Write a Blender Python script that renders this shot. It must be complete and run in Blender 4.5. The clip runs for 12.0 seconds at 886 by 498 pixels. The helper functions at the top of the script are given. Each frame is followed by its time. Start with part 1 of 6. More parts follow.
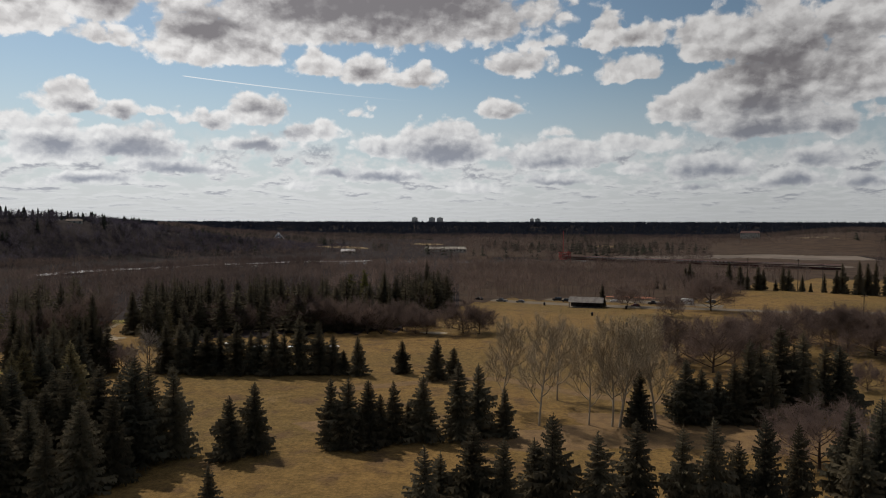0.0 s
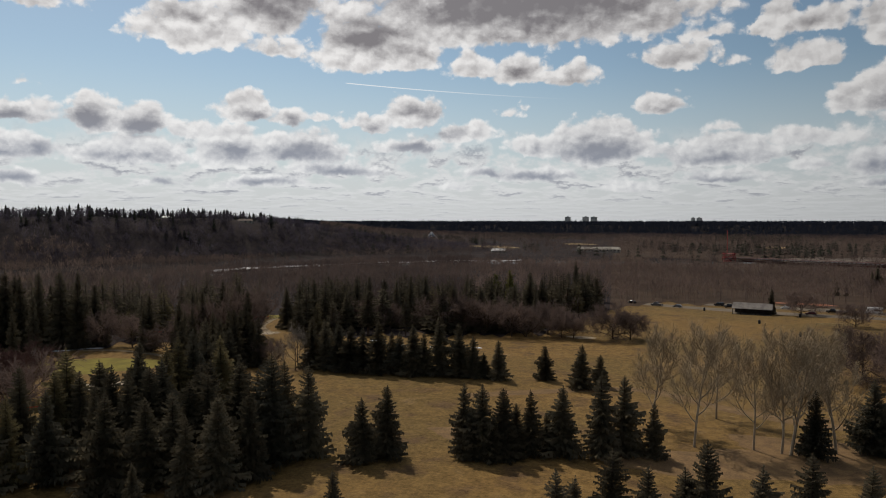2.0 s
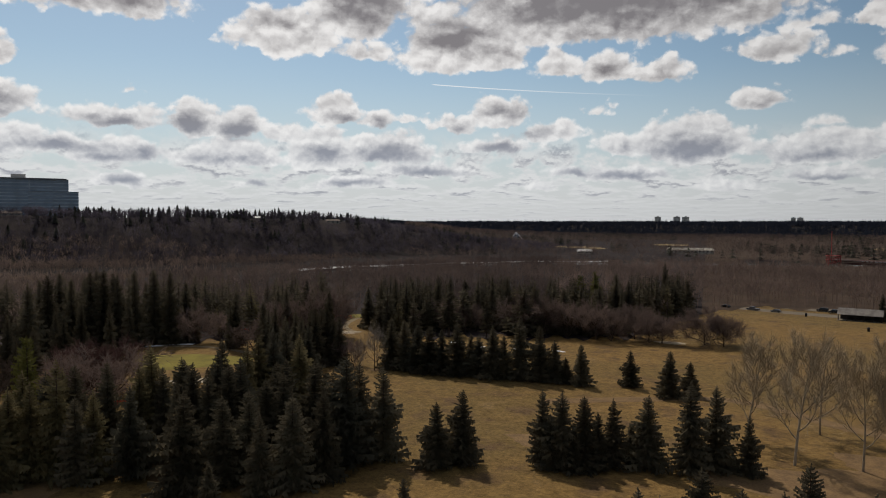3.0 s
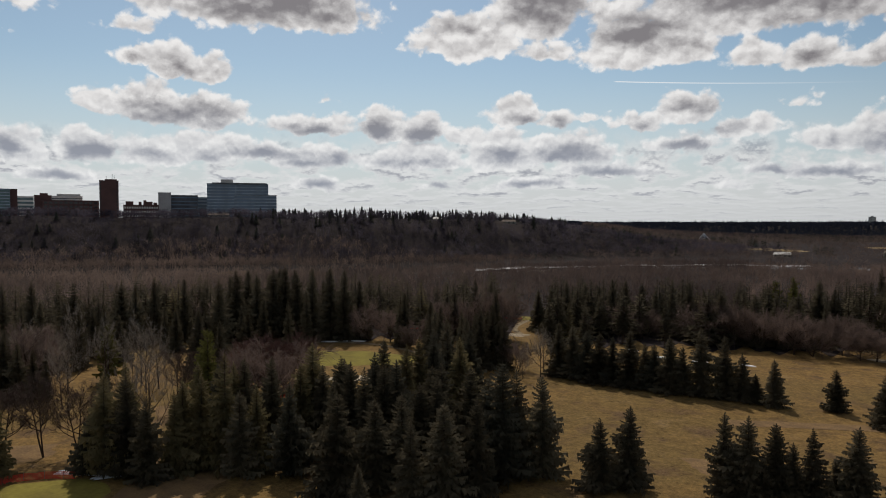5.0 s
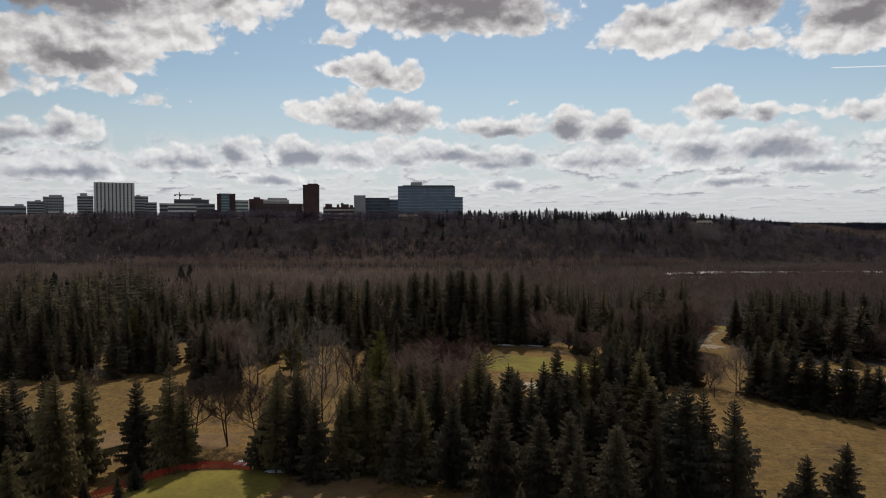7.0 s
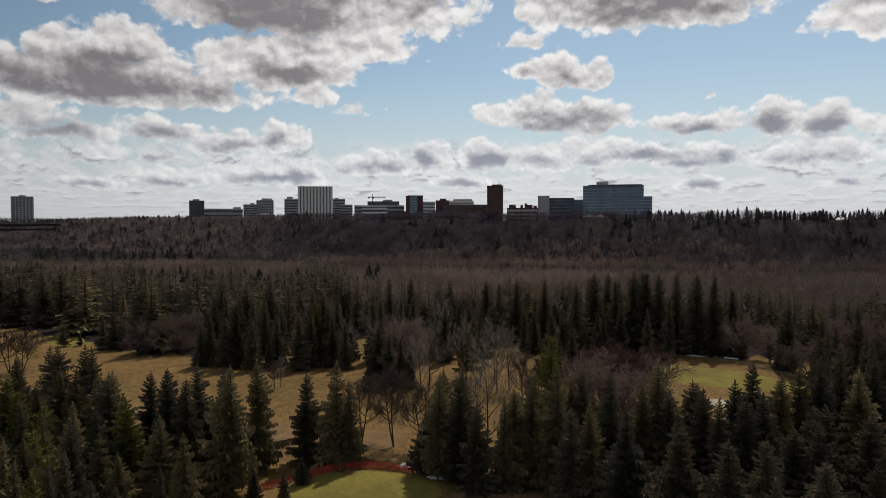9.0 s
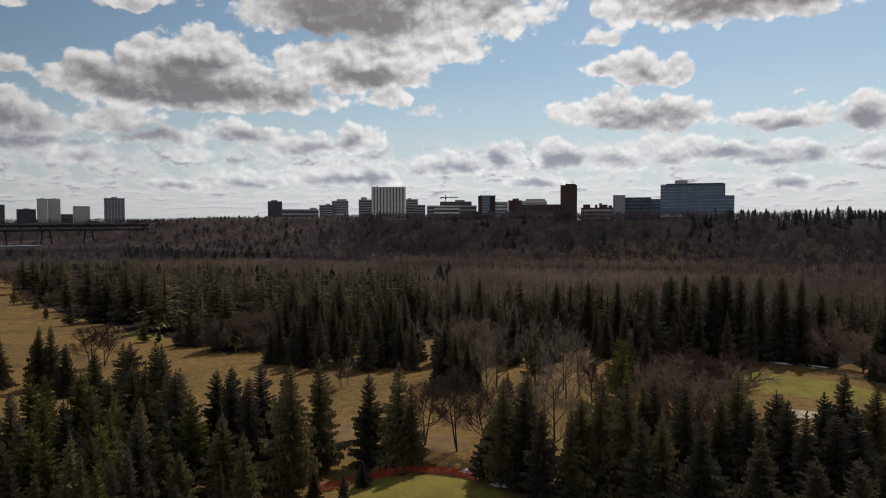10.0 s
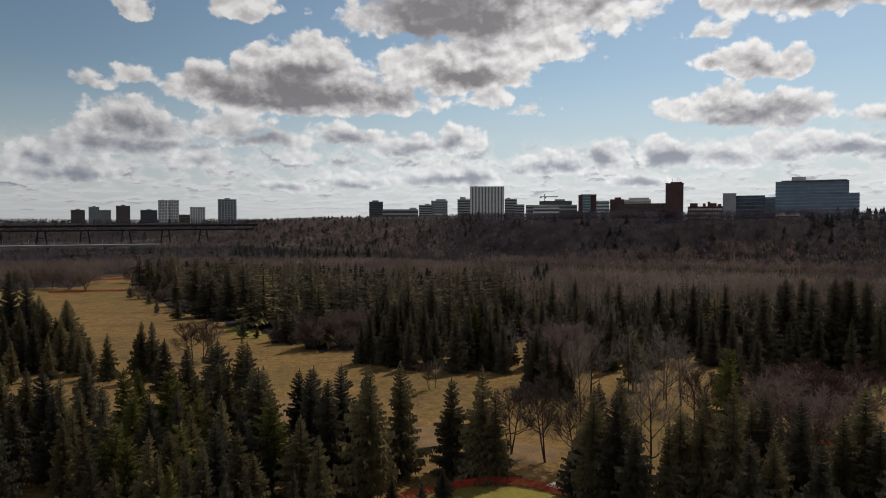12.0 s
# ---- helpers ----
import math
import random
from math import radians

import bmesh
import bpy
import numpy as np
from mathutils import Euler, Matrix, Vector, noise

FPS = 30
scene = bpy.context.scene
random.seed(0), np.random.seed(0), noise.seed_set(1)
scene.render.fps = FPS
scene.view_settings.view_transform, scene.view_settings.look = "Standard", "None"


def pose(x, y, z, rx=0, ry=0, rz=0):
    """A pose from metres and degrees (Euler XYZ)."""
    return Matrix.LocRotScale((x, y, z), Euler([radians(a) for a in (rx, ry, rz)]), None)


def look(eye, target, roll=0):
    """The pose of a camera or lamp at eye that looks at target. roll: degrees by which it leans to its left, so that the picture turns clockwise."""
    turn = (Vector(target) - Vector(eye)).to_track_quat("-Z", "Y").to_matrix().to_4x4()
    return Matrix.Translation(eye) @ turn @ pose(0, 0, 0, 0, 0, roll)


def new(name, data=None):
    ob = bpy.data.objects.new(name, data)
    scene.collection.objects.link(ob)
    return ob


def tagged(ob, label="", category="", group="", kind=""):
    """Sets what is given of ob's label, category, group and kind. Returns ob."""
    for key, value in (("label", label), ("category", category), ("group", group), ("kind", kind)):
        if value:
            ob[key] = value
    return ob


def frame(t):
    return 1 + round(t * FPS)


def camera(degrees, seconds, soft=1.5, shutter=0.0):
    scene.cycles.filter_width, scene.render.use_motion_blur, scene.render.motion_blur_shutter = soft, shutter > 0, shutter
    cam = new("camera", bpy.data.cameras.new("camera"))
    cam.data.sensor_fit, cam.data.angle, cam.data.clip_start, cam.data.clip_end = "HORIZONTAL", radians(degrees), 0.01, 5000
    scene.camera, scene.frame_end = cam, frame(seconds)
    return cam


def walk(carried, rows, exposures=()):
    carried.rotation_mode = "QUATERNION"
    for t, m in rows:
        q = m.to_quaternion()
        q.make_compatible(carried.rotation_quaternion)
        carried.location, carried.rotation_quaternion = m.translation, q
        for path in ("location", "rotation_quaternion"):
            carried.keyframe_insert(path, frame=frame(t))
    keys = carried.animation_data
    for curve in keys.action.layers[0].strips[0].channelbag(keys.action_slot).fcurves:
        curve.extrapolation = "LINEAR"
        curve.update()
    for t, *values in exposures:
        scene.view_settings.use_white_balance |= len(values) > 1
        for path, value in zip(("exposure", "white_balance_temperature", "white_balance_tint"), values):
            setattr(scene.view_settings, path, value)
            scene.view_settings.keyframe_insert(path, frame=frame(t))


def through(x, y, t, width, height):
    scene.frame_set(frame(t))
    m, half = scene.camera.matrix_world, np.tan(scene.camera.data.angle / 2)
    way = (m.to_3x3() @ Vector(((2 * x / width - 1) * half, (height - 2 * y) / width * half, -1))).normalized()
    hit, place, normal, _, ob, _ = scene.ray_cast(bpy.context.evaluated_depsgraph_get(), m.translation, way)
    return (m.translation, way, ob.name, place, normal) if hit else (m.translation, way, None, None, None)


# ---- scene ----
# the camera: a drone that drifts forward and turns to its left
cam = camera(63.67, 12.0, soft=1.0)
PATH = (
    (0.0, pose(-0.00, 0.00, 42.00, 87.930, -0.113, 10.304)),
    (0.5, pose(0.28, 2.06, 41.96, 87.905, -0.096, 13.277)),
    (1.0, pose(0.50, 4.13, 41.94, 87.887, -0.079, 16.277)),
    (1.5, pose(0.59, 6.22, 41.92, 87.877, -0.063, 19.306)),
    (2.0, pose(0.56, 8.30, 41.90, 87.874, -0.048, 22.511)),
    (2.5, pose(0.42, 10.37, 41.87, 87.877, -0.034, 25.896)),
    (3.0, pose(0.18, 12.46, 41.83, 87.885, -0.021, 29.348)),
    (5.0, pose(-1.85, 20.85, 41.47, 87.959, 0.022, 43.621)),
    (5.5, pose(-2.71, 22.76, 41.42, 87.985, 0.030, 47.348)),
    (6.0, pose(-3.65, 24.60, 41.39, 88.012, 0.037, 51.083)),
    (6.5, pose(-4.68, 26.35, 41.37, 88.039, 0.043, 54.816)),
    (7.0, pose(-5.78, 28.00, 41.36, 88.067, 0.048, 58.560)),
    (9.0, pose(-11.30, 33.93, 40.91, 88.166, 0.055, 73.417)),
    (9.5, pose(-12.78, 35.20, 40.81, 88.185, 0.053, 76.779)),
    (10.0, pose(-14.24, 36.32, 40.70, 88.199, 0.051, 79.309)),
    (10.5, pose(-15.65, 37.28, 40.61, 88.209, 0.047, 81.690)),
    (11.0, pose(-17.05, 38.11, 40.51, 88.214, 0.041, 84.060)),
    (11.5, pose(-18.44, 38.84, 40.41, 88.213, 0.034, 85.955)),
    (12.0, pose(-19.83, 39.55, 40.30, 88.205, 0.026, 87.343)),
)
walk(cam, PATH, ((0.0, -0.03), (6.0, -0.02), (12.0, 0.05)))

# ---- sky, clouds and sun ----
SUN_AZ = 52.0      # degrees left of +y
SUN_EL = 51.0


def math_node(tree, op, a, b=None, c=None, clamp=False):
    n = tree.nodes.new("ShaderNodeMath")
    n.operation, n.use_clamp = op, clamp
    for i, v in enumerate((a, b, c)):
        if v is None:
            continue
        if isinstance(v, (int, float)):
            n.inputs[i].default_value = v
        else:
            tree.links.new(v, n.inputs[i])
    return n.outputs[0]


def vec_node(tree, op, a, b=None, c=None):
    n = tree.nodes.new("ShaderNodeVectorMath")
    n.operation = op
    for i, v in enumerate((a, b, c)):
        if v is None:
            continue
        if isinstance(v, tuple):
            n.inputs[i].default_value = v
        else:
            tree.links.new(v, n.inputs[i])
    return n.outputs["Value"] if op in ("LENGTH", "DOT_PRODUCT") else n.outputs[0]


def mix_node(tree, fac, a, b, blend="MIX"):
    n = tree.nodes.new("ShaderNodeMix")
    n.data_type, n.blend_type = "RGBA", blend
    for sock, v in ((n.inputs[0], fac), (n.inputs[6], a), (n.inputs[7], b)):
        if isinstance(v, (int, float)):
            sock.default_value = v
        elif isinstance(v, tuple):
            sock.default_value = (*v, 1.0)
        else:
            tree.links.new(v, sock)
    return n.outputs[2]


def noise_node(tree, vec, scale, detail=4.0, rough=0.55):
    n = tree.nodes.new("ShaderNodeTexNoise")
    n.inputs["Scale"].default_value, n.inputs["Detail"].default_value, n.inputs["Roughness"].default_value = scale, detail, rough
    tree.links.new(vec, n.inputs["Vector"])
    return n


def map_range(tree, v, a, b, c=0.0, d=1.0, smooth=True):
    n = tree.nodes.new("ShaderNodeMapRange")
    n.interpolation_type = "SMOOTHSTEP" if smooth else "LINEAR"
    for i, x in enumerate((a, b, c, d)):
        n.inputs[1 + i].default_value = x
    tree.links.new(v, n.inputs[0])
    return n.outputs[0]


# cumulus heads: azimuth (left of +y), elevation a third up from the flat base, half width, height, in degrees
CLOUDS_NORTH = (
    (16.7, 15.6, 15.9, 6.3), (27.8, 13.7, 4.9, 2.9), (24.6, 12.5, 1.7, 2.5), (20.3, 12.0, 2.2, 2.0), (16.3, 11.6, 2.2, 2.3),
    (12.4, 11.1, 2.1, 2.1), (4.6, 12.1, 2.6, 2.1), (1.5, 11.8, 1.9, 0.8), (2.4, 13.7, 1.7, 0.9), (5.6, 8.9, 1.9, 1.8),
    (17.2, 8.5, 1.1, 0.9),
)
CLOUDS_NORTH_LOW = (
    (-2.4, 14.1, 1.6, 2.8), (-5.0, 13.8, 2.3, 1.8), (-4.2, 11.5, 2.7, 2.1), (-8.2, 8.4, 2.4, 2.9), (-10.1, 13.0, 2.8, 4.1),
    (-14.6, 12.6, 3.7, 5.7), (-13.6, 9.3, 5.4, 4.0), (-14.0, 7.2, 6.1, 2.9), (-19.7, 13.6, 3.2, 3.6), (-18.6, 6.8, 1.6, 1.9),
    (-19.5, 9.8, 4.0, 4.5), (-21.1, 7.5, 1.3, 1.1),
)
CLOUDS_NORTH_FLOOR = (
    (15.3, 5.9, 2.1, 1.9), (10.0, 5.7, 4.5, 3.4), (1.2, 5.1, 4.8, 2.6), (-4.0, 6.1, 4.2, 1.7), (0.7, 7.2, 1.5, 0.6),
    (-9.9, 4.0, 3.5, 2.1), (-17.3, 4.5, 2.6, 1.9), (-15.7, 3.0, 2.7, 1.4), (-20.2, 2.8, 1.7, 1.4), (18.6, 3.9, 2.7, 1.1),
    (14.8, 3.7, 3.8, 1.2), (7.8, 2.6, 2.7, 1.1), (1.5, 3.3, 3.5, 1.1), (-4.5, 4.0, 1.7, 0.9), (-9.4, 2.8, 2.8, 0.7),
)
CLOUDS_NORTH_WEST = (
    (41.8, 13.9, 4.3, 3.4), (35.6, 13.1, 2.0, 1.3), (28.0, 12.9, 5.2, 3.8), (36.2, 15.8, 4.0, 5.2), (52.3, 15.4, 3.4, 2.3),
    (37.9, 8.4, 2.1, 2.3), (34.7, 7.9, 1.6, 1.2), (32.1, 8.1, 1.5, 0.5), (28.2, 7.6, 1.8, 1.3), (24.9, 8.3, 2.6, 2.6),
    (20.4, 7.0, 2.4, 1.7), (24.4, 6.0, 2.9, 1.6),
)
CLOUDS_NORTH_WEST_LOW = (
    (38.9, 5.2, 3.1, 3.3), (33.8, 5.5, 3.8, 2.8), (31.3, 4.1, 4.5, 1.2), (48.5, 7.4, 1.7, 2.7), (45.1, 7.2, 1.9, 2.3),
    (53.7, 7.4, 3.5, 1.6), (41.7, 6.9, 1.5, 1.7), (45.3, 5.1, 3.3, 2.4), (57.6, 5.4, 3.5, 1.4), (52.2, 5.1, 1.9, 1.8),
    (53.5, 3.0, 2.1, 1.2), (43.7, 2.9, 1.7, 1.0), (36.7, 3.0, 3.6, 1.1), (21.6, 2.8, 1.9, 0.9),
)
CLOUDS_MID = (
    (58.6, 16.2, 9.2, 4.8), (66.4, 12.0, 1.5, 1.6), (64.1, 11.6, 2.1, 2.8), (61.9, 11.1, 1.7, 2.4), (66.8, 14.0, 1.9, 1.1),
    (52.8, 9.5, 1.1, 0.8), (69.4, 8.7, 1.5, 1.7), (66.0, 8.5, 2.7, 3.1), (61.7, 8.0, 2.8, 2.8), (54.2, 7.4, 3.4, 1.5),
    (48.9, 7.6, 1.5, 2.4), (45.6, 7.3, 2.0, 2.1),
)
CLOUDS_MID_LOW = (
    (74.9, 5.4, 0.9, 1.7), (70.1, 5.2, 2.2, 2.7), (65.8, 5.0, 3.0, 2.4), (61.9, 5.5, 4.8, 2.2), (79.3, 4.6, 3.5, 1.8),
    (72.1, 3.4, 2.6, 1.0), (54.0, 3.0, 1.8, 1.3), (46.3, 4.9, 4.9, 1.8), (54.4, 4.9, 3.2, 1.8),
)
CLOUDS_WEST = (
    (82.7, 16.1, 12.3, 5.7), (86.4, 11.8, 6.6, 4.1), (79.1, 13.5, 4.7, 2.6), (83.8, 9.9, 2.2, 2.2), (80.3, 8.9, 1.3, 1.1),
    (77.8, 9.0, 0.6, 0.5), (66.8, 14.0, 1.7, 1.0), (89.0, 6.2, 2.9, 1.6), (85.9, 6.7, 1.8, 2.0), (95.2, 6.9, 2.5, 1.8),
)
CLOUDS_WEST_LOW = (
    (78.5, 4.7, 3.1, 2.0), (74.2, 4.9, 1.5, 2.5), (70.1, 5.4, 2.1, 2.6), (86.6, 3.8, 4.9, 2.2), (93.8, 3.5, 4.4, 1.5),
    (99.4, 3.0, 2.4, 1.0), (72.2, 3.4, 2.3, 0.9),
)
CLOUDS_SOUTH_WEST = (
    (113.5, 10.2, 1.5, 1.0), (110.8, 10.7, 1.6, 1.5), (110.5, 15.5, 1.4, 2.1), (103.0, 16.2, 2.7, 2.7), (105.9, 10.2, 2.6, 3.1),
    (101.7, 11.8, 2.6, 2.9), (97.3, 12.5, 3.5, 3.4), (97.9, 9.9, 10.3, 4.0),
)
CLOUDS_SOUTH_WEST_LOW = (
    (110.8, 7.4, 3.8, 2.9), (111.3, 6.1, 4.7, 2.8), (116.5, 4.8, 2.6, 2.3), (106.2, 4.9, 2.0, 1.5), (103.9, 7.4, 3.1, 2.1),
    (101.1, 6.6, 3.1, 1.6), (98.9, 5.4, 2.0, 1.2), (95.1, 7.0, 3.1, 1.7), (90.9, 6.1, 2.9, 1.7), (86.2, 6.7, 2.0, 2.3),
    (115.0, 3.8, 4.1, 2.2), (105.0, 3.7, 1.2, 0.7),
)
# grey undersides: azimuth, elevation, half width, height, in degrees, and how heavy
SHADES_NORTH = (
    (14.7, 17.0, 13.1, 6.3, 1.0), (28.9, 15.1, 2.6, 2.7, 0.6), (24.6, 13.3, 1.3, 1.6, 0.5), (16.1, 11.8, 1.6, 1.4, 0.5), (12.4, 11.2, 1.7, 1.3, 0.5),
    (4.5, 12.3, 2.0, 1.3, 0.3), (5.0, 8.8, 1.0, 1.0, 0.5),
)
SHADES_NORTH_LOW = (
    (-14.2, 11.4, 4.8, 3.5, 0.8), (-16.9, 12.7, 4.1, 3.4, 0.6), (-14.3, 8.9, 3.3, 2.5, 0.8), (-13.6, 7.0, 3.8, 1.7, 0.9), (-18.5, 6.8, 1.5, 1.4, 0.7),
    (-18.6, 9.9, 2.4, 3.4, 0.5), (-8.6, 8.2, 1.6, 1.2, 0.4), (-4.8, 13.9, 2.1, 1.0, 0.3),
)
SHADES_NORTH_FLOOR = (
    (15.4, 5.9, 1.3, 1.1, 0.5), (9.8, 5.6, 4.3, 2.0, 0.9), (1.6, 4.8, 4.0, 1.2, 0.6), (-9.8, 4.0, 2.8, 1.4, 0.7), (-17.4, 4.4, 2.1, 1.3, 0.7),
    (-15.8, 2.9, 2.4, 0.9, 0.7), (-20.3, 2.8, 1.5, 1.0, 0.7), (18.6, 3.9, 2.2, 0.8, 0.7), (14.7, 3.7, 3.5, 0.9, 0.8), (1.2, 3.2, 3.0, 0.7, 0.7),
    (-9.5, 2.8, 2.4, 0.6, 0.6),
)
SHADES_NORTH_WEST = (
    (35.1, 16.8, 3.8, 5.2, 0.8), (28.2, 14.3, 4.0, 2.5, 0.8), (35.4, 13.1, 1.3, 0.8, 0.3), (52.3, 16.0, 3.0, 2.3, 0.6), (37.1, 8.1, 1.5, 1.3, 0.7),
    (34.6, 7.9, 1.2, 0.8, 0.6), (28.0, 7.6, 1.4, 0.9, 0.6), (24.6, 8.7, 2.0, 1.3, 0.7), (22.8, 7.2, 2.0, 1.1, 0.8), (24.5, 5.9, 1.9, 1.1, 0.9),
    (41.9, 15.0, 2.6, 1.6, 0.3),
)
SHADES_NORTH_WEST_LOW = (
    (33.5, 5.3, 3.3, 1.6, 0.9), (38.5, 5.5, 2.2, 1.3, 0.8), (31.2, 4.1, 4.2, 1.0, 0.9), (48.5, 7.4, 1.3, 2.1, 0.8), (45.1, 7.0, 1.7, 1.4, 0.8),
    (53.6, 7.3, 3.1, 0.9, 0.7), (44.8, 4.9, 2.0, 1.3, 0.7), (57.4, 5.4, 3.2, 1.1, 0.8), (52.0, 5.1, 1.7, 1.2, 0.6), (53.5, 3.1, 1.8, 1.1, 0.8),
    (43.7, 2.9, 1.5, 0.7, 0.7), (36.7, 3.0, 3.1, 0.8, 0.7),
)
SHADES_MID = (
    (57.0, 17.2, 7.1, 5.4, 0.9), (65.7, 17.3, 2.1, 3.1, 0.5), (66.9, 12.1, 0.7, 0.6, 0.5), (63.6, 11.5, 2.6, 1.6, 0.6), (63.9, 8.1, 4.4, 2.2, 0.9),
    (54.1, 7.3, 3.0, 0.9, 0.7), (49.1, 7.7, 1.1, 1.8, 0.7), (45.5, 7.2, 1.7, 1.2, 0.7),
)
SHADES_MID_LOW = (
    (74.7, 5.2, 0.9, 1.6, 0.8), (70.1, 5.1, 1.9, 1.8, 0.9), (65.8, 5.1, 2.1, 1.3, 0.5), (77.7, 4.7, 1.7, 1.2, 0.7), (81.1, 4.5, 1.4, 0.8, 0.6),
    (72.2, 3.4, 2.2, 0.8, 0.8), (53.9, 3.0, 1.5, 1.0, 0.7), (46.6, 4.8, 3.3, 1.0, 0.7), (54.3, 4.9, 2.8, 1.2, 0.7), (61.5, 5.1, 3.1, 0.9, 0.5),
)
SHADES_WEST = (
    (86.8, 16.5, 7.8, 6.1, 1.0), (76.3, 17.8, 4.5, 3.4, 0.6), (85.6, 11.7, 4.2, 2.1, 0.8), (74.5, 14.3, 0.9, 1.0, 0.3), (86.7, 6.7, 0.9, 1.4, 0.6),
    (89.7, 6.1, 2.0, 0.9, 0.4), (95.3, 6.7, 2.2, 1.1, 0.6),
)
SHADES_WEST_LOW = (
    (79.1, 4.7, 1.7, 1.2, 0.7), (74.9, 5.4, 0.7, 1.6, 0.7), (70.1, 5.2, 1.9, 1.6, 0.9), (86.6, 3.7, 3.6, 1.3, 0.8), (94.3, 3.3, 3.2, 0.8, 0.6),
    (99.4, 3.0, 2.2, 0.7, 0.7), (72.2, 3.4, 2.0, 0.7, 0.8),
)
SHADES_SOUTH_WEST = (
    (99.0, 10.3, 8.8, 3.2, 1.0), (98.6, 11.7, 3.9, 2.3, 0.9), (91.2, 9.9, 3.5, 2.3, 0.7), (113.5, 10.1, 1.1, 0.5, 0.3), (102.7, 12.1, 1.5, 1.2, 0.3),
)
SHADES_SOUTH_WEST_LOW = (
    (110.7, 7.4, 3.9, 1.8, 0.8), (109.6, 5.9, 2.8, 1.2, 0.7), (113.5, 5.9, 2.5, 1.6, 0.6), (116.9, 4.7, 1.9, 1.4, 0.6), (101.4, 6.8, 2.8, 1.5, 0.8),
    (105.4, 7.3, 1.2, 1.1, 0.5), (95.0, 7.0, 2.5, 1.1, 0.6), (90.9, 6.1, 2.3, 1.1, 0.6), (86.8, 6.8, 1.2, 1.6, 0.7), (114.8, 3.7, 3.6, 1.4, 0.7),
    (106.2, 4.9, 1.6, 0.9, 0.4),
)
CLOUDS = CLOUDS_NORTH + CLOUDS_NORTH_LOW + CLOUDS_NORTH_FLOOR + CLOUDS_NORTH_WEST + CLOUDS_NORTH_WEST_LOW + CLOUDS_MID + CLOUDS_MID_LOW + CLOUDS_WEST + CLOUDS_WEST_LOW + CLOUDS_SOUTH_WEST + CLOUDS_SOUTH_WEST_LOW
SHADES = SHADES_NORTH + SHADES_NORTH_LOW + SHADES_NORTH_FLOOR + SHADES_NORTH_WEST + SHADES_NORTH_WEST_LOW + SHADES_MID + SHADES_MID_LOW + SHADES_WEST + SHADES_WEST_LOW + SHADES_SOUTH_WEST + SHADES_SOUTH_WEST_LOW


def place_group(name, outs):
    g = bpy.data.node_groups.new(name, "ShaderNodeTree")
    g.interface.new_socket("place", in_out="INPUT", socket_type="NodeSocketVector")
    for o in outs:
        g.interface.new_socket(o, in_out="OUTPUT", socket_type="NodeSocketFloat")
    gi, go = g.nodes.new("NodeGroupInput"), g.nodes.new("NodeGroupOutput")
    return g, gi.outputs[0], go


def stirred(g, p, scale, detail, x, y):
    """A place pushed about by noise, by x and y degrees at most."""
    w = noise_node(g, p, scale, detail, 0.6).outputs["Color"]
    return vec_node(g, "ADD", p, vec_node(g, "MULTIPLY", vec_node(g, "SUBTRACT", w, (0.5, 0.5, 0.5)), (2 * x, 2 * y, 0.0)))


def cloud_group():
    """How deep inside a cloud a place (azimuth, elevation, in degrees) lies, and how heavy the underside is there."""
    g, p, go = place_group("cumulus", ("depth", "shade"))
    q = stirred(g, p, 0.42, 4.0, 1.5, 0.75)
    depth = None
    for az, el, a, h in CLOUDS:
        ia, ib, m = 1 / (a * 1.06), 1 / (h * 0.72), min(2.0, max(0.35, h * 0.62))
        e = vec_node(g, "MULTIPLY_ADD", q, (ia, ib, 0.0), (-az * ia, -el * ib, 0.0))
        e = vec_node(g, "MAXIMUM", e, vec_node(g, "MULTIPLY", e, (-1.0, -2.1, 0.0)))
        f = math_node(g, "MULTIPLY_ADD", vec_node(g, "LENGTH", e), -m, m)
        depth = f if depth is None else math_node(g, "SMOOTH_MAX", depth, f, 0.25)
    shade = None
    for az, el, a, h, heavy in SHADES:
        ia, ib = 1 / (a * 1.1), 1 / (h * 0.56)
        d = vec_node(g, "LENGTH", vec_node(g, "MULTIPLY_ADD", q, (ia, ib, 0.0), (-az * ia, -el * ib, 0.0)))
        f = math_node(g, "MULTIPLY_ADD", d, -heavy, heavy * 1.15)
        shade = f if shade is None else math_node(g, "SMOOTH_MAX", shade, f, 0.15)
    # scattered cumulus over the rest of the sky
    sep = g.nodes.new("ShaderNodeSeparateXYZ")
    g.links.new(p, sep.inputs[0])
    rest = noise_node(g, vec_node(g, "MULTIPLY", p, (1.0, 1.6, 1.0)), 0.056, 5.0, 0.55).outputs[0]
    rest = math_node(g, "SUBTRACT", math_node(g, "MULTIPLY", math_node(g, "SUBTRACT", rest, 0.48), 10.0), map_range(g, sep.outputs[1], 17.5, 23.0, 4.0, 0.0))
    depth = math_node(g, "MAXIMUM", depth, rest)
    shade = math_node(g, "MAXIMUM", shade, math_node(g, "MULTIPLY", rest, 0.6))
    g.links.new(depth, go.inputs[0])
    g.links.new(shade, go.inputs[1])
    return g


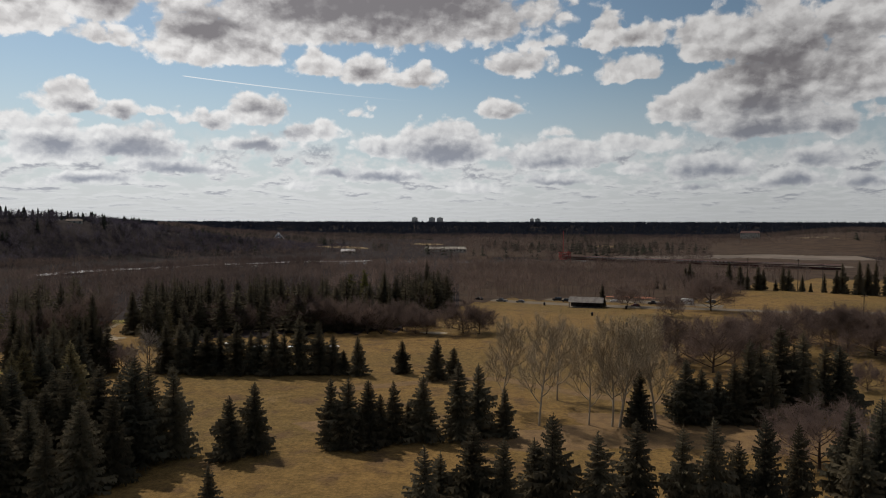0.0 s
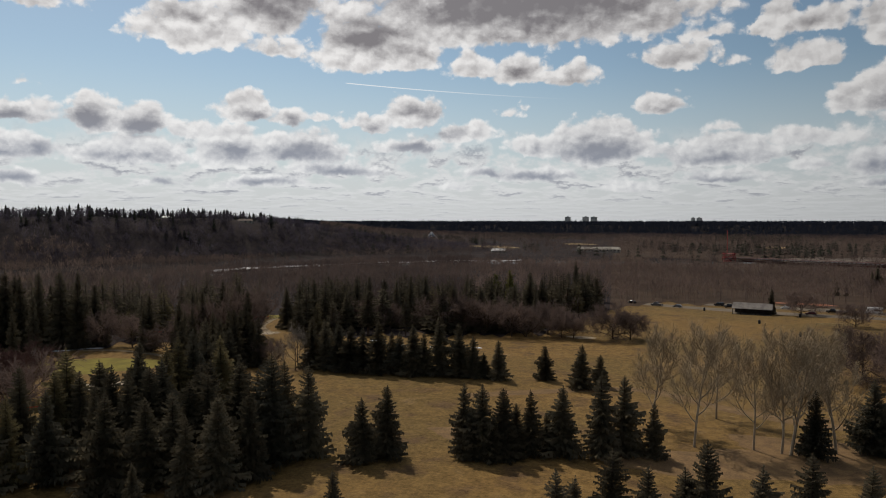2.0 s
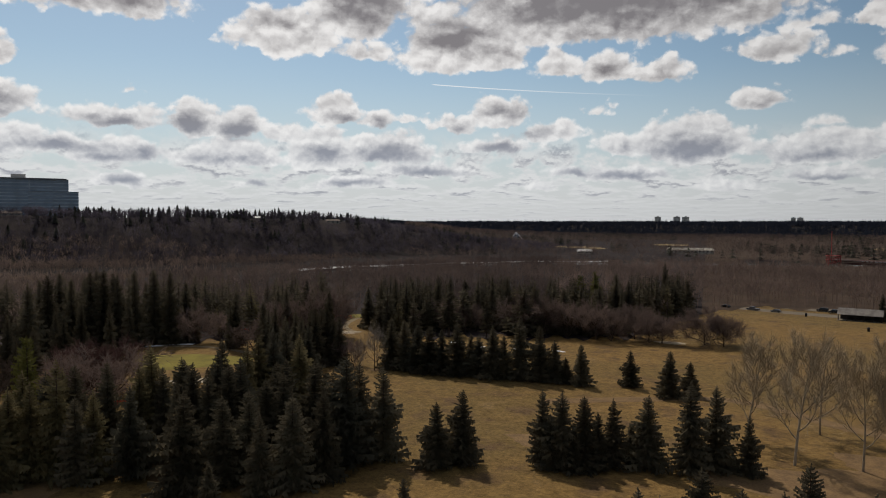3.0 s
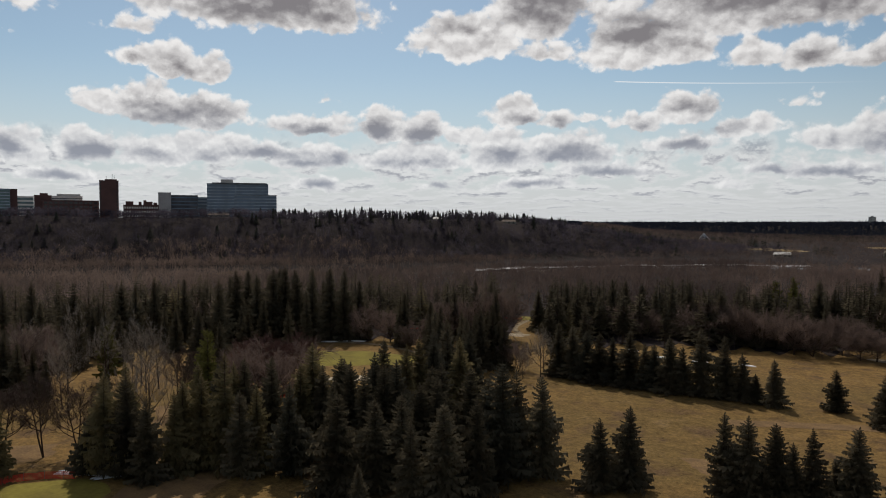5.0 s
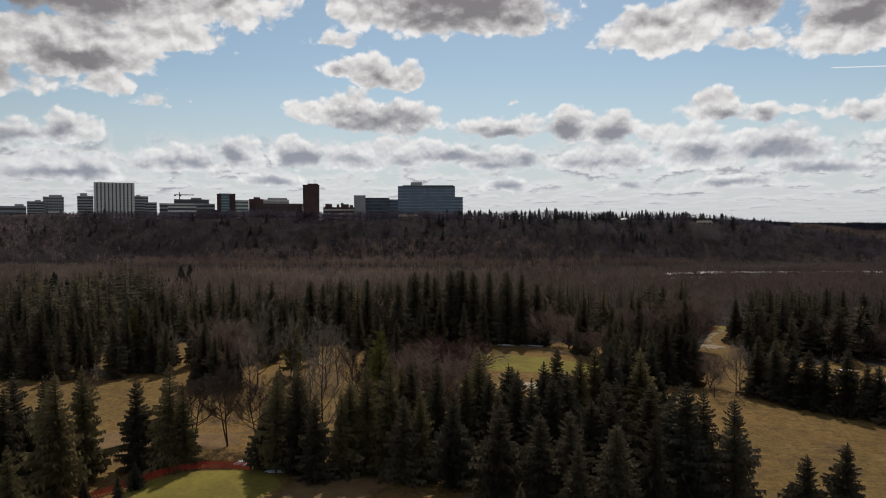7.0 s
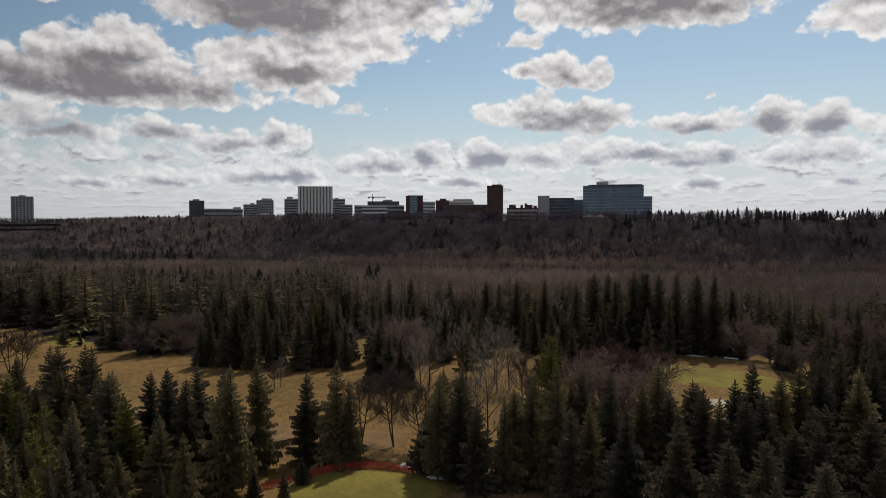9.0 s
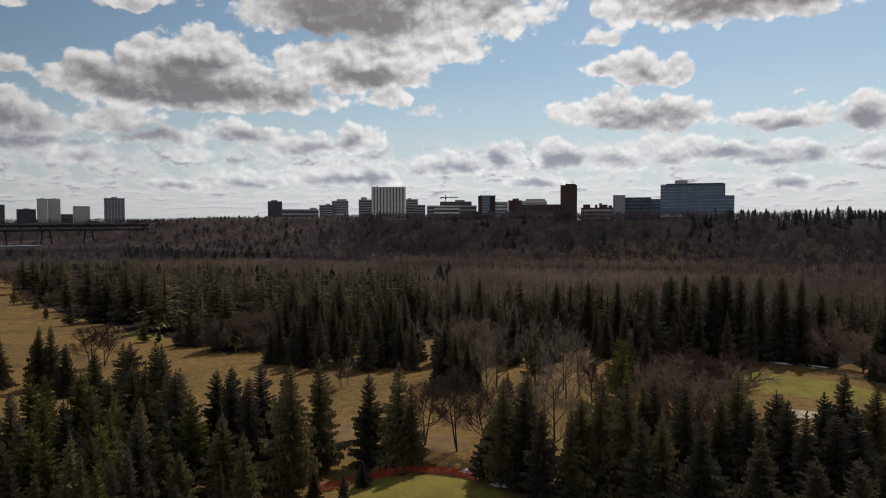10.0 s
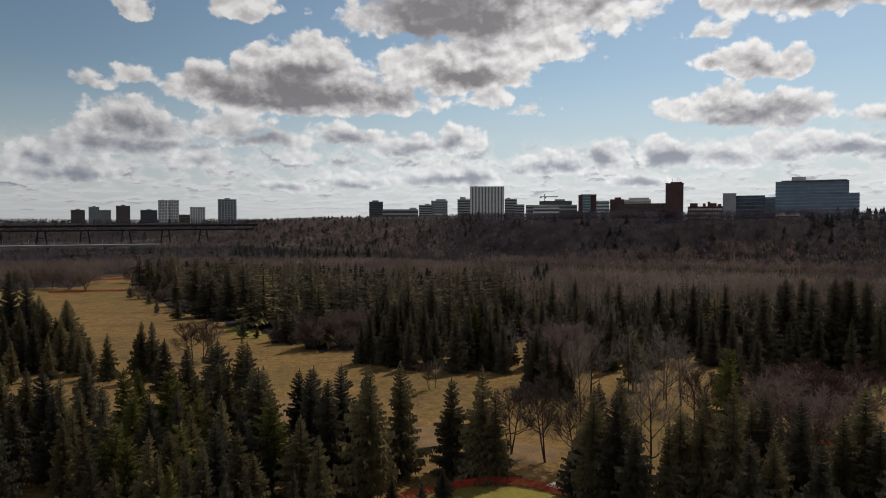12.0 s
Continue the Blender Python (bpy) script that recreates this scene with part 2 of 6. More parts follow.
def lump_group():
    """Round cauliflower heads at three sizes, in degrees."""
    g, p, go = place_group("cloud_lumps", ("height",))
    p = stirred(g, p, 0.7, 4.0, 0.75, 0.50)
    total = None
    for size, amount in ((2.3, 0.50), (1.05, 0.26), (0.46, 0.09)):
        v = g.nodes.new("ShaderNodeTexVoronoi")
        v.feature, v.voronoi_dimensions = "SMOOTH_F1", "2D"
        v.inputs["Scale"].default_value, v.inputs["Smoothness"].default_value = 1.0 / size, 0.5
        g.links.new(vec_node(g, "MULTIPLY", p, (1.0, 1.35, 1.0)), v.inputs["Vector"])
        h = math_node(g, "MULTIPLY", math_node(g, "SUBTRACT", 0.42, v.outputs["Distance"]), amount * 1.7)
        total = h if total is None else math_node(g, "ADD", total, h)
    fine = noise_node(g, p, 1.6, 5.0, 0.62).outputs[0]
    g.links.new(math_node(g, "MULTIPLY_ADD", math_node(g, "SUBTRACT", fine, 0.5), 0.42, total), go.inputs[0])
    return g


def row_group():
    """Flat rows of far cloud that crowd together towards the horizon."""
    g, p, go = place_group("cloud_rows", ("height",))
    sep = g.nodes.new("ShaderNodeSeparateXYZ")
    g.links.new(p, sep.inputs[0])
    away = math_node(g, "DIVIDE", 1.0, math_node(g, "ADD", math_node(g, "MAXIMUM", sep.outputs[1], 0.0), 1.3))
    comb = g.nodes.new("ShaderNodeCombineXYZ")
    g.links.new(math_node(g, "MULTIPLY", sep.outputs[0], 0.42), comb.inputs[0])
    g.links.new(math_node(g, "MULTIPLY", away, 24.0), comb.inputs[1])
    g.links.new(noise_node(g, comb.outputs[0], 1.0, 4.0, 0.55).outputs[0], go.inputs[0])
    return g


def make_sky():
    world = bpy.data.worlds.new("sky")
    scene.world = world
    world.use_nodes = True
    t = world.node_tree
    t.nodes.clear()
    out, bg = t.nodes.new("ShaderNodeOutputWorld"), t.nodes.new("ShaderNodeBackground")
    t.links.new(bg.outputs[0], out.inputs[0])
    co = t.nodes.new("ShaderNodeTexCoord").outputs["Generated"]
    sep = t.nodes.new("ShaderNodeSeparateXYZ")
    t.links.new(co, sep.inputs[0])
    az = math_node(t, "MULTIPLY", math_node(t, "ARCTAN2", math_node(t, "MULTIPLY", sep.outputs[0], -1.0), sep.outputs[1]), 180 / math.pi)
    el = math_node(t, "MULTIPLY", math_node(t, "ARCSINE", sep.outputs[2]), 180 / math.pi)
    comb = t.nodes.new("ShaderNodeCombineXYZ")
    t.links.new(az, comb.inputs[0])
    t.links.new(el, comb.inputs[1])
    place = comb.outputs[0]

    def sample(group, at, k=0):
        n = t.nodes.new("ShaderNodeGroup")
        n.node_tree = group
        t.links.new(at, n.inputs[0])
        return n.outputs if k is None else n.outputs[k]

    def shifted(group, low, high, aside=0.0):
        """The same pattern a little nearer to the sun: higher up, by less near the horizon."""
        c = t.nodes.new("ShaderNodeCombineXYZ")
        t.links.new(math_node(t, "MULTIPLY", math_node(t, "SUBTRACT", SUN_AZ, az), aside), c.inputs[0])
        t.links.new(map_range(t, el, 1.0, 14.0, low, high, False), c.inputs[1])
        return sample(group, vec_node(t, "ADD", place, c.outputs[0]))

    lumps, rows = lump_group(), row_group()
    depth, shade = sample(cloud_group(), place, None)
    size = map_range(t, el, 1.0, 9.0, 0.45, 1.0, False)
    head, head_up = sample(lumps, place), shifted(lumps, 0.14, 0.50, 0.007)
    edge_at = math_node(t, "MULTIPLY_ADD", head, size, depth)
    cover = map_range(t, edge_at, -0.08, 0.36)
    thin = map_range(t, edge_at, 0.1, 0.85, 1.0, 0.0)
    drift = noise_node(t, vec_node(t, "MULTIPLY", place, (1.0, 1.7, 1.0)), 0.34, 5.0, 0.6).outputs[0]
    shade = math_node(t, "MULTIPLY_ADD", math_node(t, "SUBTRACT", drift, 0.5), 1.3, shade)
    dark = map_range(t, math_node(t, "MULTIPLY_ADD", head, -0.30, shade), -0.10, 0.90)
    bumps = map_range(t, math_node(t, "SUBTRACT", head, head_up), -0.34, 0.34, -0.30, 0.22, False)
    bumps = math_node(t, "MULTIPLY", bumps, math_node(t, "MULTIPLY_ADD", dark, -0.70, 1.0))
    # the sun stands high ahead: thin rims and round tops glow, thick undersides stay grey
    lit = math_node(t, "ADD", math_node(t, "MULTIPLY_ADD", thin, 0.16, 0.76), bumps)
    lit = math_node(t, "SUBTRACT", lit, math_node(t, "MULTIPLY", dark, 0.76), clamp=True)
    height = map_range(t, el, 4.0, 11.0)
    grey = mix_node(t, height, (0.30, 0.322, 0.378), (0.225, 0.213, 0.225))
    white = mix_node(t, height, (0.83, 0.835, 0.835), (0.85, 0.835, 0.825))
    cloud = mix_node(t, lit, grey, white)
    # clouds on the far side from the sun are lit full in the face
    s_az = radians(SUN_AZ)
    facing = vec_node(t, "DOT_PRODUCT", co, (-math.sin(s_az), math.cos(s_az), 0.0))
    away = map_range(t, facing, 0.05, -0.8)
    cloud = mix_node(t, away, cloud, mix_node(t, lit, (0.55, 0.55, 0.57), (1.25, 1.23, 1.20)))

    sky = t.nodes.new("ShaderNodeTexSky")
    sky.sky_type, sky.sun_disc = "NISHITA", False
    sky.sun_elevation, sky.sun_rotation = radians(SUN_EL), radians(-SUN_AZ)
    sky.altitude, sky.air_density, sky.dust_density, sky.ozone_density = 650.0, 1.0, 1.0, 1.0
    blue = vec_node(t, "SCALE", sky.outputs[0])
    blue.node.inputs["Scale"].default_value = SKY_STRENGTH
    blue = vec_node(t, "MULTIPLY", blue, (1.00, 1.03, 0.95))
    # pale air near the horizon
    blue = mix_node(t, map_range(t, el, 1.5, 13.0, 0.85, 0.0), blue, (0.55, 0.60, 0.635))

    # a thin vapour trail
    a0, e0, a1, e1 = VAPOUR_TRAIL
    length, turn = math.hypot(a1 - a0, e1 - e0), math.atan2(e1 - e0, a1 - a0)
    rel = vec_node(t, "SUBTRACT", place, (a0, e0, 0.0))
    along_t = vec_node(t, "DOT_PRODUCT", rel, (math.cos(turn) / length, math.sin(turn) / length, 0.0))
    across = math_node(t, "ABSOLUTE", vec_node(t, "DOT_PRODUCT", rel, (-math.sin(turn), math.cos(turn), 0.0)))
    trail = map_range(t, across, 0.015, 0.055, 1.0, 0.0)
    trail = math_node(t, "MULTIPLY", trail, map_range(t, along_t, 0.0, 0.02))
    trail = math_node(t, "MULTIPLY", trail, map_range(t, along_t, 0.1, 1.0, 0.75, 0.0))
    blue = mix_node(t, trail, blue, (0.85, 0.86, 0.87))

    # the far rows: a bright veil with grey-blue bases
    row, row_up = sample(rows, place), shifted(rows, 0.12, 0.5)
    veil = math_node(t, "MULTIPLY", map_range(t, row, 0.40, 0.56), map_range(t, el, 4.6, 7.6, 1.0, 0.0))
    base = math_node(t, "MULTIPLY", map_range(t, row, 0.47, 0.62), map_range(t, math_node(t, "SUBTRACT", row_up, row), -0.06, 0.07))
    blue = mix_node(t, map_range(t, el, 1.0, 5.5, 0.80, 0.0), blue, (0.63, 0.64, 0.64))
    blue = mix_node(t, veil, blue, mix_node(t, base, (0.70, 0.715, 0.72), (0.35, 0.365, 0.41)))

    full = mix_node(t, cover, blue, cloud)
    full = mix_node(t, map_range(t, el, 0.0, 3.4, 0.65, 0.0), full, (0.56, 0.575, 0.585))
    # the air glows more on the sun's side
    full = vec_node(t, "SCALE", full)
    t.links.new(map_range(t, facing, 0.35, 0.95, 0.69, 1.0), full.node.inputs["Scale"])
    ground = map_range(t, sep.outputs[2], -0.02, 0.0)
    full = mix_node(t, ground, (0.06, 0.05, 0.045), full)
    t.links.new(full, bg.inputs[0])
    bg.inputs[1].default_value = 1.0


SKY_STRENGTH = 0.085
VAPOUR_TRAIL = (30.35, 10.87, 11.40, 9.52)
make_sky()
sun = new("sun", bpy.data.lights.new("sun", "SUN"))
sun.data.energy, sun.data.angle, sun.data.color = 2.85, radians(0.6), (1.0, 0.90, 0.76)
a, e = radians(SUN_AZ), radians(SUN_EL)
sun.matrix_world = look((-math.sin(a) * math.cos(e) * 900, math.cos(a) * math.cos(e) * 900, math.sin(e) * 900), (0, 0, 0))

# ---- materials ----
def material(name, colour, rough=0.8, vary=0.25, scale=0.4, second=None, island=False, metal=0.0, spec=0.3, bump=0.0, bump_scale=8.0, by_object=0.0, through=0.0):
    """A surface with variation at two scales; second: a colour that patches drift to."""
    m = bpy.data.materials.new(name)
    m.use_nodes = True
    t = m.node_tree
    b = t.nodes["Principled BSDF"]
    b.inputs["Roughness"].default_value, b.inputs["Metallic"].default_value = rough, metal
    b.inputs["Specular IOR Level"].default_value = spec
    co = t.nodes.new("ShaderNodeTexCoord").outputs["Object"]
    big = noise_node(t, co, scale, 3.0).outputs[0]
    small = noise_node(t, co, scale * 9.0, 3.0).outputs[0]
    other = second or tuple(c * 0.6 for c in colour)
    col = mix_node(t, map_range(t, big, 0.35, 0.65), colour, other)
    dark = math_node(t, "MULTIPLY_ADD", math_node(t, "SUBTRACT", small, 0.5), vary * 2, 1.0)
    if island:
        r = t.nodes.new("ShaderNodeNewGeometry").outputs["Random Per Island"]
        dark = math_node(t, "MULTIPLY", dark, math_node(t, "MULTIPLY_ADD", r, 0.24, 0.88))
    if by_object:
        r = t.nodes.new("ShaderNodeObjectInfo").outputs["Random"]
        dark = math_node(t, "MULTIPLY", dark, math_node(t, "MULTIPLY_ADD", r, by_object * 2, 1.0 - by_object))
    col = vec_node(t, "SCALE", col)
    t.links.new(dark, col.node.inputs["Scale"])
    t.links.new(col, b.inputs["Base Color"])
    if through:
        # thin sprays let some of the light behind them through
        tr, mx, out = t.nodes.new("ShaderNodeBsdfTranslucent"), t.nodes.new("ShaderNodeMixShader"), t.nodes["Material Output"]
        mx.inputs[0].default_value = through
        t.links.new(col, tr.inputs[0])
        t.links.new(b.outputs[0], mx.inputs[1])
        t.links.new(tr.outputs[0], mx.inputs[2])
        t.links.new(mx.outputs[0], out.inputs[0])
    if bump:
        n = t.nodes.new("ShaderNodeBump")
        n.inputs["Strength"].default_value = bump
        t.links.new(noise_node(t, co, bump_scale, 4.0).outputs[0], n.inputs["Height"])
        t.links.new(n.outputs[0], b.inputs["Normal"])
    return m


def ground_material():
    """Dry spring turf, worn and thin in places, with old leaves and mown stripes of a greener tone."""
    m = bpy.data.materials.new("dry_turf")
    m.use_nodes = True
    t = m.node_tree
    b = t.nodes["Principled BSDF"]
    b.inputs["Roughness"].default_value = 0.95
    b.inputs["Specular IOR Level"].default_value = 0.1
    co = t.nodes.new("ShaderNodeTexCoord").outputs["Object"]
    wide = noise_node(t, co, 0.018, 3.0).outputs[0]
    patch = noise_node(t, co, 0.11, 4.0, 0.6).outputs[0]
    fine = noise_node(t, co, 1.3, 4.0, 0.7).outputs[0]
    blade = noise_node(t, co, 9.0, 2.0, 0.7).outputs[0]
    col = mix_node(t, map_range(t, wide, 0.38, 0.62), (0.186, 0.114, 0.041), (0.146, 0.096, 0.035))
    col = mix_node(t, map_range(t, patch, 0.50, 0.72), col, (0.108, 0.067, 0.035))
    col = mix_node(t, map_range(t, patch, 0.42, 0.25, 0.0, 0.7), col, (0.212, 0.141, 0.067))
    mott = noise_node(t, co, 0.38, 4.0, 0.7).outputs[0]
    grain = math_node(t, "ADD", math_node(t, "MULTIPLY", fine, 1.5), math_node(t, "MULTIPLY_ADD", blade, 0.9, math_node(t, "MULTIPLY_ADD", mott, 1.4, -0.98)))
    # far out, under the woods: litter darkened to near black by distance
    sep = t.nodes.new("ShaderNodeSeparateXYZ")
    t.links.new(co, sep.inputs[0])
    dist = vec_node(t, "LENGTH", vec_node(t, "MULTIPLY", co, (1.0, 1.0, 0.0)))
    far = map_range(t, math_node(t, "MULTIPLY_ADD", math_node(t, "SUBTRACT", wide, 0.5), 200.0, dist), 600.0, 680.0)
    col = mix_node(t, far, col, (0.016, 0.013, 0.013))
    col = vec_node(t, "SCALE", col)
    t.links.new(grain, col.node.inputs["Scale"])
    t.links.new(col, b.inputs["Base Color"])
    n = t.nodes.new("ShaderNodeBump")
    n.inputs["Strength"].default_value, n.inputs["Distance"].default_value = 0.6, 0.3
    t.links.new(fine, n.inputs["Height"])
    t.links.new(n.outputs[0], b.inputs["Normal"])
    return m


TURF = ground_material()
NEEDLES = material("spruce_needles", (0.124, 0.104, 0.068), 0.85, 0.4, 0.5, (0.090, 0.077, 0.054), by_object=0.35, spec=0.03, through=0.4)
# brighter olive copy of spruce_needles: sunlight on the trees is in the colour
NEEDLES_LIT = material("lit_spruce_needles", (0.185, 0.150, 0.076), 0.85, 0.4, 0.5, (0.122, 0.102, 0.058), by_object=0.45, spec=0.03, through=0.4)
NEEDLES_BLUE = material("blue_spruce_needles", (0.096, 0.087, 0.062), 0.85, 0.4, 0.5, (0.074, 0.068, 0.051), by_object=0.3, spec=0.03, through=0.4)
NEEDLES_PINE = material("pine_needles", (0.132, 0.119, 0.033), 0.85, 0.3, 0.5, (0.083, 0.084, 0.024), by_object=0.3, spec=0.06, through=0.25)
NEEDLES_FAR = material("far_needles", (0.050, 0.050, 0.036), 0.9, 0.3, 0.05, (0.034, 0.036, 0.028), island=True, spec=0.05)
# distance haze over the far rim is put into this bluish colour
NEEDLES_RIM = material("haze_blue_needles", (0.030, 0.034, 0.048), 0.95, 0.2, 0.02, (0.024, 0.028, 0.041), spec=0.0, through=0.5)
BARK = material("grey_brown_bark", (0.080, 0.056, 0.042), 0.9, 0.4, 1.5, bump=0.5, spec=0.1)
BARK_PALE = material("pale_poplar_bark", (0.42, 0.345, 0.25), 0.85, 0.45, 1.2, (0.17, 0.135, 0.10), bump=0.4, spec=0.1)
TWIGS = material("bare_twigs", (0.168, 0.123, 0.106), 0.9, 0.3, 0.6, (0.126, 0.092, 0.080), by_object=0.25, spec=0.05, through=0.4)
TWIGS_DARK = material("dark_twigs", (0.105, 0.074, 0.060), 0.9, 0.3, 0.6, (0.080, 0.056, 0.046), by_object=0.2, spec=0.1)
TWIGS_PALE = material("pale_twigs", (0.40, 0.32, 0.22), 0.9, 0.3, 0.6, (0.27, 0.215, 0.145), by_object=0.2, spec=0.1)
TWIGS_GREY = material("silvery_twigs", (0.31, 0.262, 0.215), 0.9, 0.3, 0.6, (0.22, 0.185, 0.155), by_object=0.2, spec=0.1)
TWIGS_RED = material("reddish_twigs", (0.140, 0.076, 0.062), 0.9, 0.3, 0.6, (0.100, 0.058, 0.050), by_object=0.2, spec=0.1)
WOOD_FAR = material("far_bare_wood", (0.180, 0.130, 0.110), 0.95, 0.3, 0.012, (0.112, 0.082, 0.072), island=True, spec=0.03, through=0.5)
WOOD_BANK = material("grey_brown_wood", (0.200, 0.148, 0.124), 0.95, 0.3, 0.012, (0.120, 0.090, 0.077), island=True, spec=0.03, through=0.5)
# dim copy with cloud shade put into the colour; the far woods share it
WOOD_DARK = material("cloud_shaded_wood", (0.132, 0.098, 0.086), 0.95, 0.3, 0.010, (0.072, 0.054, 0.050), island=True, spec=0.03, through=0.5)
# blue-violet cast of distant air, put into the wood's own colour
WOOD_HILL = material("hazed_hill_wood", (0.090, 0.079, 0.102), 0.95, 0.35, 0.030, (0.034, 0.030, 0.042), island=True, spec=0.03, through=0.5)
WOOD_SLOPE = material("pale_slope_wood", (0.225, 0.178, 0.165), 0.95, 0.35, 0.02, (0.115, 0.092, 0.094), island=True, spec=0.03, through=0.5)
PARK_LITTER = material("park_wood_litter", (0.070, 0.048, 0.035), 0.95, 0.4, 0.05, (0.048, 0.034, 0.026), spec=0.05)
# litter set near black, darker than the trees that stand on it
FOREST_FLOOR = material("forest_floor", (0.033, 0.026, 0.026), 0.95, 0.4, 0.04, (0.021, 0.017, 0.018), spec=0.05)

# ---- land ----
def smooth(v, a, b):
    u = np.clip((np.asarray(v, float) - a) / (b - a), 0.0, 1.0)
    return u * u * (3 - 2 * u)


RIVER_AZ, RIVER_D = (-40, -13, 0, 15, 30, 40, 55, 75, 95, 120), (1050, 1000, 850, 810, 745, 640, 600, 630, 830, 1150)
FOOT_AZ, FOOT_D = (10, 30, 40, 50, 62, 75, 85, 95, 105, 125), (1000, 850, 750, 690, 690, 720, 800, 960, 1350, 1700)
RISE_D = (120, 150, 150, 150, 150, 170, 230, 420, 420, 300)


def ripple(x, y):
    return 0.5 * np.sin(x * 0.021 + 1.3) * np.cos(y * 0.017 + 0.4) + 0.35 * np.sin(x * 0.052 + y * 0.031)


def land(x, y):
    """Height of the ground."""
    x, y = np.asarray(x, float), np.asarray(y, float)
    d, az = np.hypot(x, y), np.degrees(np.arctan2(-x, y))
    foot, wide = np.interp(az, FOOT_AZ, FOOT_D), np.interp(az, FOOT_AZ, RISE_D)
    nose = np.interp(az, (14, 20, 25, 28, 31, 34, 40, 80, 95), (0, 4, 11, 18, 29, 37, 47, 50, 46))
    nose = np.where((az < 14) | (az > 170), 0.0, nose)
    hill = nose * smooth((d - foot) / wide, 0.0, 1.0) * (0.98 + 0.02 * np.sin(az * 0.55)) + 3.0 * smooth(d, 900, 1500) * (nose > 20)
    river = np.interp(az, RIVER_AZ, RIVER_D)
    dip = -5.0 * (1 - smooth(np.abs(d - river), 32, 55)) * ((az > -40) & (az < 120))
    rim = 35.0 * smooth(d, 2250, 2650)
    east = 24.0 * np.exp(-(((az + 20) / 6.0) ** 2)) * smooth(d, 1150, 1500) * (1 - smooth(d, 2000, 2300))
    return np.maximum(np.maximum(hill, rim), east) + dip + ripple(x, y) * smooth(d, 60, 300)


def mesh_arrays(name, verts, faces):
    """A mesh from an array of corners and an array of triangles or quads."""
    me = bpy.data.meshes.new(name)
    verts, faces = np.asarray(verts, np.float32), np.asarray(faces, np.int32)
    n, k = faces.shape
    me.vertices.add(len(verts))
    me.vertices.foreach_set("co", verts.ravel())
    me.loops.add(n * k)
    me.loops.foreach_set("vertex_index", faces.ravel())
    me.polygons.add(n)
    me.polygons.foreach_set("loop_start", np.arange(0, n * k, k, dtype=np.int32))
    me.update(calc_edges=True)
    me.validate()
    return me


def part(name, mesh, mat, parent=None, label="", kind=""):
    """One mesh object (from a mesh or a bmesh) under a thing or a part."""
    if isinstance(mesh, bmesh.types.BMesh):
        me = bpy.data.meshes.new(name)
        mesh.to_mesh(me)
        mesh.free()
        mesh = me
    if mat and not mesh.materials:
        mesh.materials.append(mat)
    ob = new(name, mesh)
    ob.parent = parent
    return tagged(ob, label, kind=kind)


def make_ground():
    radii = np.concatenate([[2.0], np.geomspace(12, 9000, 150)])
    steps = 420
    ang = np.linspace(0, 2 * math.pi, steps, endpoint=False)
    r, a = np.meshgrid(radii, ang, indexing="ij")
    x, y = -np.sin(a) * r, np.cos(a) * r
    verts = np.stack([x, y, land(x, y)], -1).reshape(-1, 3)
    i, j = np.meshgrid(np.arange(len(radii) - 1), np.arange(steps), indexing="ij")
    j2 = (j + 1) % steps
    quads = np.stack([i * steps + j, i * steps + j2, (i + 1) * steps + j2, (i + 1) * steps + j], -1).reshape(-1, 4)
    me = mesh_arrays("ground", verts, quads)
    me.polygons.foreach_set("use_smooth", np.ones(len(quads), bool))
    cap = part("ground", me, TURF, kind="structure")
    return tagged(cap, "dry golden spring turf over a wide river valley", "ground")


ground = make_ground()


def ribbon(line, width, lift=0.05):
    """A strip that lies on the land along a line of points."""
    pts = np.array(line, float)
    seg = np.hypot(*np.diff(pts, axis=0).T)
    s = np.concatenate([[0], np.cumsum(seg)])
    n = max(8, int(s[-1] / 6))
    u = np.linspace(0, s[-1], n)
    px, py = np.interp(u, s, pts[:, 0]), np.interp(u, s, pts[:, 1])
    k = np.array([0.25, 0.5, 0.25])
    for _ in range(4):
        px[1:-1], py[1:-1] = np.convolve(px, k, "valid"), np.convolve(py, k, "valid")
    tx, ty = np.gradient(px), np.gradient(py)
    ln = np.hypot(tx, ty)
    nx, ny = -ty / ln, tx / ln
    rows = []
    for f in (-0.5, 0.0, 0.5):
        x, y = px + nx * width * f, py + ny * width * f
        rows.append(np.stack([x, y, land(x, y) + lift], -1))
    verts = np.stack(rows, 1).reshape(-1, 3)
    i = np.arange(n - 1)
    quads = np.concatenate([np.stack([i * 3 + c, i * 3 + c + 1, i * 3 + c + 4, i * 3 + c + 3], -1) for c in (0, 1)])
    return verts, quads


def polar(az, d):
    a = radians(az)
    return (-math.sin(a) * d, math.cos(a) * d)


WATER = material("river_water", (0.05, 0.06, 0.065), 0.12, 0.1, 0.02, spec=0.5)
ICE = material("grey_river_ice", (0.55, 0.55, 0.56), 0.7, 0.2, 0.05, (0.42, 0.42, 0.44))


def make_river():
    az = np.linspace(-38, 118, 160)
    d = np.interp(az, RIVER_AZ, RIVER_D)
    verts = []
    for a, r in zip(az, d):
        verts += [(*polar(a, r - 44), -3.2), (*polar(a, r + 44), -3.2)]
    i = np.arange(159)
    me = mesh_arrays("river", verts, np.stack([i * 2, i * 2 + 1, i * 2 + 3, i * 2 + 2], -1))
    tagged(part("water", me, WATER, kind="structure"), "dark slow river water below wooded banks", "river")


make_river()

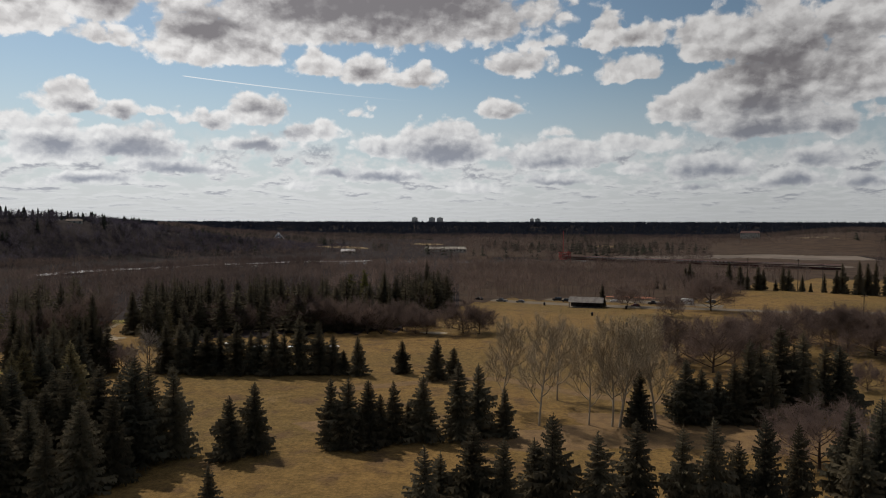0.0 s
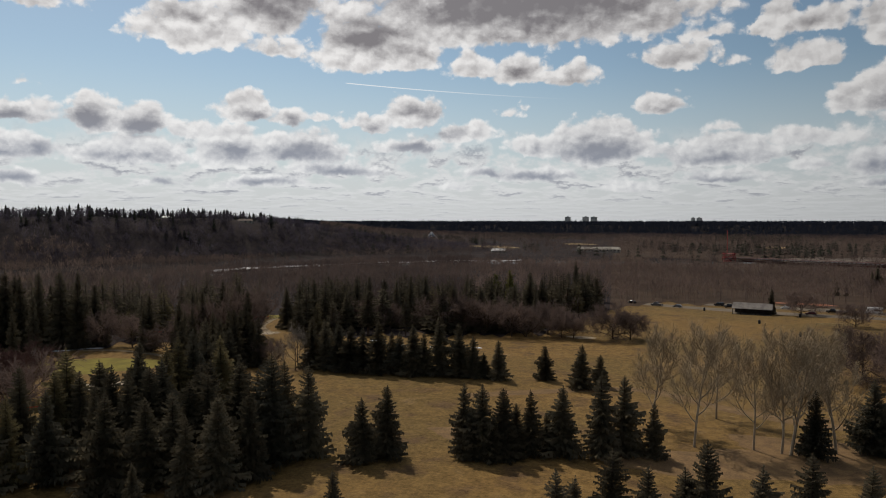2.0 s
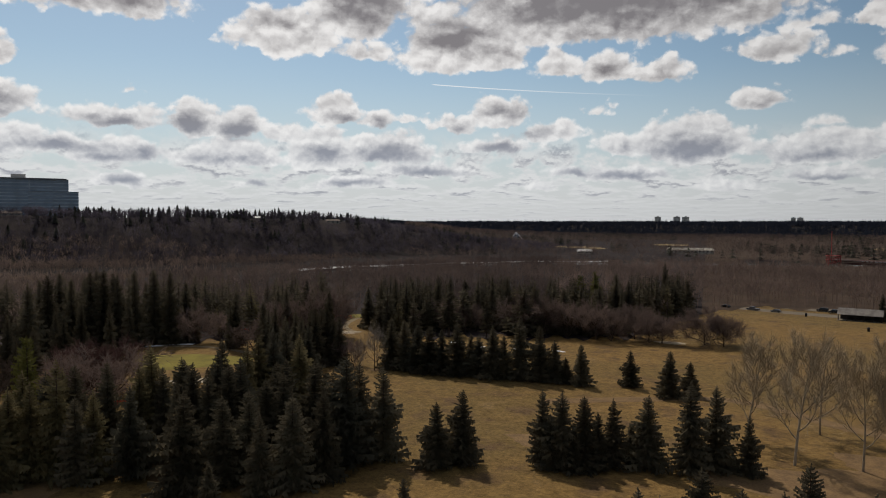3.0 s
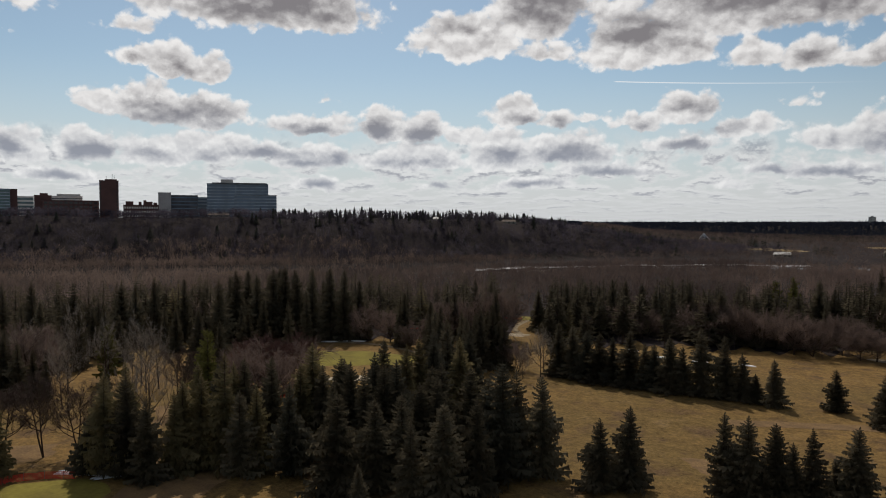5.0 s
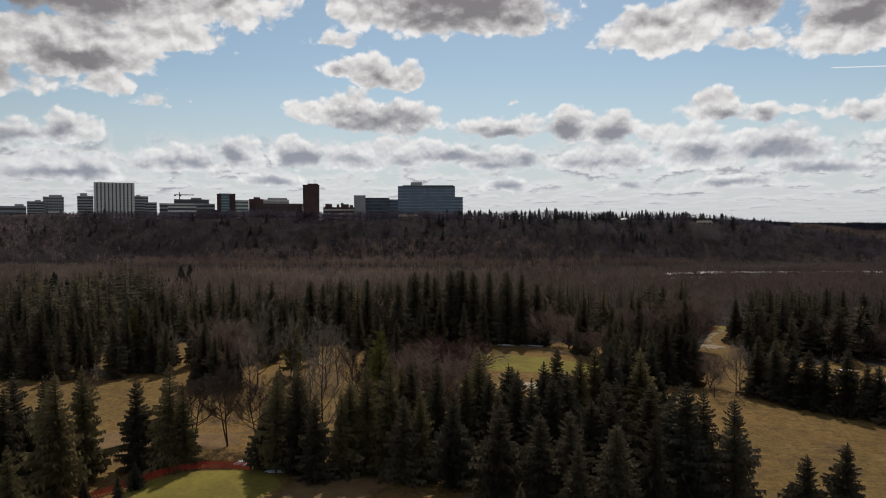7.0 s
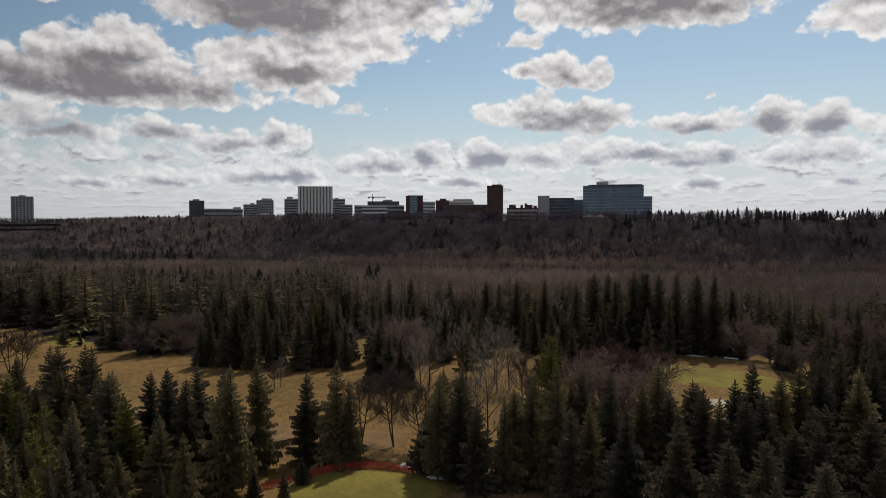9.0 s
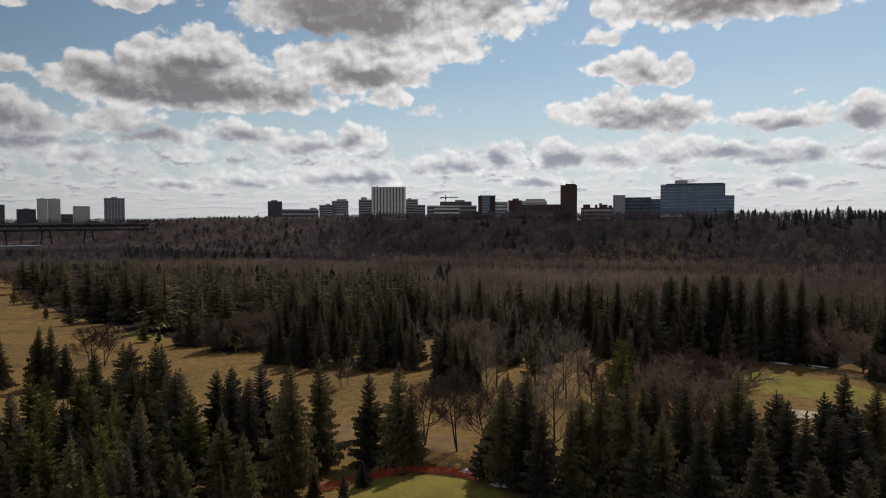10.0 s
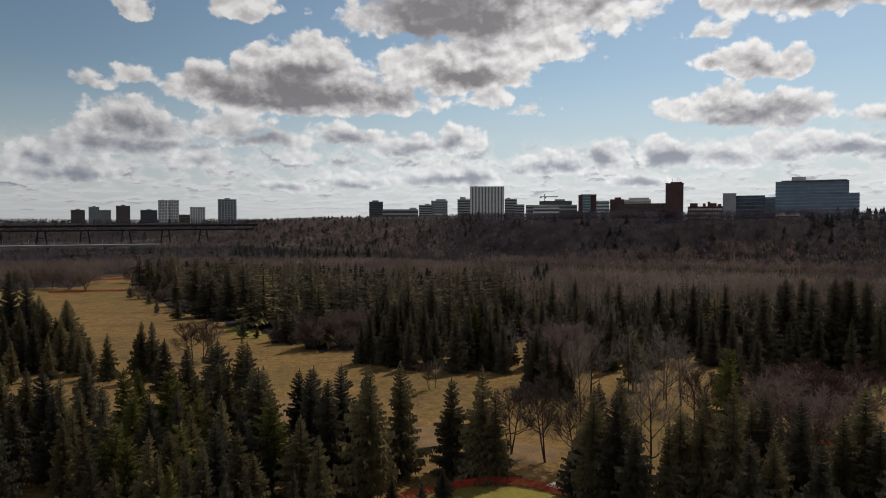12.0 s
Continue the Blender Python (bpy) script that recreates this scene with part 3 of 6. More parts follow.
# where the open turf ends and the woods begin, seen from the middle of the park
EDGE_AZ = (-60, -20, -14, -10, -8, 6, 9, 14, 20, 33, 33.6, 35.6, 36.2, 48, 60, 66, 75, 79, 84, 90, 97, 101, 103.5, 105.5, 106.6, 107, 109.2, 109.6, 117, 118, 125, 150)
EDGE_D = (700, 640, 560, 420, 397, 398, 348, 282, 272, 266, 335, 335, 268, 268, 280, 284, 280, 256, 242, 262, 316, 372, 432, 500, 570, 690, 690, 540, 540, 300, 250, 250)


def edge(az):
    return np.interp(az, EDGE_AZ, EDGE_D) + 5 * np.sin(np.asarray(az) * 1.7) + 4 * np.sin(np.asarray(az) * 4.3) + np.where(np.asarray(az) < -7, 14.0, 0.0) * np.sin(np.asarray(az) * 3.1)


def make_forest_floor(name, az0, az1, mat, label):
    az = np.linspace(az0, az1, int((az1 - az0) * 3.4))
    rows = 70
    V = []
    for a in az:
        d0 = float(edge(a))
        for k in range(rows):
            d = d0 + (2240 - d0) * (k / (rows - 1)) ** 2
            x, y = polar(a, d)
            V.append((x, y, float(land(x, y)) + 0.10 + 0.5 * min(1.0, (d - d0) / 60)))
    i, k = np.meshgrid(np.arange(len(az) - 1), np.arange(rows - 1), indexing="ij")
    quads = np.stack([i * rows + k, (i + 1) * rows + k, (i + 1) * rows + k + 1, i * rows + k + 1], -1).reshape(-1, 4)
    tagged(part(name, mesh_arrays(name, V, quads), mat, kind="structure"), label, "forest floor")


make_forest_floor("forest_floor", 9, 148, FOREST_FLOOR, "leaf litter under the woods, darkened to near black")
make_forest_floor("forest_floor_park", -58, 9, PARK_LITTER, "brown leaf litter under the park's woods")

# ---- trees ----
def tube(verts, faces, a, b, ra, rb, sides=5):
    """A tapered tube from a to b."""
    a, b = np.array(a, float), np.array(b, float)
    w = b - a
    w /= np.linalg.norm(w) + 1e-9
    u = np.cross(w, (0.31, 0.95, 0.05))
    u /= np.linalg.norm(u) + 1e-9
    v = np.cross(w, u)
    n = len(verts)
    for p, r in ((a, ra), (b, rb)):
        for k in range(sides):
            q = 2 * math.pi * k / sides
            verts.append(p + r * (math.cos(q) * u + math.sin(q) * v))
    for k in range(sides):
        k2 = (k + 1) % sides
        faces.append((n + k, n + k2, n + sides + k2))
        faces.append((n + k, n + sides + k2, n + sides + k))


def conifer(seed, whorls, per, stations, spread=0.29, droop=0.35, bare=0.04, gap=0.0, power=0.84):
    """Trunk and crown of a spruce one metre tall: whorls of drooping boughs, each a ragged spray."""
    rng = np.random.default_rng(seed)
    tv, tf = [], []
    lean = rng.normal(0, 0.008, 2)
    tube(tv, tf, (0, 0, -0.02), (lean[0] * 0.5, lean[1] * 0.5, 0.5), 0.017, 0.010, 6)
    tube(tv, tf, (lean[0] * 0.5, lean[1] * 0.5, 0.5), (lean[0], lean[1], 0.985), 0.010, 0.001, 5)
    V, Fc = [], []

    def tri(p, q, r):
        n = len(V)
        V.extend((p, q, r))
        Fc.append((n, n + 1, n + 2))

    thick = np.interp(np.arange(whorls), np.linspace(0, whorls, 9), rng.uniform(0.66, 1.28, 9)) * rng.uniform(0.80, 1.20, whorls)
    side_bias = rng.uniform(0, 2 * math.pi)
    for i in range(whorls):
        f = (i + 0.5) / whorls
        z = bare + (0.97 - bare) * f ** 0.78
        reach = spread * (1 - z) ** power * (0.55 + 0.45 * min(1.0, z / 0.12))
        n = max(4, int(round(per * (0.55 + 0.6 * (1 - f)))))
        turn = rng.uniform(0, 6.28)
        for k in range(n):
            if rng.random() < gap:
                continue
            q = turn + 2 * math.pi * (k + rng.uniform(-0.3, 0.3)) / n
            L = reach * thick[i] ** 0.6 * rng.uniform(0.48, 1.22) * (1 + 0.16 * math.cos(q - side_bias)) + 0.006
            zz = z + rng.uniform(-0.026, 0.026) * (1 - f)
            d = np.array((math.cos(q), math.sin(q), 0.0))
            s = np.array((-d[1], d[0], 0.0))
            lift = 0.22 + 0.55 * f ** 3 - droop * (1.15 - f) * rng.uniform(0.8, 1.25)
            base = np.array((lean[0] * zz, lean[1] * zz, zz))

            def at(u):
                return base + d * (L * u) + np.array((0, 0, L * (lift * u + 0.18 * u * u * (1 - f) - 0.05 * u)))

            w = L * 0.27 + 0.007
            last = at(0.05)
            for j in range(stations):
                u0, u1 = j / stations, (j + 1) / stations
                p, nxt = at(u0 + 0.04), at(min(1.0, u1 + 0.10))
                wide = w * (1.0 - 0.72 * u1) * rng.uniform(0.75, 1.3)
                for sg in (-1, 1):
                    tip = at(min(1.0, u1 + 0.12)) + s * (sg * wide) + np.array((0, 0, -L * rng.uniform(0.06, 0.22) - 0.004))
                    tri(p, nxt, tip)
                if stations > 2 and j < stations - 1:
                    hang = at(u1) + np.array((0, 0, -L * rng.uniform(0.16, 0.34) - 0.006)) + s * rng.uniform(-0.3, 0.3) * w
                    tri(p, at(min(1.0, u1 + 0.08)), hang)
            tri(at(0.72) + s * 0.02 * L, at(0.72) - s * 0.02 * L, at(1.0) + d * L * rng.uniform(0.05, 0.15) + np.array((0, 0, 0.03 * L)))
    for k in range(7):
        q = rng.uniform(0, 6.28)
        z = 0.95 + 0.007 * k
        p = np.array((lean[0], lean[1], z))
        d = np.array((math.cos(q), math.sin(q), 0.6)) * 0.012
        tri(p - np.array((0, 0, 0.012)), p + np.array((0, 0, 0.02)), p + d)
    return mesh_arrays("trunk", tv, tf), mesh_arrays("crown", V, Fc)


def bare_tree(seed, limbs, subs, twigs, clear, reach, rise, twig_w, trunk_r=0.016, stems=1, leader=0.75, lean=None):
    """Trunk with limbs, and a crown of fine twigs, one metre tall. clear: height of the first limb; reach: length of the
    longest limbs; rise: how far they sweep upwards; leader: how far up the trunk runs."""
    rng = np.random.default_rng(seed)
    tv, tf, V, Fc = [], [], [], []

    def blade(p, q, w):
        ax = q - p
        s = np.cross(ax, rng.normal(size=3))
        s *= w / (np.linalg.norm(s) + 1e-9)
        n = len(V)
        V.extend((p - s, p + s, q))
        Fc.append((n, n + 1, n + 2))

    def curve(p, d, L, up, steps, wobble=0.10):
        """Points of a branch that bends upwards."""
        pts = [np.array(p, float)]
        d = d / np.linalg.norm(d)
        for _ in range(steps):
            d = d + np.array((0, 0, up / steps)) + rng.normal(0, wobble, 3)
            d /= np.linalg.norm(d)
            pts.append(pts[-1] + d * L / steps)
        return pts

    def skin(pts, r0, r1, sides):
        n = len(pts) - 1
        for k in range(n):
            tube(tv, tf, pts[k], pts[k + 1], r0 + (r1 - r0) * k / n, r0 + (r1 - r0) * (k + 1) / n, sides)

    def point(pts, u):
        f = u * (len(pts) - 1)
        k = min(int(f), len(pts) - 2)
        return pts[k] + (pts[k + 1] - pts[k]) * (f - k), pts[k + 1] - pts[k]

    for _ in range(stems):
        lean = lean or 0.05 + 0.22 * (stems > 1)
        trunk = curve((0, 0, -0.015), np.array((rng.normal(0, lean), rng.normal(0, lean), 1.0)), leader, 0.4, 6, 0.05)
        skin(trunk, trunk_r / math.sqrt(stems), trunk_r * 0.25, 6)
        for i in range(limbs):
            f = (i + rng.uniform(0.1, 0.9)) / limbs
            u = clear + (1.0 - clear) * f
            p, along_d = point(trunk, min(0.995, u))
            q = i * 2.4 + rng.uniform(-0.5, 0.5)
            out = np.array((math.cos(q), math.sin(q), 0.35 + 0.5 * f))
            L = reach * (1.0 - 0.45 * f) * rng.uniform(0.75, 1.15)
            limb = curve(p, out, L, rise, 5, 0.09)
            r0 = trunk_r * (0.50 - 0.25 * f)
            skin(limb, r0, r0 * 0.22, 4)
            for k in range(subs):
                us = 0.22 + 0.78 * (k + rng.uniform(0, 0.9)) / subs
                ps, ds = point(limb, min(0.99, us))
                ds = ds / np.linalg.norm(ds)
                side = np.cross(ds, rng.normal(size=3))
                side /= np.linalg.norm(side) + 1e-9
                Ls = L * (0.52 - 0.22 * us) * rng.uniform(0.7, 1.2)
                sub = curve(ps, ds * 0.75 + side * 0.8, Ls, rise * 0.7, 3, 0.12)
                skin(sub, r0 * 0.30, r0 * 0.10, 3)
                for _ in range(twigs):
                    pt, dt = point(sub, rng.uniform(0.15, 0.99))
                    dt = dt / np.linalg.norm(dt)
                    t = dt + rng.normal(0, 0.6, 3) + np.array((0, 0, 0.25 * rise))
                    t /= np.linalg.norm(t)
                    l = Ls * rng.uniform(0.4, 0.85)
                    e = pt + t * l
                    blade(pt, e, twig_w)
                    for _ in range(2):
                        t2 = t + rng.normal(0, 0.55, 3)
                        c = pt + (e - pt) * rng.uniform(0.25, 0.9)
                        blade(c, c + t2 / np.linalg.norm(t2) * l * 0.55, twig_w * 0.75)
    tv, V = np.array(tv), np.array(V)
    top = np.percentile(V[:, 2], 99.5)
    return mesh_arrays("trunk", tv / top, tf), mesh_arrays("crown", V / top, Fc)


def plant(name, meshes, mats, x, y, h, label, category, group, rng, wide=1.0):
    """A tree of the given height as a thing: an empty at its foot with trunk and crown."""
    ob = new(name)
    tagged(ob, label, category, group)
    z = float(land(x, y))
    s = h * wide * rng.uniform(0.80, 1.20)
    ob.matrix_basis = Matrix.LocRotScale((x, y, z), Euler((0, 0, rng.uniform(0, 6.28))), (s, s, h))
    for nm, me, mat in zip(("trunk", "crown"), meshes, mats):
        if not me.materials:
            me.materials.append(mat)
        part(nm, me, None, ob)
    return ob


rng = np.random.default_rng(7)
SPRUCE_FULL = [conifer(10 + k, 31, 13, 5, spread=(0.27, 0.31, 0.25, 0.29)[k], droop=(0.35, 0.42, 0.5, 0.3)[k], gap=(0.0, 0.05, 0.12, 0.08)[k]) for k in range(4)]
SPRUCE_BLUE = [conifer(30 + k, 30, 13, 5, spread=0.30, droop=0.22, gap=0.05) for k in range(2)]
PINE_FULL = [conifer(40 + k, 24, 10, 4, spread=0.27, droop=0.25, gap=0.18, bare=0.14, power=0.55) for k in range(2)]
SPRUCE_LIGHT = [conifer(50 + k, 22, 10, 3, spread=(0.22, 0.17, 0.19, 0.27)[k], droop=0.4, gap=0.12, bare=(0.06, 0.20, 0.14, 0.05)[k], power=(0.84, 0.55, 0.65, 0.9)[k]) for k in range(4)]
SPRUCE_OLIVE = [conifer(20 + k, 31, 13, 5, spread=(0.27, 0.25, 0.29)[k], droop=(0.35, 0.48, 0.3)[k], gap=(0.03, 0.12, 0.08)[k]) for k in range(3)]
SPRUCE_THIN = [conifer(55 + k, 20, 9, 2, spread=(0.19, 0.22, 0.17, 0.24)[k], droop=0.4, gap=0.1, bare=0.10) for k in range(4)]

# places and heights of the trees: x, y, height
SPRUCE_FRONT = (
    (-18.0, 86.9, 14.0), (-12.8, 91.5, 16.0), (-8.7, 92.0, 14.0), (-2.3, 94.2, 17.0), (3.3, 93.9, 15.0), (9.0, 99.1, 15.5),
    (14.5, 99.2, 15.0), (18.5, 98.3, 16.5), (22.3, 100.1, 13.0), (25.3, 99.6, 16.5), (30.6, 103.9, 15.0), (40.9, 115.1, 15.0),
    (41.1, 109.6, 13.0), (44.7, 113.2, 17.0), (-48.8, 89.1, 9.0), (-16.8, 91.1, 12.0), (-4.9, 96.3, 13.0), (52.3, 118.8, 16.0),
)
SPRUCE_KNOLL = (
    (13.7, 150.5, 12.3), (23.8, 156.2, 13.7), (27.0, 156.8, 11.5), (30.5, 158.8, 10.9), (36.7, 160.0, 17.6), (40.0, 161.9, 16.4),
    (44.5, 164.6, 20.1), (47.0, 163.2, 15.9), (50.0, 167.0, 18.7), (54.7, 167.9, 15.8), (57.2, 167.0, 15.6), (34.0, 158.1, 13.0),
    (41.2, 157.8, 13.3), (49.3, 161.0, 11.8), (59.8, 168.9, 10.6), (32.7, 157.0, 7.2),
)
SPRUCE_FAIRWAY = (
    (-59.3, 116.8, 11.4), (-56.9, 121.0, 12.9), (-44.6, 126.4, 13.1), (-40.8, 126.9, 13.3), (-37.2, 127.6, 12.8), (-35.5, 129.9, 9.8),
    (-33.6, 131.5, 11.9), (-31.1, 133.7, 7.5), (-28.3, 134.3, 12.6), (-21.8, 136.0, 15.5), (-18.2, 139.0, 14.4), (-13.2, 139.5, 10.0),
    (-69.5, 115.5, 16.8), (-42.1, 125.1, 8.1), (-38.6, 125.9, 7.6),
)
SPRUCE_ROW = (
    (-112.0, 181.8, 14.8), (-107.7, 182.0, 14.0), (-103.1, 181.5, 13.2), (-99.2, 181.6, 13.1), (-95.3, 181.8, 12.6), (-91.2, 182.8, 14.5),
    (-87.2, 183.2, 11.6), (-84.7, 183.6, 11.5), (-80.8, 183.3, 13.9), (-77.5, 184.2, 11.9), (-73.9, 185.4, 16.6), (-68.2, 186.2, 14.9),
    (-65.0, 187.3, 11.3), (-62.2, 188.1, 6.9), (-58.1, 188.2, 10.7), (-46.4, 193.5, 9.5), (-35.8, 188.1, 11.3), (-31.7, 192.4, 8.4),
)
SPRUCE_GROVE = (
    (-73.7, 110.3, 19.4), (-72.8, 112.9, 17.7), (-81.4, 110.8, 17.6), (-83.4, 106.9, 18.1), (-87.2, 107.5, 17.2), (-76.9, 92.8, 12.7),
    (-93.4, 105.5, 17.6), (-93.3, 102.4, 17.0), (-97.6, 103.4, 18.7), (-95.6, 99.4, 16.8), (-99.4, 99.9, 17.3), (-89.1, 88.6, 15.8),
    (-104.5, 101.4, 17.4), (-104.6, 97.7, 16.2), (-72.7, 102.9, 14.8), (-74.6, 97.6, 14.8), (-76.6, 110.1, 16.3), (-84.8, 102.1, 15.5),
    (-83.1, 97.0, 14.8), (-84.4, 92.8, 14.6), (-81.4, 102.5, 16.7),
)
SPRUCE_MIDDLE = (
    (-108.3, 129.7, 18.7), (-109.6, 135.8, 20.4), (-104.2, 133.8, 17.0), (-106.9, 139.7, 18.0), (-109.4, 126.2, 17.4), (-106.9, 120.2, 16.8),
    (-118.0, 124.0, 16.5), (-106.8, 111.3, 14.6), (-108.3, 98.3, 19.7), (-105.9, 93.8, 16.9), (-100.5, 87.5, 15.4), (-110.9, 91.2, 17.8),
    (-105.3, 84.6, 14.8), (-111.4, 82.1, 19.7), (-112.7, 78.5, 16.4), (-114.9, 76.5, 15.6), (-113.9, 74.5, 14.3), (-121.4, 66.0, 17.2),
    (-118.6, 68.9, 16.4), (-114.9, 69.9, 13.7), (-105.6, 81.6, 14.2), (-97.1, 93.9, 15.2), (-123.7, 64.8, 10.6), (-118.6, 90.4, 16.6),
    (-106.1, 103.5, 16.3),
)
SPRUCE_GATE = (
    (-126.5, 68.4, 16.8), (-125.4, 71.5, 17.6), (-121.0, 79.6, 13.1), (-123.0, 83.6, 16.1), (-119.7, 85.5, 16.0), (-120.6, 89.3, 15.8),
    (-133.0, 51.2, 18.0), (-131.1, 53.1, 14.6), (-135.9, 45.9, 15.6), (-134.4, 38.1, 18.6), (-124.3, 33.6, 19.9), (-128.0, 27.0, 17.5),
    (-130.0, 24.1, 18.8), (-123.3, 23.5, 13.0), (-135.4, 17.1, 14.0),
)
SPRUCE_WEST = (
    (-149.5, 10.3, 19.8), (-138.8, 14.5, 17.0), (-151.5, 4.2, 20.2), (-136.3, 10.0, 18.5), (-169.2, -6.6, 16.2), (-142.1, 3.3, 15.5),
    (-208.2, -27.6, 15.8), (-207.7, -30.3, 15.6), (-198.2, -21.1, 12.6), (-210.9, -40.3, 12.3), (-211.1, -44.8, 11.1), (-172.5, -28.8, 12.9),
    (-232.8, -61.1, 19.1), (-230.4, -62.8, 14.4), (-230.5, -66.1, 18.5), (-237.9, -74.7, 25.4), (-236.3, -78.8, 27.6), (-229.2, -72.5, 17.9),
    (-225.6, -82.3, 24.7), (-228.4, -57.1, 14.7),
)
SPRUCE_WEST_STAND = (
    (-230.2, -59.5, 19.7), (-237.7, -71.3, 20.3), (-224.5, -58.7, 15.2), (-220.8, -64.3, 15.7), (-213.1, -56.7, 12.1), (-221.0, -67.4, 15.7),
    (-217.4, -70.0, 16.1), (-229.6, -81.5, 21.2), (-220.3, -53.7, 12.5), (-206.6, -62.6, 11.6), (-217.2, -50.4, 9.9),
)
SPRUCE_DELL = (
    (-146.2, -31.4, 17.0), (-132.7, -16.2, 15.0), (-125.8, -9.7, 14.0), (-113.8, -2.7, 14.0), (-118.5, -2.1, 15.0), (-128.2, 0.5, 15.0),
    (-107.1, 8.7, 13.0), (-106.9, 12.4, 13.0), (-118.6, 12.7, 14.0), (-124.7, 15.1, 14.0), (-105.4, 17.5, 10.0), (-106.1, 20.0, 9.0),
    (-107.1, 3.6, 11.0), (-105.9, 7.4, 10.0), (-109.0, 25.0, 10.0), (-113.3, 27.6, 13.0),
)
SPRUCE_CORNER = (
    (-154.7, 2.3, 19.6), (-152.7, 8.7, 19.8), (-141.5, 14.5, 16.8), (-148.9, 5.3, 16.4), (-144.7, 11.8, 15.8), (-138.8, 23.7, 17.3),
    (-134.5, 28.4, 18.3), (-133.3, 32.4, 17.8), (-142.7, 20.6, 16.2), (-132.4, 26.3, 14.7), (-146.5, -2.0, 12.5), (-141.9, 8.4, 13.8),
    (-146.0, -27.1, 16.0), (-143.4, -22.9, 16.0), (-144.8, -20.8, 15.0), (-133.0, -22.4, 15.0), (-136.9, -13.9, 14.0), (-136.4, -10.0, 15.0),
    (-113.3, 8.3, 14.0), (-109.1, 13.8, 13.0), (-109.9, 6.7, 15.0), (-119.6, -8.3, 14.0), (-112.9, 17.1, 14.0), (-121.0, 8.9, 15.0),
    (-127.6, 11.1, 15.0), (-131.7, 3.1, 15.0), (-107.5, 0.8, 13.0), (-109.7, 19.9, 12.0), (-125.0, -21.2, 16.0), (-136.6, -31.3, 17.0),
    (-116.5, -21.5, 15.0),
)
SPRUCE_SMALL = (
    (-124.7, 44.4, 4.4), (-120.9, 37.0, 4.2), (-118.4, 41.2, 5.1), (-80.5, 85.7, 7.0),
)
PINE = (
    (-150.4, -12.2, 15.0), (-136.5, -5.2, 14.0), (-149.9, -3.3, 15.0), (-116.4, 0.2, 14.0), (-114.5, 2.4, 13.0), (-102.8, 11.8, 13.0),
    (-127.3, 18.7, 15.0), (-155.4, -11.3, 14.0), (-132.1, 6.4, 14.0), (-143.3, -1.7, 16.0), (-138.6, 1.2, 15.0), (-116.9, 8.6, 14.0),
    (-143.8, 96.5, 18.5), (-192.6, 94.5, 15.4), (-222.8, 58.0, 17.9), (-92.1, 309.0, 21.7), (-97.2, 304.1, 20.2),
)
SPRUCE_RIDGE = (
    (-249.3, 93.4, 23.5), (-242.8, 118.6, 22.6), (-245.6, 123.9, 21.8), (-247.4, 131.5, 22.9), (-241.8, 139.8, 22.9), (-227.0, 149.5, 24.0),
    (-231.6, 148.8, 18.1), (-231.1, 158.8, 25.4), (-226.5, 160.0, 22.8), (-228.0, 165.7, 23.5), (-226.0, 169.2, 25.7), (-217.8, 160.8, 14.6),
    (-233.7, 105.8, 15.6), (-229.0, 107.7, 16.9), (-238.5, 103.7, 17.7), (-228.1, 126.3, 16.1), (-223.6, 128.1, 14.1), (-243.7, 100.6, 18.1),
    (-239.3, 87.8, 17.7), (-220.1, 148.7, 16.9), (-225.7, 175.1, 24.5), (-221.2, 92.0, 13.0), (-220.4, 108.2, 14.6), (-215.1, 133.8, 15.1),
    (-244.6, 81.7, 17.2),
)
SPRUCE_NORTH_BELT = (
    (-164.2, 244.4, 16.8), (-160.6, 248.0, 19.1), (-156.6, 253.1, 19.9), (-151.8, 257.1, 19.0), (-148.7, 262.4, 17.0), (-144.7, 266.4, 20.2),
    (-137.6, 264.6, 20.0), (-130.7, 262.8, 19.6), (-123.2, 259.7, 18.8), (-119.1, 263.5, 21.2), (-111.8, 261.9, 21.0), (-107.0, 262.8, 17.7),
    (-100.0, 259.8, 19.2), (-96.2, 265.0, 19.9), (-90.8, 266.0, 17.7), (-84.7, 268.7, 18.7), (-79.0, 272.9, 18.9), (-78.6, 292.9, 22.2),
    (-73.0, 290.5, 19.5), (-73.6, 358.1, 23.3), (-65.6, 347.2, 18.3), (-61.5, 348.0, 15.5), (-67.0, 339.8, 14.6), (-73.2, 338.6, 13.2),
    (-72.1, 277.4, 16.0), (14.9, 363.2, 12.1),
)
SPRUCE_GREEN = (
    (-176.8, 222.2, 21.0), (-175.1, 228.8, 19.4), (-142.4, 192.1, 20.6), (-137.1, 176.5, 15.9), (-136.5, 180.5, 16.2), (-148.0, 182.4, 14.8),
    (-172.3, 205.9, 18.6), (-151.0, 173.9, 15.8), (-159.3, 180.2, 17.3), (-133.5, 156.5, 12.8), (-128.9, 163.8, 13.3), (-129.6, 177.9, 13.5),
    (-142.4, 167.8, 18.1), (-142.4, 163.2, 15.3), (-137.5, 166.0, 13.7), (-132.4, 173.4, 17.2), (-132.1, 178.3, 18.4), (-126.7, 176.7, 14.8),
    (-135.9, 171.4, 14.8), (-174.6, 183.6, 18.4), (-174.6, 181.2, 14.9),
)
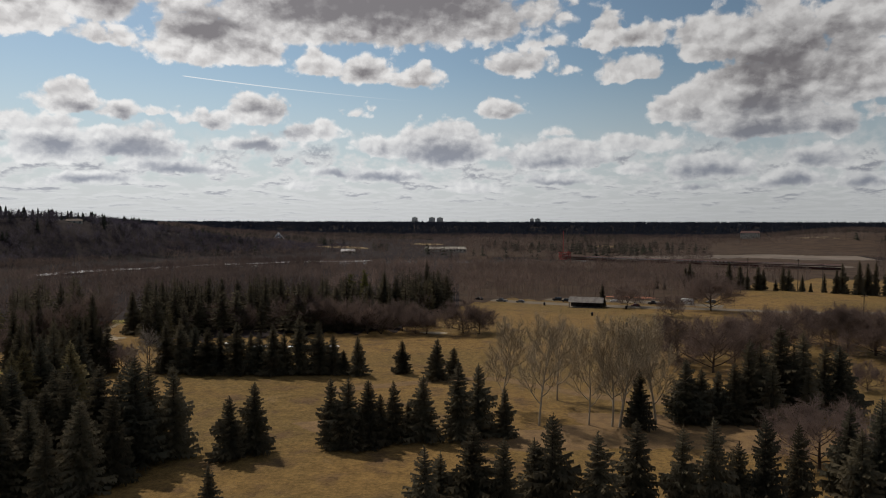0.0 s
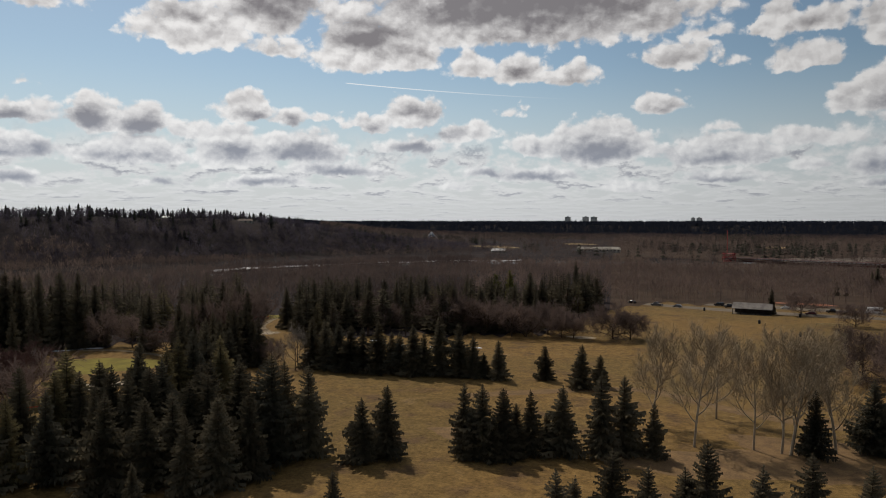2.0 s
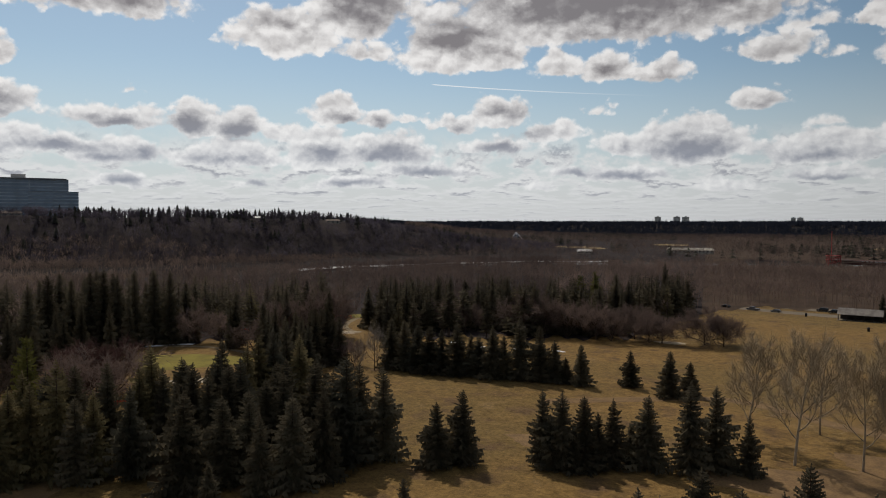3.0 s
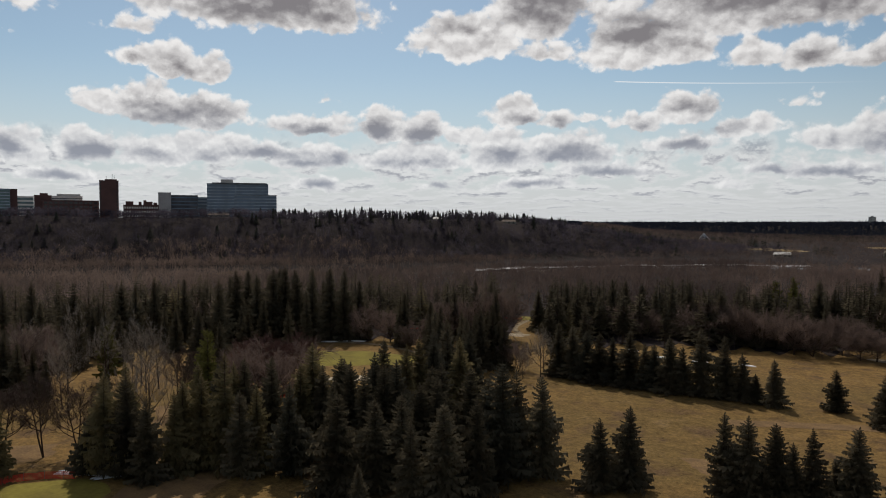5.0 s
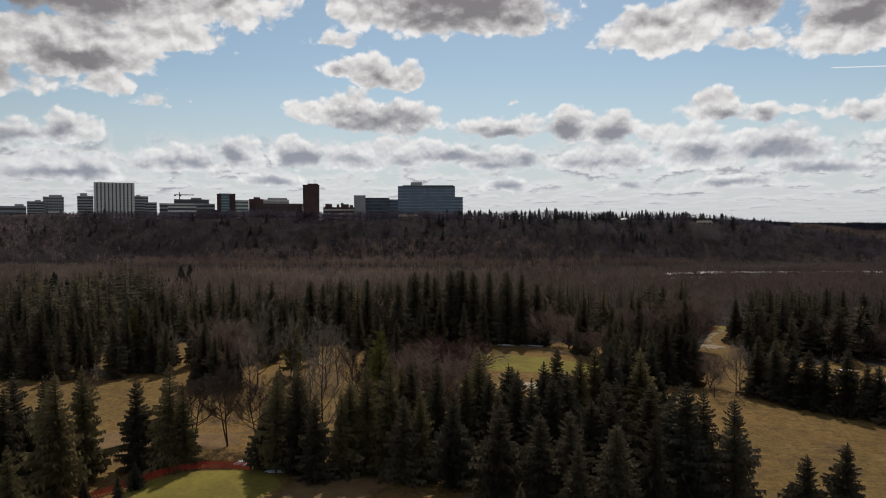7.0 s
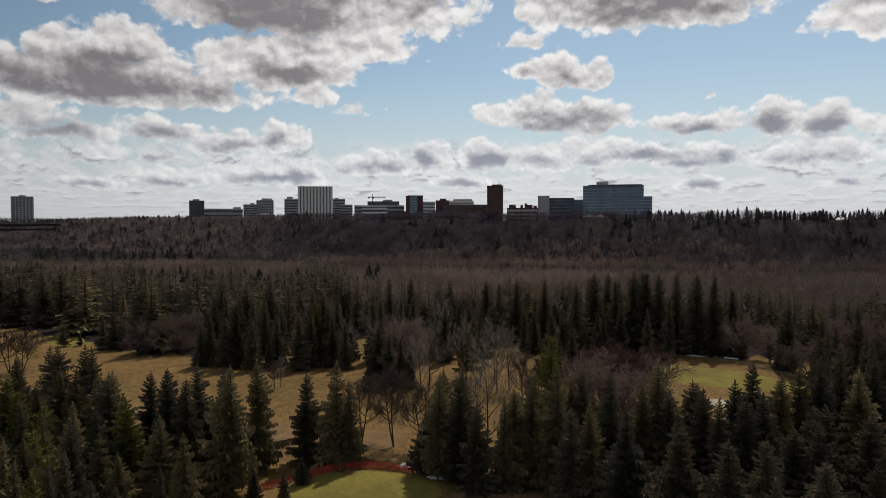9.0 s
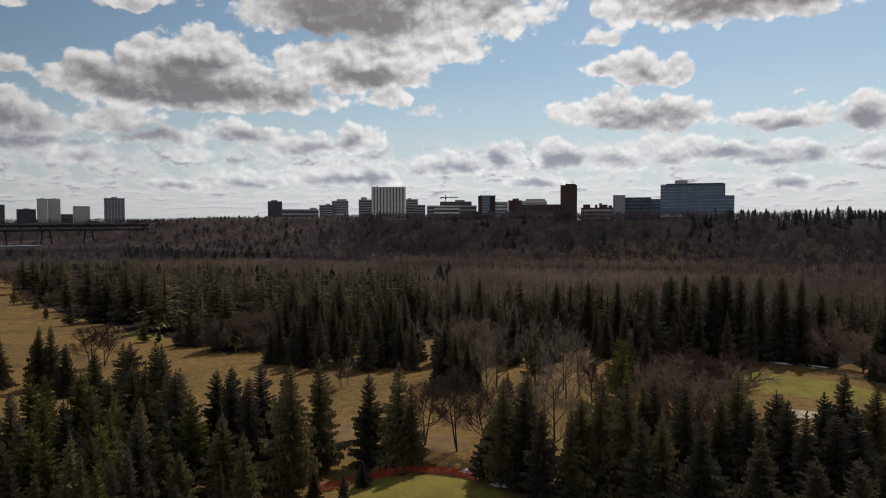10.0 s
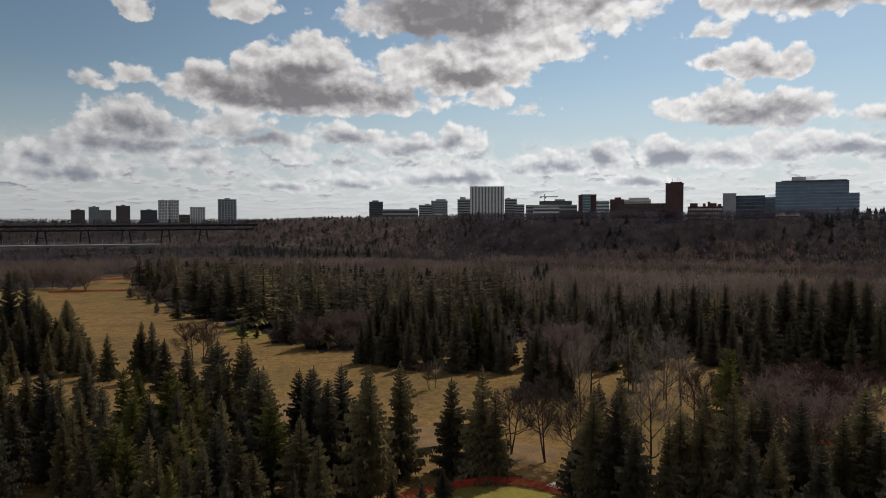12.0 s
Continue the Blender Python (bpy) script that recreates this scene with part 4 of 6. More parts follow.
SPRUCE_SCREEN = (
    (-213.4, 137.4, 23.9), (-217.1, 145.8, 26.3), (-214.7, 152.7, 24.5), (-214.6, 158.6, 26.4), (-210.6, 160.8, 26.7), (-208.4, 164.5, 24.9),
    (-206.3, 169.4, 26.0), (-203.3, 174.8, 25.8), (-199.1, 177.2, 25.4), (-198.9, 161.6, 19.1), (-199.3, 145.3, 17.1), (-201.9, 139.0, 15.9),
    (-200.6, 185.6, 20.9), (-195.2, 184.6, 15.3), (-179.6, 114.7, 12.8), (-182.1, 120.4, 14.7), (-187.9, 117.2, 17.6), (-195.8, 137.7, 14.8),
    (-217.9, 182.9, 20.4), (-191.9, 149.5, 17.1), (-216.6, 95.8, 17.2),
)
SPRUCE_PARK = (
    (53.3, 473.9, 9.1), (57.8, 470.8, 7.6), (76.7, 495.2, 16.2), (73.7, 494.6, 13.6), (86.9, 476.7, 8.3), (90.5, 477.5, 11.2),
    (97.5, 475.0, 18.2), (104.5, 476.4, 15.7), (107.9, 473.2, 12.4), (114.2, 474.5, 15.3), (117.7, 475.2, 13.1), (128.9, 473.7, 15.5),
    (132.4, 474.4, 14.4), (124.3, 472.8, 7.4), (139.9, 472.2, 10.5), (143.9, 469.4, 6.2), (150.6, 467.1, 12.4), (160.1, 465.5, 18.8),
    (156.8, 464.8, 15.4), (167.6, 460.1, 20.8), (172.6, 461.1, 19.2), (176.2, 458.4, 20.3), (181.3, 456.1, 19.5), (185.0, 450.3, 20.9),
    (188.6, 444.7, 18.6),
)
SPRUCE_WEST_EDGE = (
    (-423.2, -116.0, 7.9), (-393.4, -94.6, 8.2), (-363.3, -80.4, 5.4), (-329.7, -59.9, 10.4), (-278.4, -20.5, 8.2), (-278.1, -15.4, 5.1),
    (-271.4, -7.1, 11.9), (-267.6, -3.5, 13.3), (-231.9, 48.7, 16.1), (-236.5, 47.2, 7.8), (-352.6, -76.7, 7.3),
)
SPRUCE_HOLLOW = (
    (-251.3, 32.2, 20.1), (-246.8, 36.5, 17.7), (-243.4, 40.7, 17.0), (-237.4, 43.9, 18.8), (-239.3, 47.5, 16.3), (-255.6, 28.6, 17.1),
    (-228.4, 57.7, 21.4), (-225.6, 60.7, 19.9), (-226.2, 65.0, 20.6), (-227.1, 68.3, 17.8), (-223.2, 74.9, 20.6), (-258.0, 87.7, 22.7),
    (-219.7, 86.3, 20.6), (-223.9, 35.4, 18.7), (-219.7, 39.4, 15.2), (-225.8, 32.1, 14.4), (-228.5, 27.8, 15.0), (-228.6, 25.4, 12.5),
    (-218.9, 56.1, 18.3), (-216.7, 52.0, 16.2), (-218.6, 62.4, 15.2), (-214.6, 65.1, 14.1), (-193.8, 70.8, 15.4), (-197.0, 69.2, 12.1),
    (-190.7, 73.0, 13.8), (-187.6, 75.2, 12.2), (-184.7, 77.2, 11.3), (-223.4, 46.7, 15.5), (-219.5, 44.2, 10.4), (-222.7, 61.3, 19.5),
    (-200.0, 72.7, 16.0),
)
POPLAR = (
    (-6.6, 148.9, 23.4), (3.7, 151.3, 21.0), (8.4, 151.1, 23.3), (9.9, 150.8, 22.8), (17.6, 154.5, 22.8), (-15.5, 159.8, 21.0),
    (-3.3, 171.7, 19.5), (14.4, 166.8, 18.6),
)
ELM = (
    (-40.8, 268.4, 12.4), (-34.5, 266.8, 10.1), (39.3, 210.3, 16.0), (48.9, 228.9, 13.8), (31.9, 225.6, 13.8), (-58.8, 264.9, 9.7),
    (-65.4, 271.0, 12.2), (-54.6, 265.8, 9.7), (65.2, 241.5, 15.3), (56.9, 235.1, 15.0), (88.5, 251.0, 15.7), (95.5, 247.3, 15.4),
    (81.0, 266.1, 13.8), (65.2, 357.0, 16.2), (44.1, 331.9, 9.4), (27.1, 365.6, 11.3), (42.0, 130.6, 11.5), (73.9, 196.0, 7.2),
    (95.8, 237.9, 15.6), (88.0, 265.2, 13.1),
)
MAPLE = (
    (-123.2, 252.4, 10.8), (-135.1, 252.9, 11.6), (-96.8, 260.4, 14.8), (-102.1, 256.5, 15.1), (-88.3, 262.1, 14.4), (-76.8, 261.4, 13.0),
    (-71.5, 262.5, 11.9), (-184.1, 185.7, 11.0), (-192.6, 183.5, 12.6), (-164.2, 181.2, 10.0), (-123.1, 178.7, 8.2), (-139.8, 107.4, 14.6),
    (-177.2, 205.9, 14.3), (-163.0, 213.9, 18.4), (-198.0, 80.4, 16.8), (-258.5, 15.8, 12.3), (-253.4, 9.0, 11.1), (-253.6, 5.3, 7.4),
    (-252.9, 20.0, 7.4), (-263.9, 23.0, 12.6), (-492.4, -203.6, 15.4), (-491.8, -191.9, 16.1), (-482.8, -177.0, 15.8), (-474.2, -163.3, 14.5),
    (-480.3, -206.1, 14.3), (-546.5, -161.4, 13.1), (-520.5, -142.7, 13.7), (-422.9, -111.3, 7.9), (-404.3, -92.5, 7.8),
)
SCRUB_TREE = (
    (-139.3, 62.5, 15.0), (-136.8, 67.5, 13.1), (-144.1, 57.4, 12.6), (-130.4, 77.6, 19.0), (-187.3, 82.6, 16.9), (-175.7, 100.1, 15.9),
    (-173.5, 96.0, 15.6), (-195.1, 44.3, 7.0), (-149.6, 115.4, 13.4), (-153.0, 121.9, 13.2), (-235.3, -22.3, 12.7), (-235.5, -25.6, 11.9),
    (-153.4, 113.7, 12.6), (-196.8, 45.8, 8.3), (-199.8, 77.0, 17.4), (-151.6, 93.1, 14.0), (-143.8, 80.6, 16.2), (-188.6, 92.1, 18.3),
    (-181.9, 98.4, 19.1), (-220.0, 66.7, 14.7), (-225.3, 98.4, 18.7), (-173.4, 76.9, 15.3), (-117.7, 183.1, 13.0), (-127.1, 182.3, 8.1),
    (-116.1, 171.4, 8.8), (-114.5, 177.1, 13.3),
)


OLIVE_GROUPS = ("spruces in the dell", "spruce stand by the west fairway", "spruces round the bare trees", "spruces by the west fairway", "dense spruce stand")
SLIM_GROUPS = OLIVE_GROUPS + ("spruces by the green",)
SPRUCE_LABEL = "dark green spruce tree with drooping boughs on dry turf"
for places, group in ((SPRUCE_FRONT, "spruces below the camera"), (SPRUCE_KNOLL, "spruces on the knoll"), (SPRUCE_FAIRWAY, "spruces on the fairway"),
                      (SPRUCE_ROW, "row of spruces along the fairway"), (SPRUCE_GROVE, "spruce grove"), (SPRUCE_MIDDLE, "spruces by the green"),
                      (SPRUCE_GATE, "spruces round the bare trees"), (SPRUCE_WEST, "spruces by the west fairway"), (SPRUCE_CORNER, "dense spruce stand"),
                      (SPRUCE_WEST_STAND, "spruce stand by the west fairway"), (SPRUCE_DELL, "spruces in the dell"), (SPRUCE_SMALL, "young spruces by the red fence")):
    for x, y, h in places:
        if rng.random() < 0.16:
            plant("blue_spruce", SPRUCE_BLUE[rng.integers(2)], (BARK, NEEDLES_BLUE), x, y, h, "bluish green spruce tree with stiff boughs", "tree", group, rng, 0.98 if group in SLIM_GROUPS else 1.12)
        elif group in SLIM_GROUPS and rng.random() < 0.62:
            # same spruce, with sunlight put into the needle colour
            plant("lit_spruce", SPRUCE_OLIVE[rng.integers(3)], (BARK, NEEDLES_LIT), x, y, h, "olive green spruce with dense boughs, sunlight in its needle colour", "tree", group, rng, 1.02)
        else:
            plant("spruce", SPRUCE_FULL[rng.integers(4)], (BARK, NEEDLES), x, y, h, SPRUCE_LABEL, "tree", group, rng, 0.93 if group in SLIM_GROUPS else 1.18)
for x, y, h in PINE:
    plant("pine", PINE_FULL[rng.integers(2)], (BARK, NEEDLES_PINE), x, y, h, "yellowish green pine tree among the spruces", "tree", "pines", rng)
for places, group in ((SPRUCE_RIDGE, "tall spruces before the river wood"), (SPRUCE_GREEN, "spruces behind the green"), (SPRUCE_SCREEN, "spruce screen"), (SPRUCE_HOLLOW, "spruces in the hollow"),
                      (SPRUCE_NORTH_BELT, "spruce belt"), (SPRUCE_PARK, "spruces behind the meadow")):
    for x, y, h in places:
        plant("tall_spruce", SPRUCE_FULL[rng.integers(4)], (BARK, NEEDLES), x, y, h, "tall dark spruce at the wood's edge", "tree", group, rng, 0.82)
for places, group in ((SPRUCE_WEST_EDGE, "spruces at the west fairway's edge"),):
    for x, y, h in places:
        plant("slender_spruce", SPRUCE_LIGHT[rng.integers(4)], (BARK, NEEDLES), x, y, h, "slender dark spruce at the edge of the turf", "tree", group, rng, 1.25)

POPLARS = [bare_tree(60 + k, 12, 10, 17, 0.22, 0.46, 1.10, 0.0015, 0.013, leader=0.74) for k in range(3)]
ELMS = [bare_tree(70 + k, 14, 12, 30, 0.12, 0.72, 0.38, 0.0021, 0.020, leader=0.52) for k in range(3)]
MAPLES = [bare_tree(80 + k, 8, 9, 15, 0.12, 0.64, 0.55, 0.0032, 0.018, stems=2, leader=0.5) for k in range(3)]
SCRUBS = [bare_tree(90 + k, 9, 9, 14, 0.34, 0.34, 0.8, 0.0016, 0.013, stems=2, leader=0.66, lean=0.15) for k in range(3)]
SILVERS = [bare_tree(93 + k, 10, 8, 10, 0.22, 0.50, 0.8, 0.0018, 0.015, stems=1, leader=0.7) for k in range(2)]
REDS = [bare_tree(95 + k, 8, 9, 15, 0.10, 0.55, 0.9, 0.0030, 0.02, stems=3, leader=0.45) for k in range(2)]
for x, y, h in POPLAR:
    plant("poplar", POPLARS[rng.integers(3)], (BARK_PALE, TWIGS_PALE), x, y, h, "tall leafless poplar with pale upright branches", "tree", "poplars", rng, 0.9)
for x, y, h in ELM:
    plant("elm", ELMS[rng.integers(3)], (BARK, TWIGS), x, y, h, "leafless elm with a wide brown twiggy crown", "tree", "elms", rng, 1.15)
for x, y, h in MAPLE:
    plant("maple", MAPLES[rng.integers(3)], (BARK, TWIGS), x, y, h, "leafless rounded tree with dense brown twigs", "tree", "round bare trees", rng)
for x, y, h in SCRUB_TREE:
    if (x, y, h) in SCRUB_TREE[8:10] + SCRUB_TREE[12:13]:
        plant("red_willow", REDS[rng.integers(2)], (BARK, TWIGS_RED), x, y, h, "leafless reddish willow with a dense upright crown", "tree", "red willows", rng)
    elif (x, y, h) in SCRUB_TREE[3:7] + SCRUB_TREE[13:15] + SCRUB_TREE[16:]:
        plant("silver_tree", SILVERS[rng.integers(2)], (BARK, TWIGS_GREY), x, y, h, "leafless tree with fine silvery grey branches", "tree", "silvery bare trees", rng, 0.75)
    else:
        plant("scrub_tree", SCRUBS[rng.integers(3)], (BARK, TWIGS_DARK), x, y, h, "small crooked leafless tree with forked stems", "tree", "bare trees by the green", rng)


# ---- woods that nobody could count ----
# trees left out to fit the camera's view, as azimuth and distance from and to: the bridge, the gravel yard, the river's
# open reach, fields, and the fronts of the houses
TREE_GAPS = ((-20, -14, 620, 745), (-14, -8, 645, 770), (-8, -3, 670, 795), (-3, 1.4, 695, 822), (-21, -10.4, 610, 1340), (16, 20.5, 1060, 1230), (10, 13, 1330, 1480), (22.3, 24.3, 1370, 1520), (42.6, 44, 872, 926), (36.6, 38.6, 868, 922), (49.4, 51.4, 838, 890), (39.4, 40.6, 905, 950), (59, 60.8, 845, 894), (-3.5, -1.5, 1250, 1400))

def scatter(seed, az0, az1, d0, d1, gap, keep=None):
    """Points about gap metres apart in a sector round the origin, jittered."""
    r = np.random.default_rng(seed)
    area = radians(az1 - az0) * (d1 * d1 - d0 * d0) / 2
    n = int(area / gap ** 2)
    d = np.sqrt(r.uniform(d0 * d0, d1 * d1, n))
    az = r.uniform(az0, az1, n)
    x, y = -np.sin(np.radians(az)) * d, np.cos(np.radians(az)) * d
    river = np.interp(az, RIVER_AZ, RIVER_D)
    ok = np.abs(d - river) > 46
    for a0, a1, d0_, d1_ in TREE_GAPS:
        ok &= ~((az > a0) & (az < a1) & (d > d0_) & (d < d1_))
    if keep is not None:
        ok &= keep(az, d, x, y, r)
    return x[ok], y[ok], r


def small_bare(seed, n=30, wide=0.30, trunk=0.012, low=0.22):
    """A far leafless tree: a stem, and thin blades that fan out to a domed crown."""
    r = np.random.default_rng(seed)
    V, Fc = [], []

    def blade(p, q, w):
        ang = r.uniform(0, 6.28)
        s = np.array((math.cos(ang), math.sin(ang), 0)) * w
        k = len(V)
        V.extend((p - s, p + s, q))
        Fc.append((k, k + 1, k + 2))

    blade(np.zeros(3), np.array((0, 0, 0.8)), trunk)
    for _ in range(n):
        q = r.normal(size=3)
        q /= np.linalg.norm(q)
        tip = np.array((0, 0, 0.62)) + q * np.array((wide, wide, 0.38)) * r.uniform(0.75, 1.05)
        p = np.array((0, 0, 0.55)) + (tip - np.array((0, 0, 0.55))) * r.uniform(0.25, 0.6) + r.normal(0, wide * 0.12, 3)
        blade(p, tip, r.uniform(0.008, 0.018))
    return np.array(V), np.array(Fc)


def small_conifer(seed, tiers=6, per=6):
    r = np.random.default_rng(seed)
    V, Fc = [], []
    for i in range(tiers):
        z = 0.08 + 0.80 * i / tiers
        for k in range(per):
            q = 6.283 * (k + r.uniform(-0.3, 0.3)) / per + i
            rad = 0.21 * (1 - z) ** 0.8 * r.uniform(0.7, 1.25)
            d, s = np.array((math.cos(q), math.sin(q), 0)), np.array((-math.sin(q), math.cos(q), 0))
            n = len(V)
            V.extend((np.array((0, 0, z + 0.16)), d * rad + s * rad * 0.55 + (0, 0, z - 0.03), d * rad - s * rad * 0.55 + (0, 0, z - 0.05)))
            Fc.append((n, n + 1, n + 2))
    n = len(V)
    V.extend((np.array((0.014, 0, 0.8)), np.array((-0.014, 0, 0.8)), np.array((0, 0, 1.0))))
    Fc.append((n, n + 1, n + 2))
    return np.array(V), np.array(Fc)


def wood(name, shapes, x, y, r, low, high, mat, label, category="woods", wide=1.0):
    """Many small trees joined into one mesh."""
    n = len(x)
    which = r.integers(len(shapes), size=n)
    h = r.uniform(low, high, n)
    q = r.uniform(0, 6.28, n)
    z = land(x, y)
    vs, fs, base = [], [], 0
    for k, (V, Fc) in enumerate(shapes):
        m = which == k
        c, s = np.cos(q[m])[:, None], np.sin(q[m])[:, None]
        hh = h[m][:, None]
        X = (V[None, :, 0] * c - V[None, :, 1] * s) * hh * wide + x[m][:, None]
        Y = (V[None, :, 0] * s + V[None, :, 1] * c) * hh * wide + y[m][:, None]
        Z = V[None, :, 2] * hh + z[m][:, None]
        cnt = m.sum()
        vs.append(np.stack([X, Y, Z], -1).reshape(-1, 3))
        fs.append((Fc[None] + (np.arange(cnt) * len(V))[:, None, None]).reshape(-1, 3) + base)
        base += cnt * len(V)
    me = mesh_arrays(name, np.concatenate(vs), np.concatenate(fs))
    ob = part(name, me, mat, kind="stuff")
    return tagged(ob, label, category)


SMALL_BARE = [small_bare(200 + k) for k in range(6)]
SMALL_THIN = [small_bare(220 + k, 26, 0.34, 0.010) for k in range(5)]
SMALL_SPRUCE = [small_conifer(240 + k) for k in range(5)]
TINY_SPRUCE = [small_conifer(260 + k, 3, 5) for k in range(4)]
TINY_BARE = [small_bare(280 + k, 16, 0.38, 0.005) for k in range(4)]

def valley(az, d, x, y, r):
    return d > edge(az) + 2


def crown_arrays(pair):
    """Corners and triangles of a spruce's trunk and crown together."""
    vs, fs, n = [], [], 0
    for me in pair:
        v = np.empty(len(me.vertices) * 3, np.float32)
        me.vertices.foreach_get("co", v)
        f = np.empty(len(me.loops), np.int32)
        me.loops.foreach_get("vertex_index", f)
        vs.append(v.reshape(-1, 3))
        fs.append(f.reshape(-1, 3) + n)
        n += len(me.vertices)
    return np.concatenate(vs), np.concatenate(fs)


DEEP_SHAPES = [crown_arrays(conifer(150 + k, 15, 7, 2, spread=(0.24, 0.17, 0.20, 0.28)[k], droop=0.4, gap=0.10, bare=(0.06, 0.22, 0.16, 0.08)[k], power=(0.8, 0.5, 0.6, 0.9)[k])) for k in range(4)]


def belt(seed, az0, az1, deep, gap, low, high, single, label, group):
    """Slender spruces along the woods' edge: single ones in front, the mass behind joined."""
    x, y, r = scatter(seed, az0, az1, 230, 520, gap, lambda az, d, x, y, r: (d > edge(az) + 3) & (d < edge(az) + deep) & (r.random(len(az)) < 0.9))
    front = np.hypot(x, y) < edge(np.degrees(np.arctan2(-x, y))) + single
    for px, py in zip(x[front], y[front]):
        k = int(r.integers(4))
        if r.random() < 0.18:
            # a few in the olive copy, sunlight painted into the needles
            plant("young_lit_spruce", SPRUCE_THIN[k], (BARK, NEEDLES_LIT), px, py, r.uniform(low, high), "olive green " + label, "tree", group, r, r.uniform(1.0, 1.8))
        else:
            plant("slender_spruce", SPRUCE_LIGHT[k], (BARK, NEEDLES), px, py, r.uniform(low, high), "dark green " + label, "tree", group, r, r.uniform(1.0, 1.9))
    if (~front).any():
        wood("spruce_wood", DEEP_SHAPES, x[~front], y[~front], r, low, high, NEEDLES, "dense dark spruce wood behind the " + group, wide=1.6)


belt(31, 76, 106.8, 165, 10.2, 13, 26, 34, "slender spruce in a dense belt", "spruces beyond the fairway")
belt(32, 36, 76, 80, 9.0, 11, 20, 25, "slender spruce at the river wood's edge", "spruces along the river wood")
belt(33, 10, 33, 66, 6.4, 13, 20, 17, "slender spruce behind the fairway", "spruces behind the fairway")
belt(34, 116, 134, 200, 10.5, 11, 20, 40, "tall spruce beside the west fairway", "spruces beside the west fairway")


def bare_valley(az, d, x, y, r):
    """Leafless woods stand behind the spruces, with a few among them."""
    lag = np.interp(az, (8, 12, 36, 74, 78, 106, 107), (4, 45, 40, 40, 150, 150, 4))
    return (d > edge(az) + 2) & ((d > edge(az) + lag) | (r.random(len(az)) < 0.10))


# flood-plain woods: cloud shade painted as dim brown, changing slowly to paler grey brown
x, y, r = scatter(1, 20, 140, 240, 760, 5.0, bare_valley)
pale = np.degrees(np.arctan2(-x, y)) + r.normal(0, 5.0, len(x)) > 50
wood("river_wood", SMALL_BARE, x[~pale], y[~pale], r, 9, 13, WOOD_DARK, "dense leafless brown wood on the valley floor, cloud shade in its colour")
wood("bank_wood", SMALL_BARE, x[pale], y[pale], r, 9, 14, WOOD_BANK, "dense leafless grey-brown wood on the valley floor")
x, y, r = scatter(3, -36, 20, 282, 660, 5.8, bare_valley)
wood("park_wood", SMALL_BARE, x, y, r, 9, 14, WOOD_FAR, "leafless brown wood behind the park road")
x, y, r = scatter(4, -36, 32, 640, 2300, 12.5, valley)
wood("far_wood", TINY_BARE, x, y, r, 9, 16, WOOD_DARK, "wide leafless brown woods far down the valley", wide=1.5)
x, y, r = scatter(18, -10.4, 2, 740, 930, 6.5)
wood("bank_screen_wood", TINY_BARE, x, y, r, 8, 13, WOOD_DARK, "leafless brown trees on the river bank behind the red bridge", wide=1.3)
x, y, r = scatter(5, 18, 125, 660, 1500, 4.7, lambda az, d, x, y, r: (land(x, y) > 2) & (d < np.interp(az, FOOT_AZ, FOOT_D) + np.interp(az, FOOT_AZ, RISE_D) + 25))
pale = np.degrees(np.arctan2(-x, y)) + r.normal(0, 3.0, len(x)) > 84
wood("hill_wood", SMALL_THIN, x[~pale], y[~pale], r, 7, 13, WOOD_HILL, "leafless trees covering the steep valley side, haze in their violet tone", wide=1.45)
wood("slope_wood", SMALL_THIN, x[pale], y[pale], r, 7, 12, WOOD_SLOPE, "paler leafless poplars on the valley side", wide=1.45)
x, y, r = scatter(15, 50, 112, 660, 1500, 4.6, lambda az, d, x, y, r: (np.abs(d - np.interp(az, FOOT_AZ, FOOT_D) - np.interp(az, FOOT_AZ, RISE_D) - 20) < 22) & (r.random(len(az)) < 0.72 + 0.28 * np.sin(az * 1.9) * np.sin(az * 0.7)))
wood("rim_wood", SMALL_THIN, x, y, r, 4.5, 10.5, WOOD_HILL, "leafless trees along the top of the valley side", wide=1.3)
x, y, r = scatter(6, 40, 112, 660, 1500, 15.0, lambda az, d, x, y, r: (land(x, y) > 3) & (d < 1050) & (r.random(len(az)) < 0.16 + 0.22 * np.sin(az * 0.83 + 1.0) * np.sin(d * 0.021)))
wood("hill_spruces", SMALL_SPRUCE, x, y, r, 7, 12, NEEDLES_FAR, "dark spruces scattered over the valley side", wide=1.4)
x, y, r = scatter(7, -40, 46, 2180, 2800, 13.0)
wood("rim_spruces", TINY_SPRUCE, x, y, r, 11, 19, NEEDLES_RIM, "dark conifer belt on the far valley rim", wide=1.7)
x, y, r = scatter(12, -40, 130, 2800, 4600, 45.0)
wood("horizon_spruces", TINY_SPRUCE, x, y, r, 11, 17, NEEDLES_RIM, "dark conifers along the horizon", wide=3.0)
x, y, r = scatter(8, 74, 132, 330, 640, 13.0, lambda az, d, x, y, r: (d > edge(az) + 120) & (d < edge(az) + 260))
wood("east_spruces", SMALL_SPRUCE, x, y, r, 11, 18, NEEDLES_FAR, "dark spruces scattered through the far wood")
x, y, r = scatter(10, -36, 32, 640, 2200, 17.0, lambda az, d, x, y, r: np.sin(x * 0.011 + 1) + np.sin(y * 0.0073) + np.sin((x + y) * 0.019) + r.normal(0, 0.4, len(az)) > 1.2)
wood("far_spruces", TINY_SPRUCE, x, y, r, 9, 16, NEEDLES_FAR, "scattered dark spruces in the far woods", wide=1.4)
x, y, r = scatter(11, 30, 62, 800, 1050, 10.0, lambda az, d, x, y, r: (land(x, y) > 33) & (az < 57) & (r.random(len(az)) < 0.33))
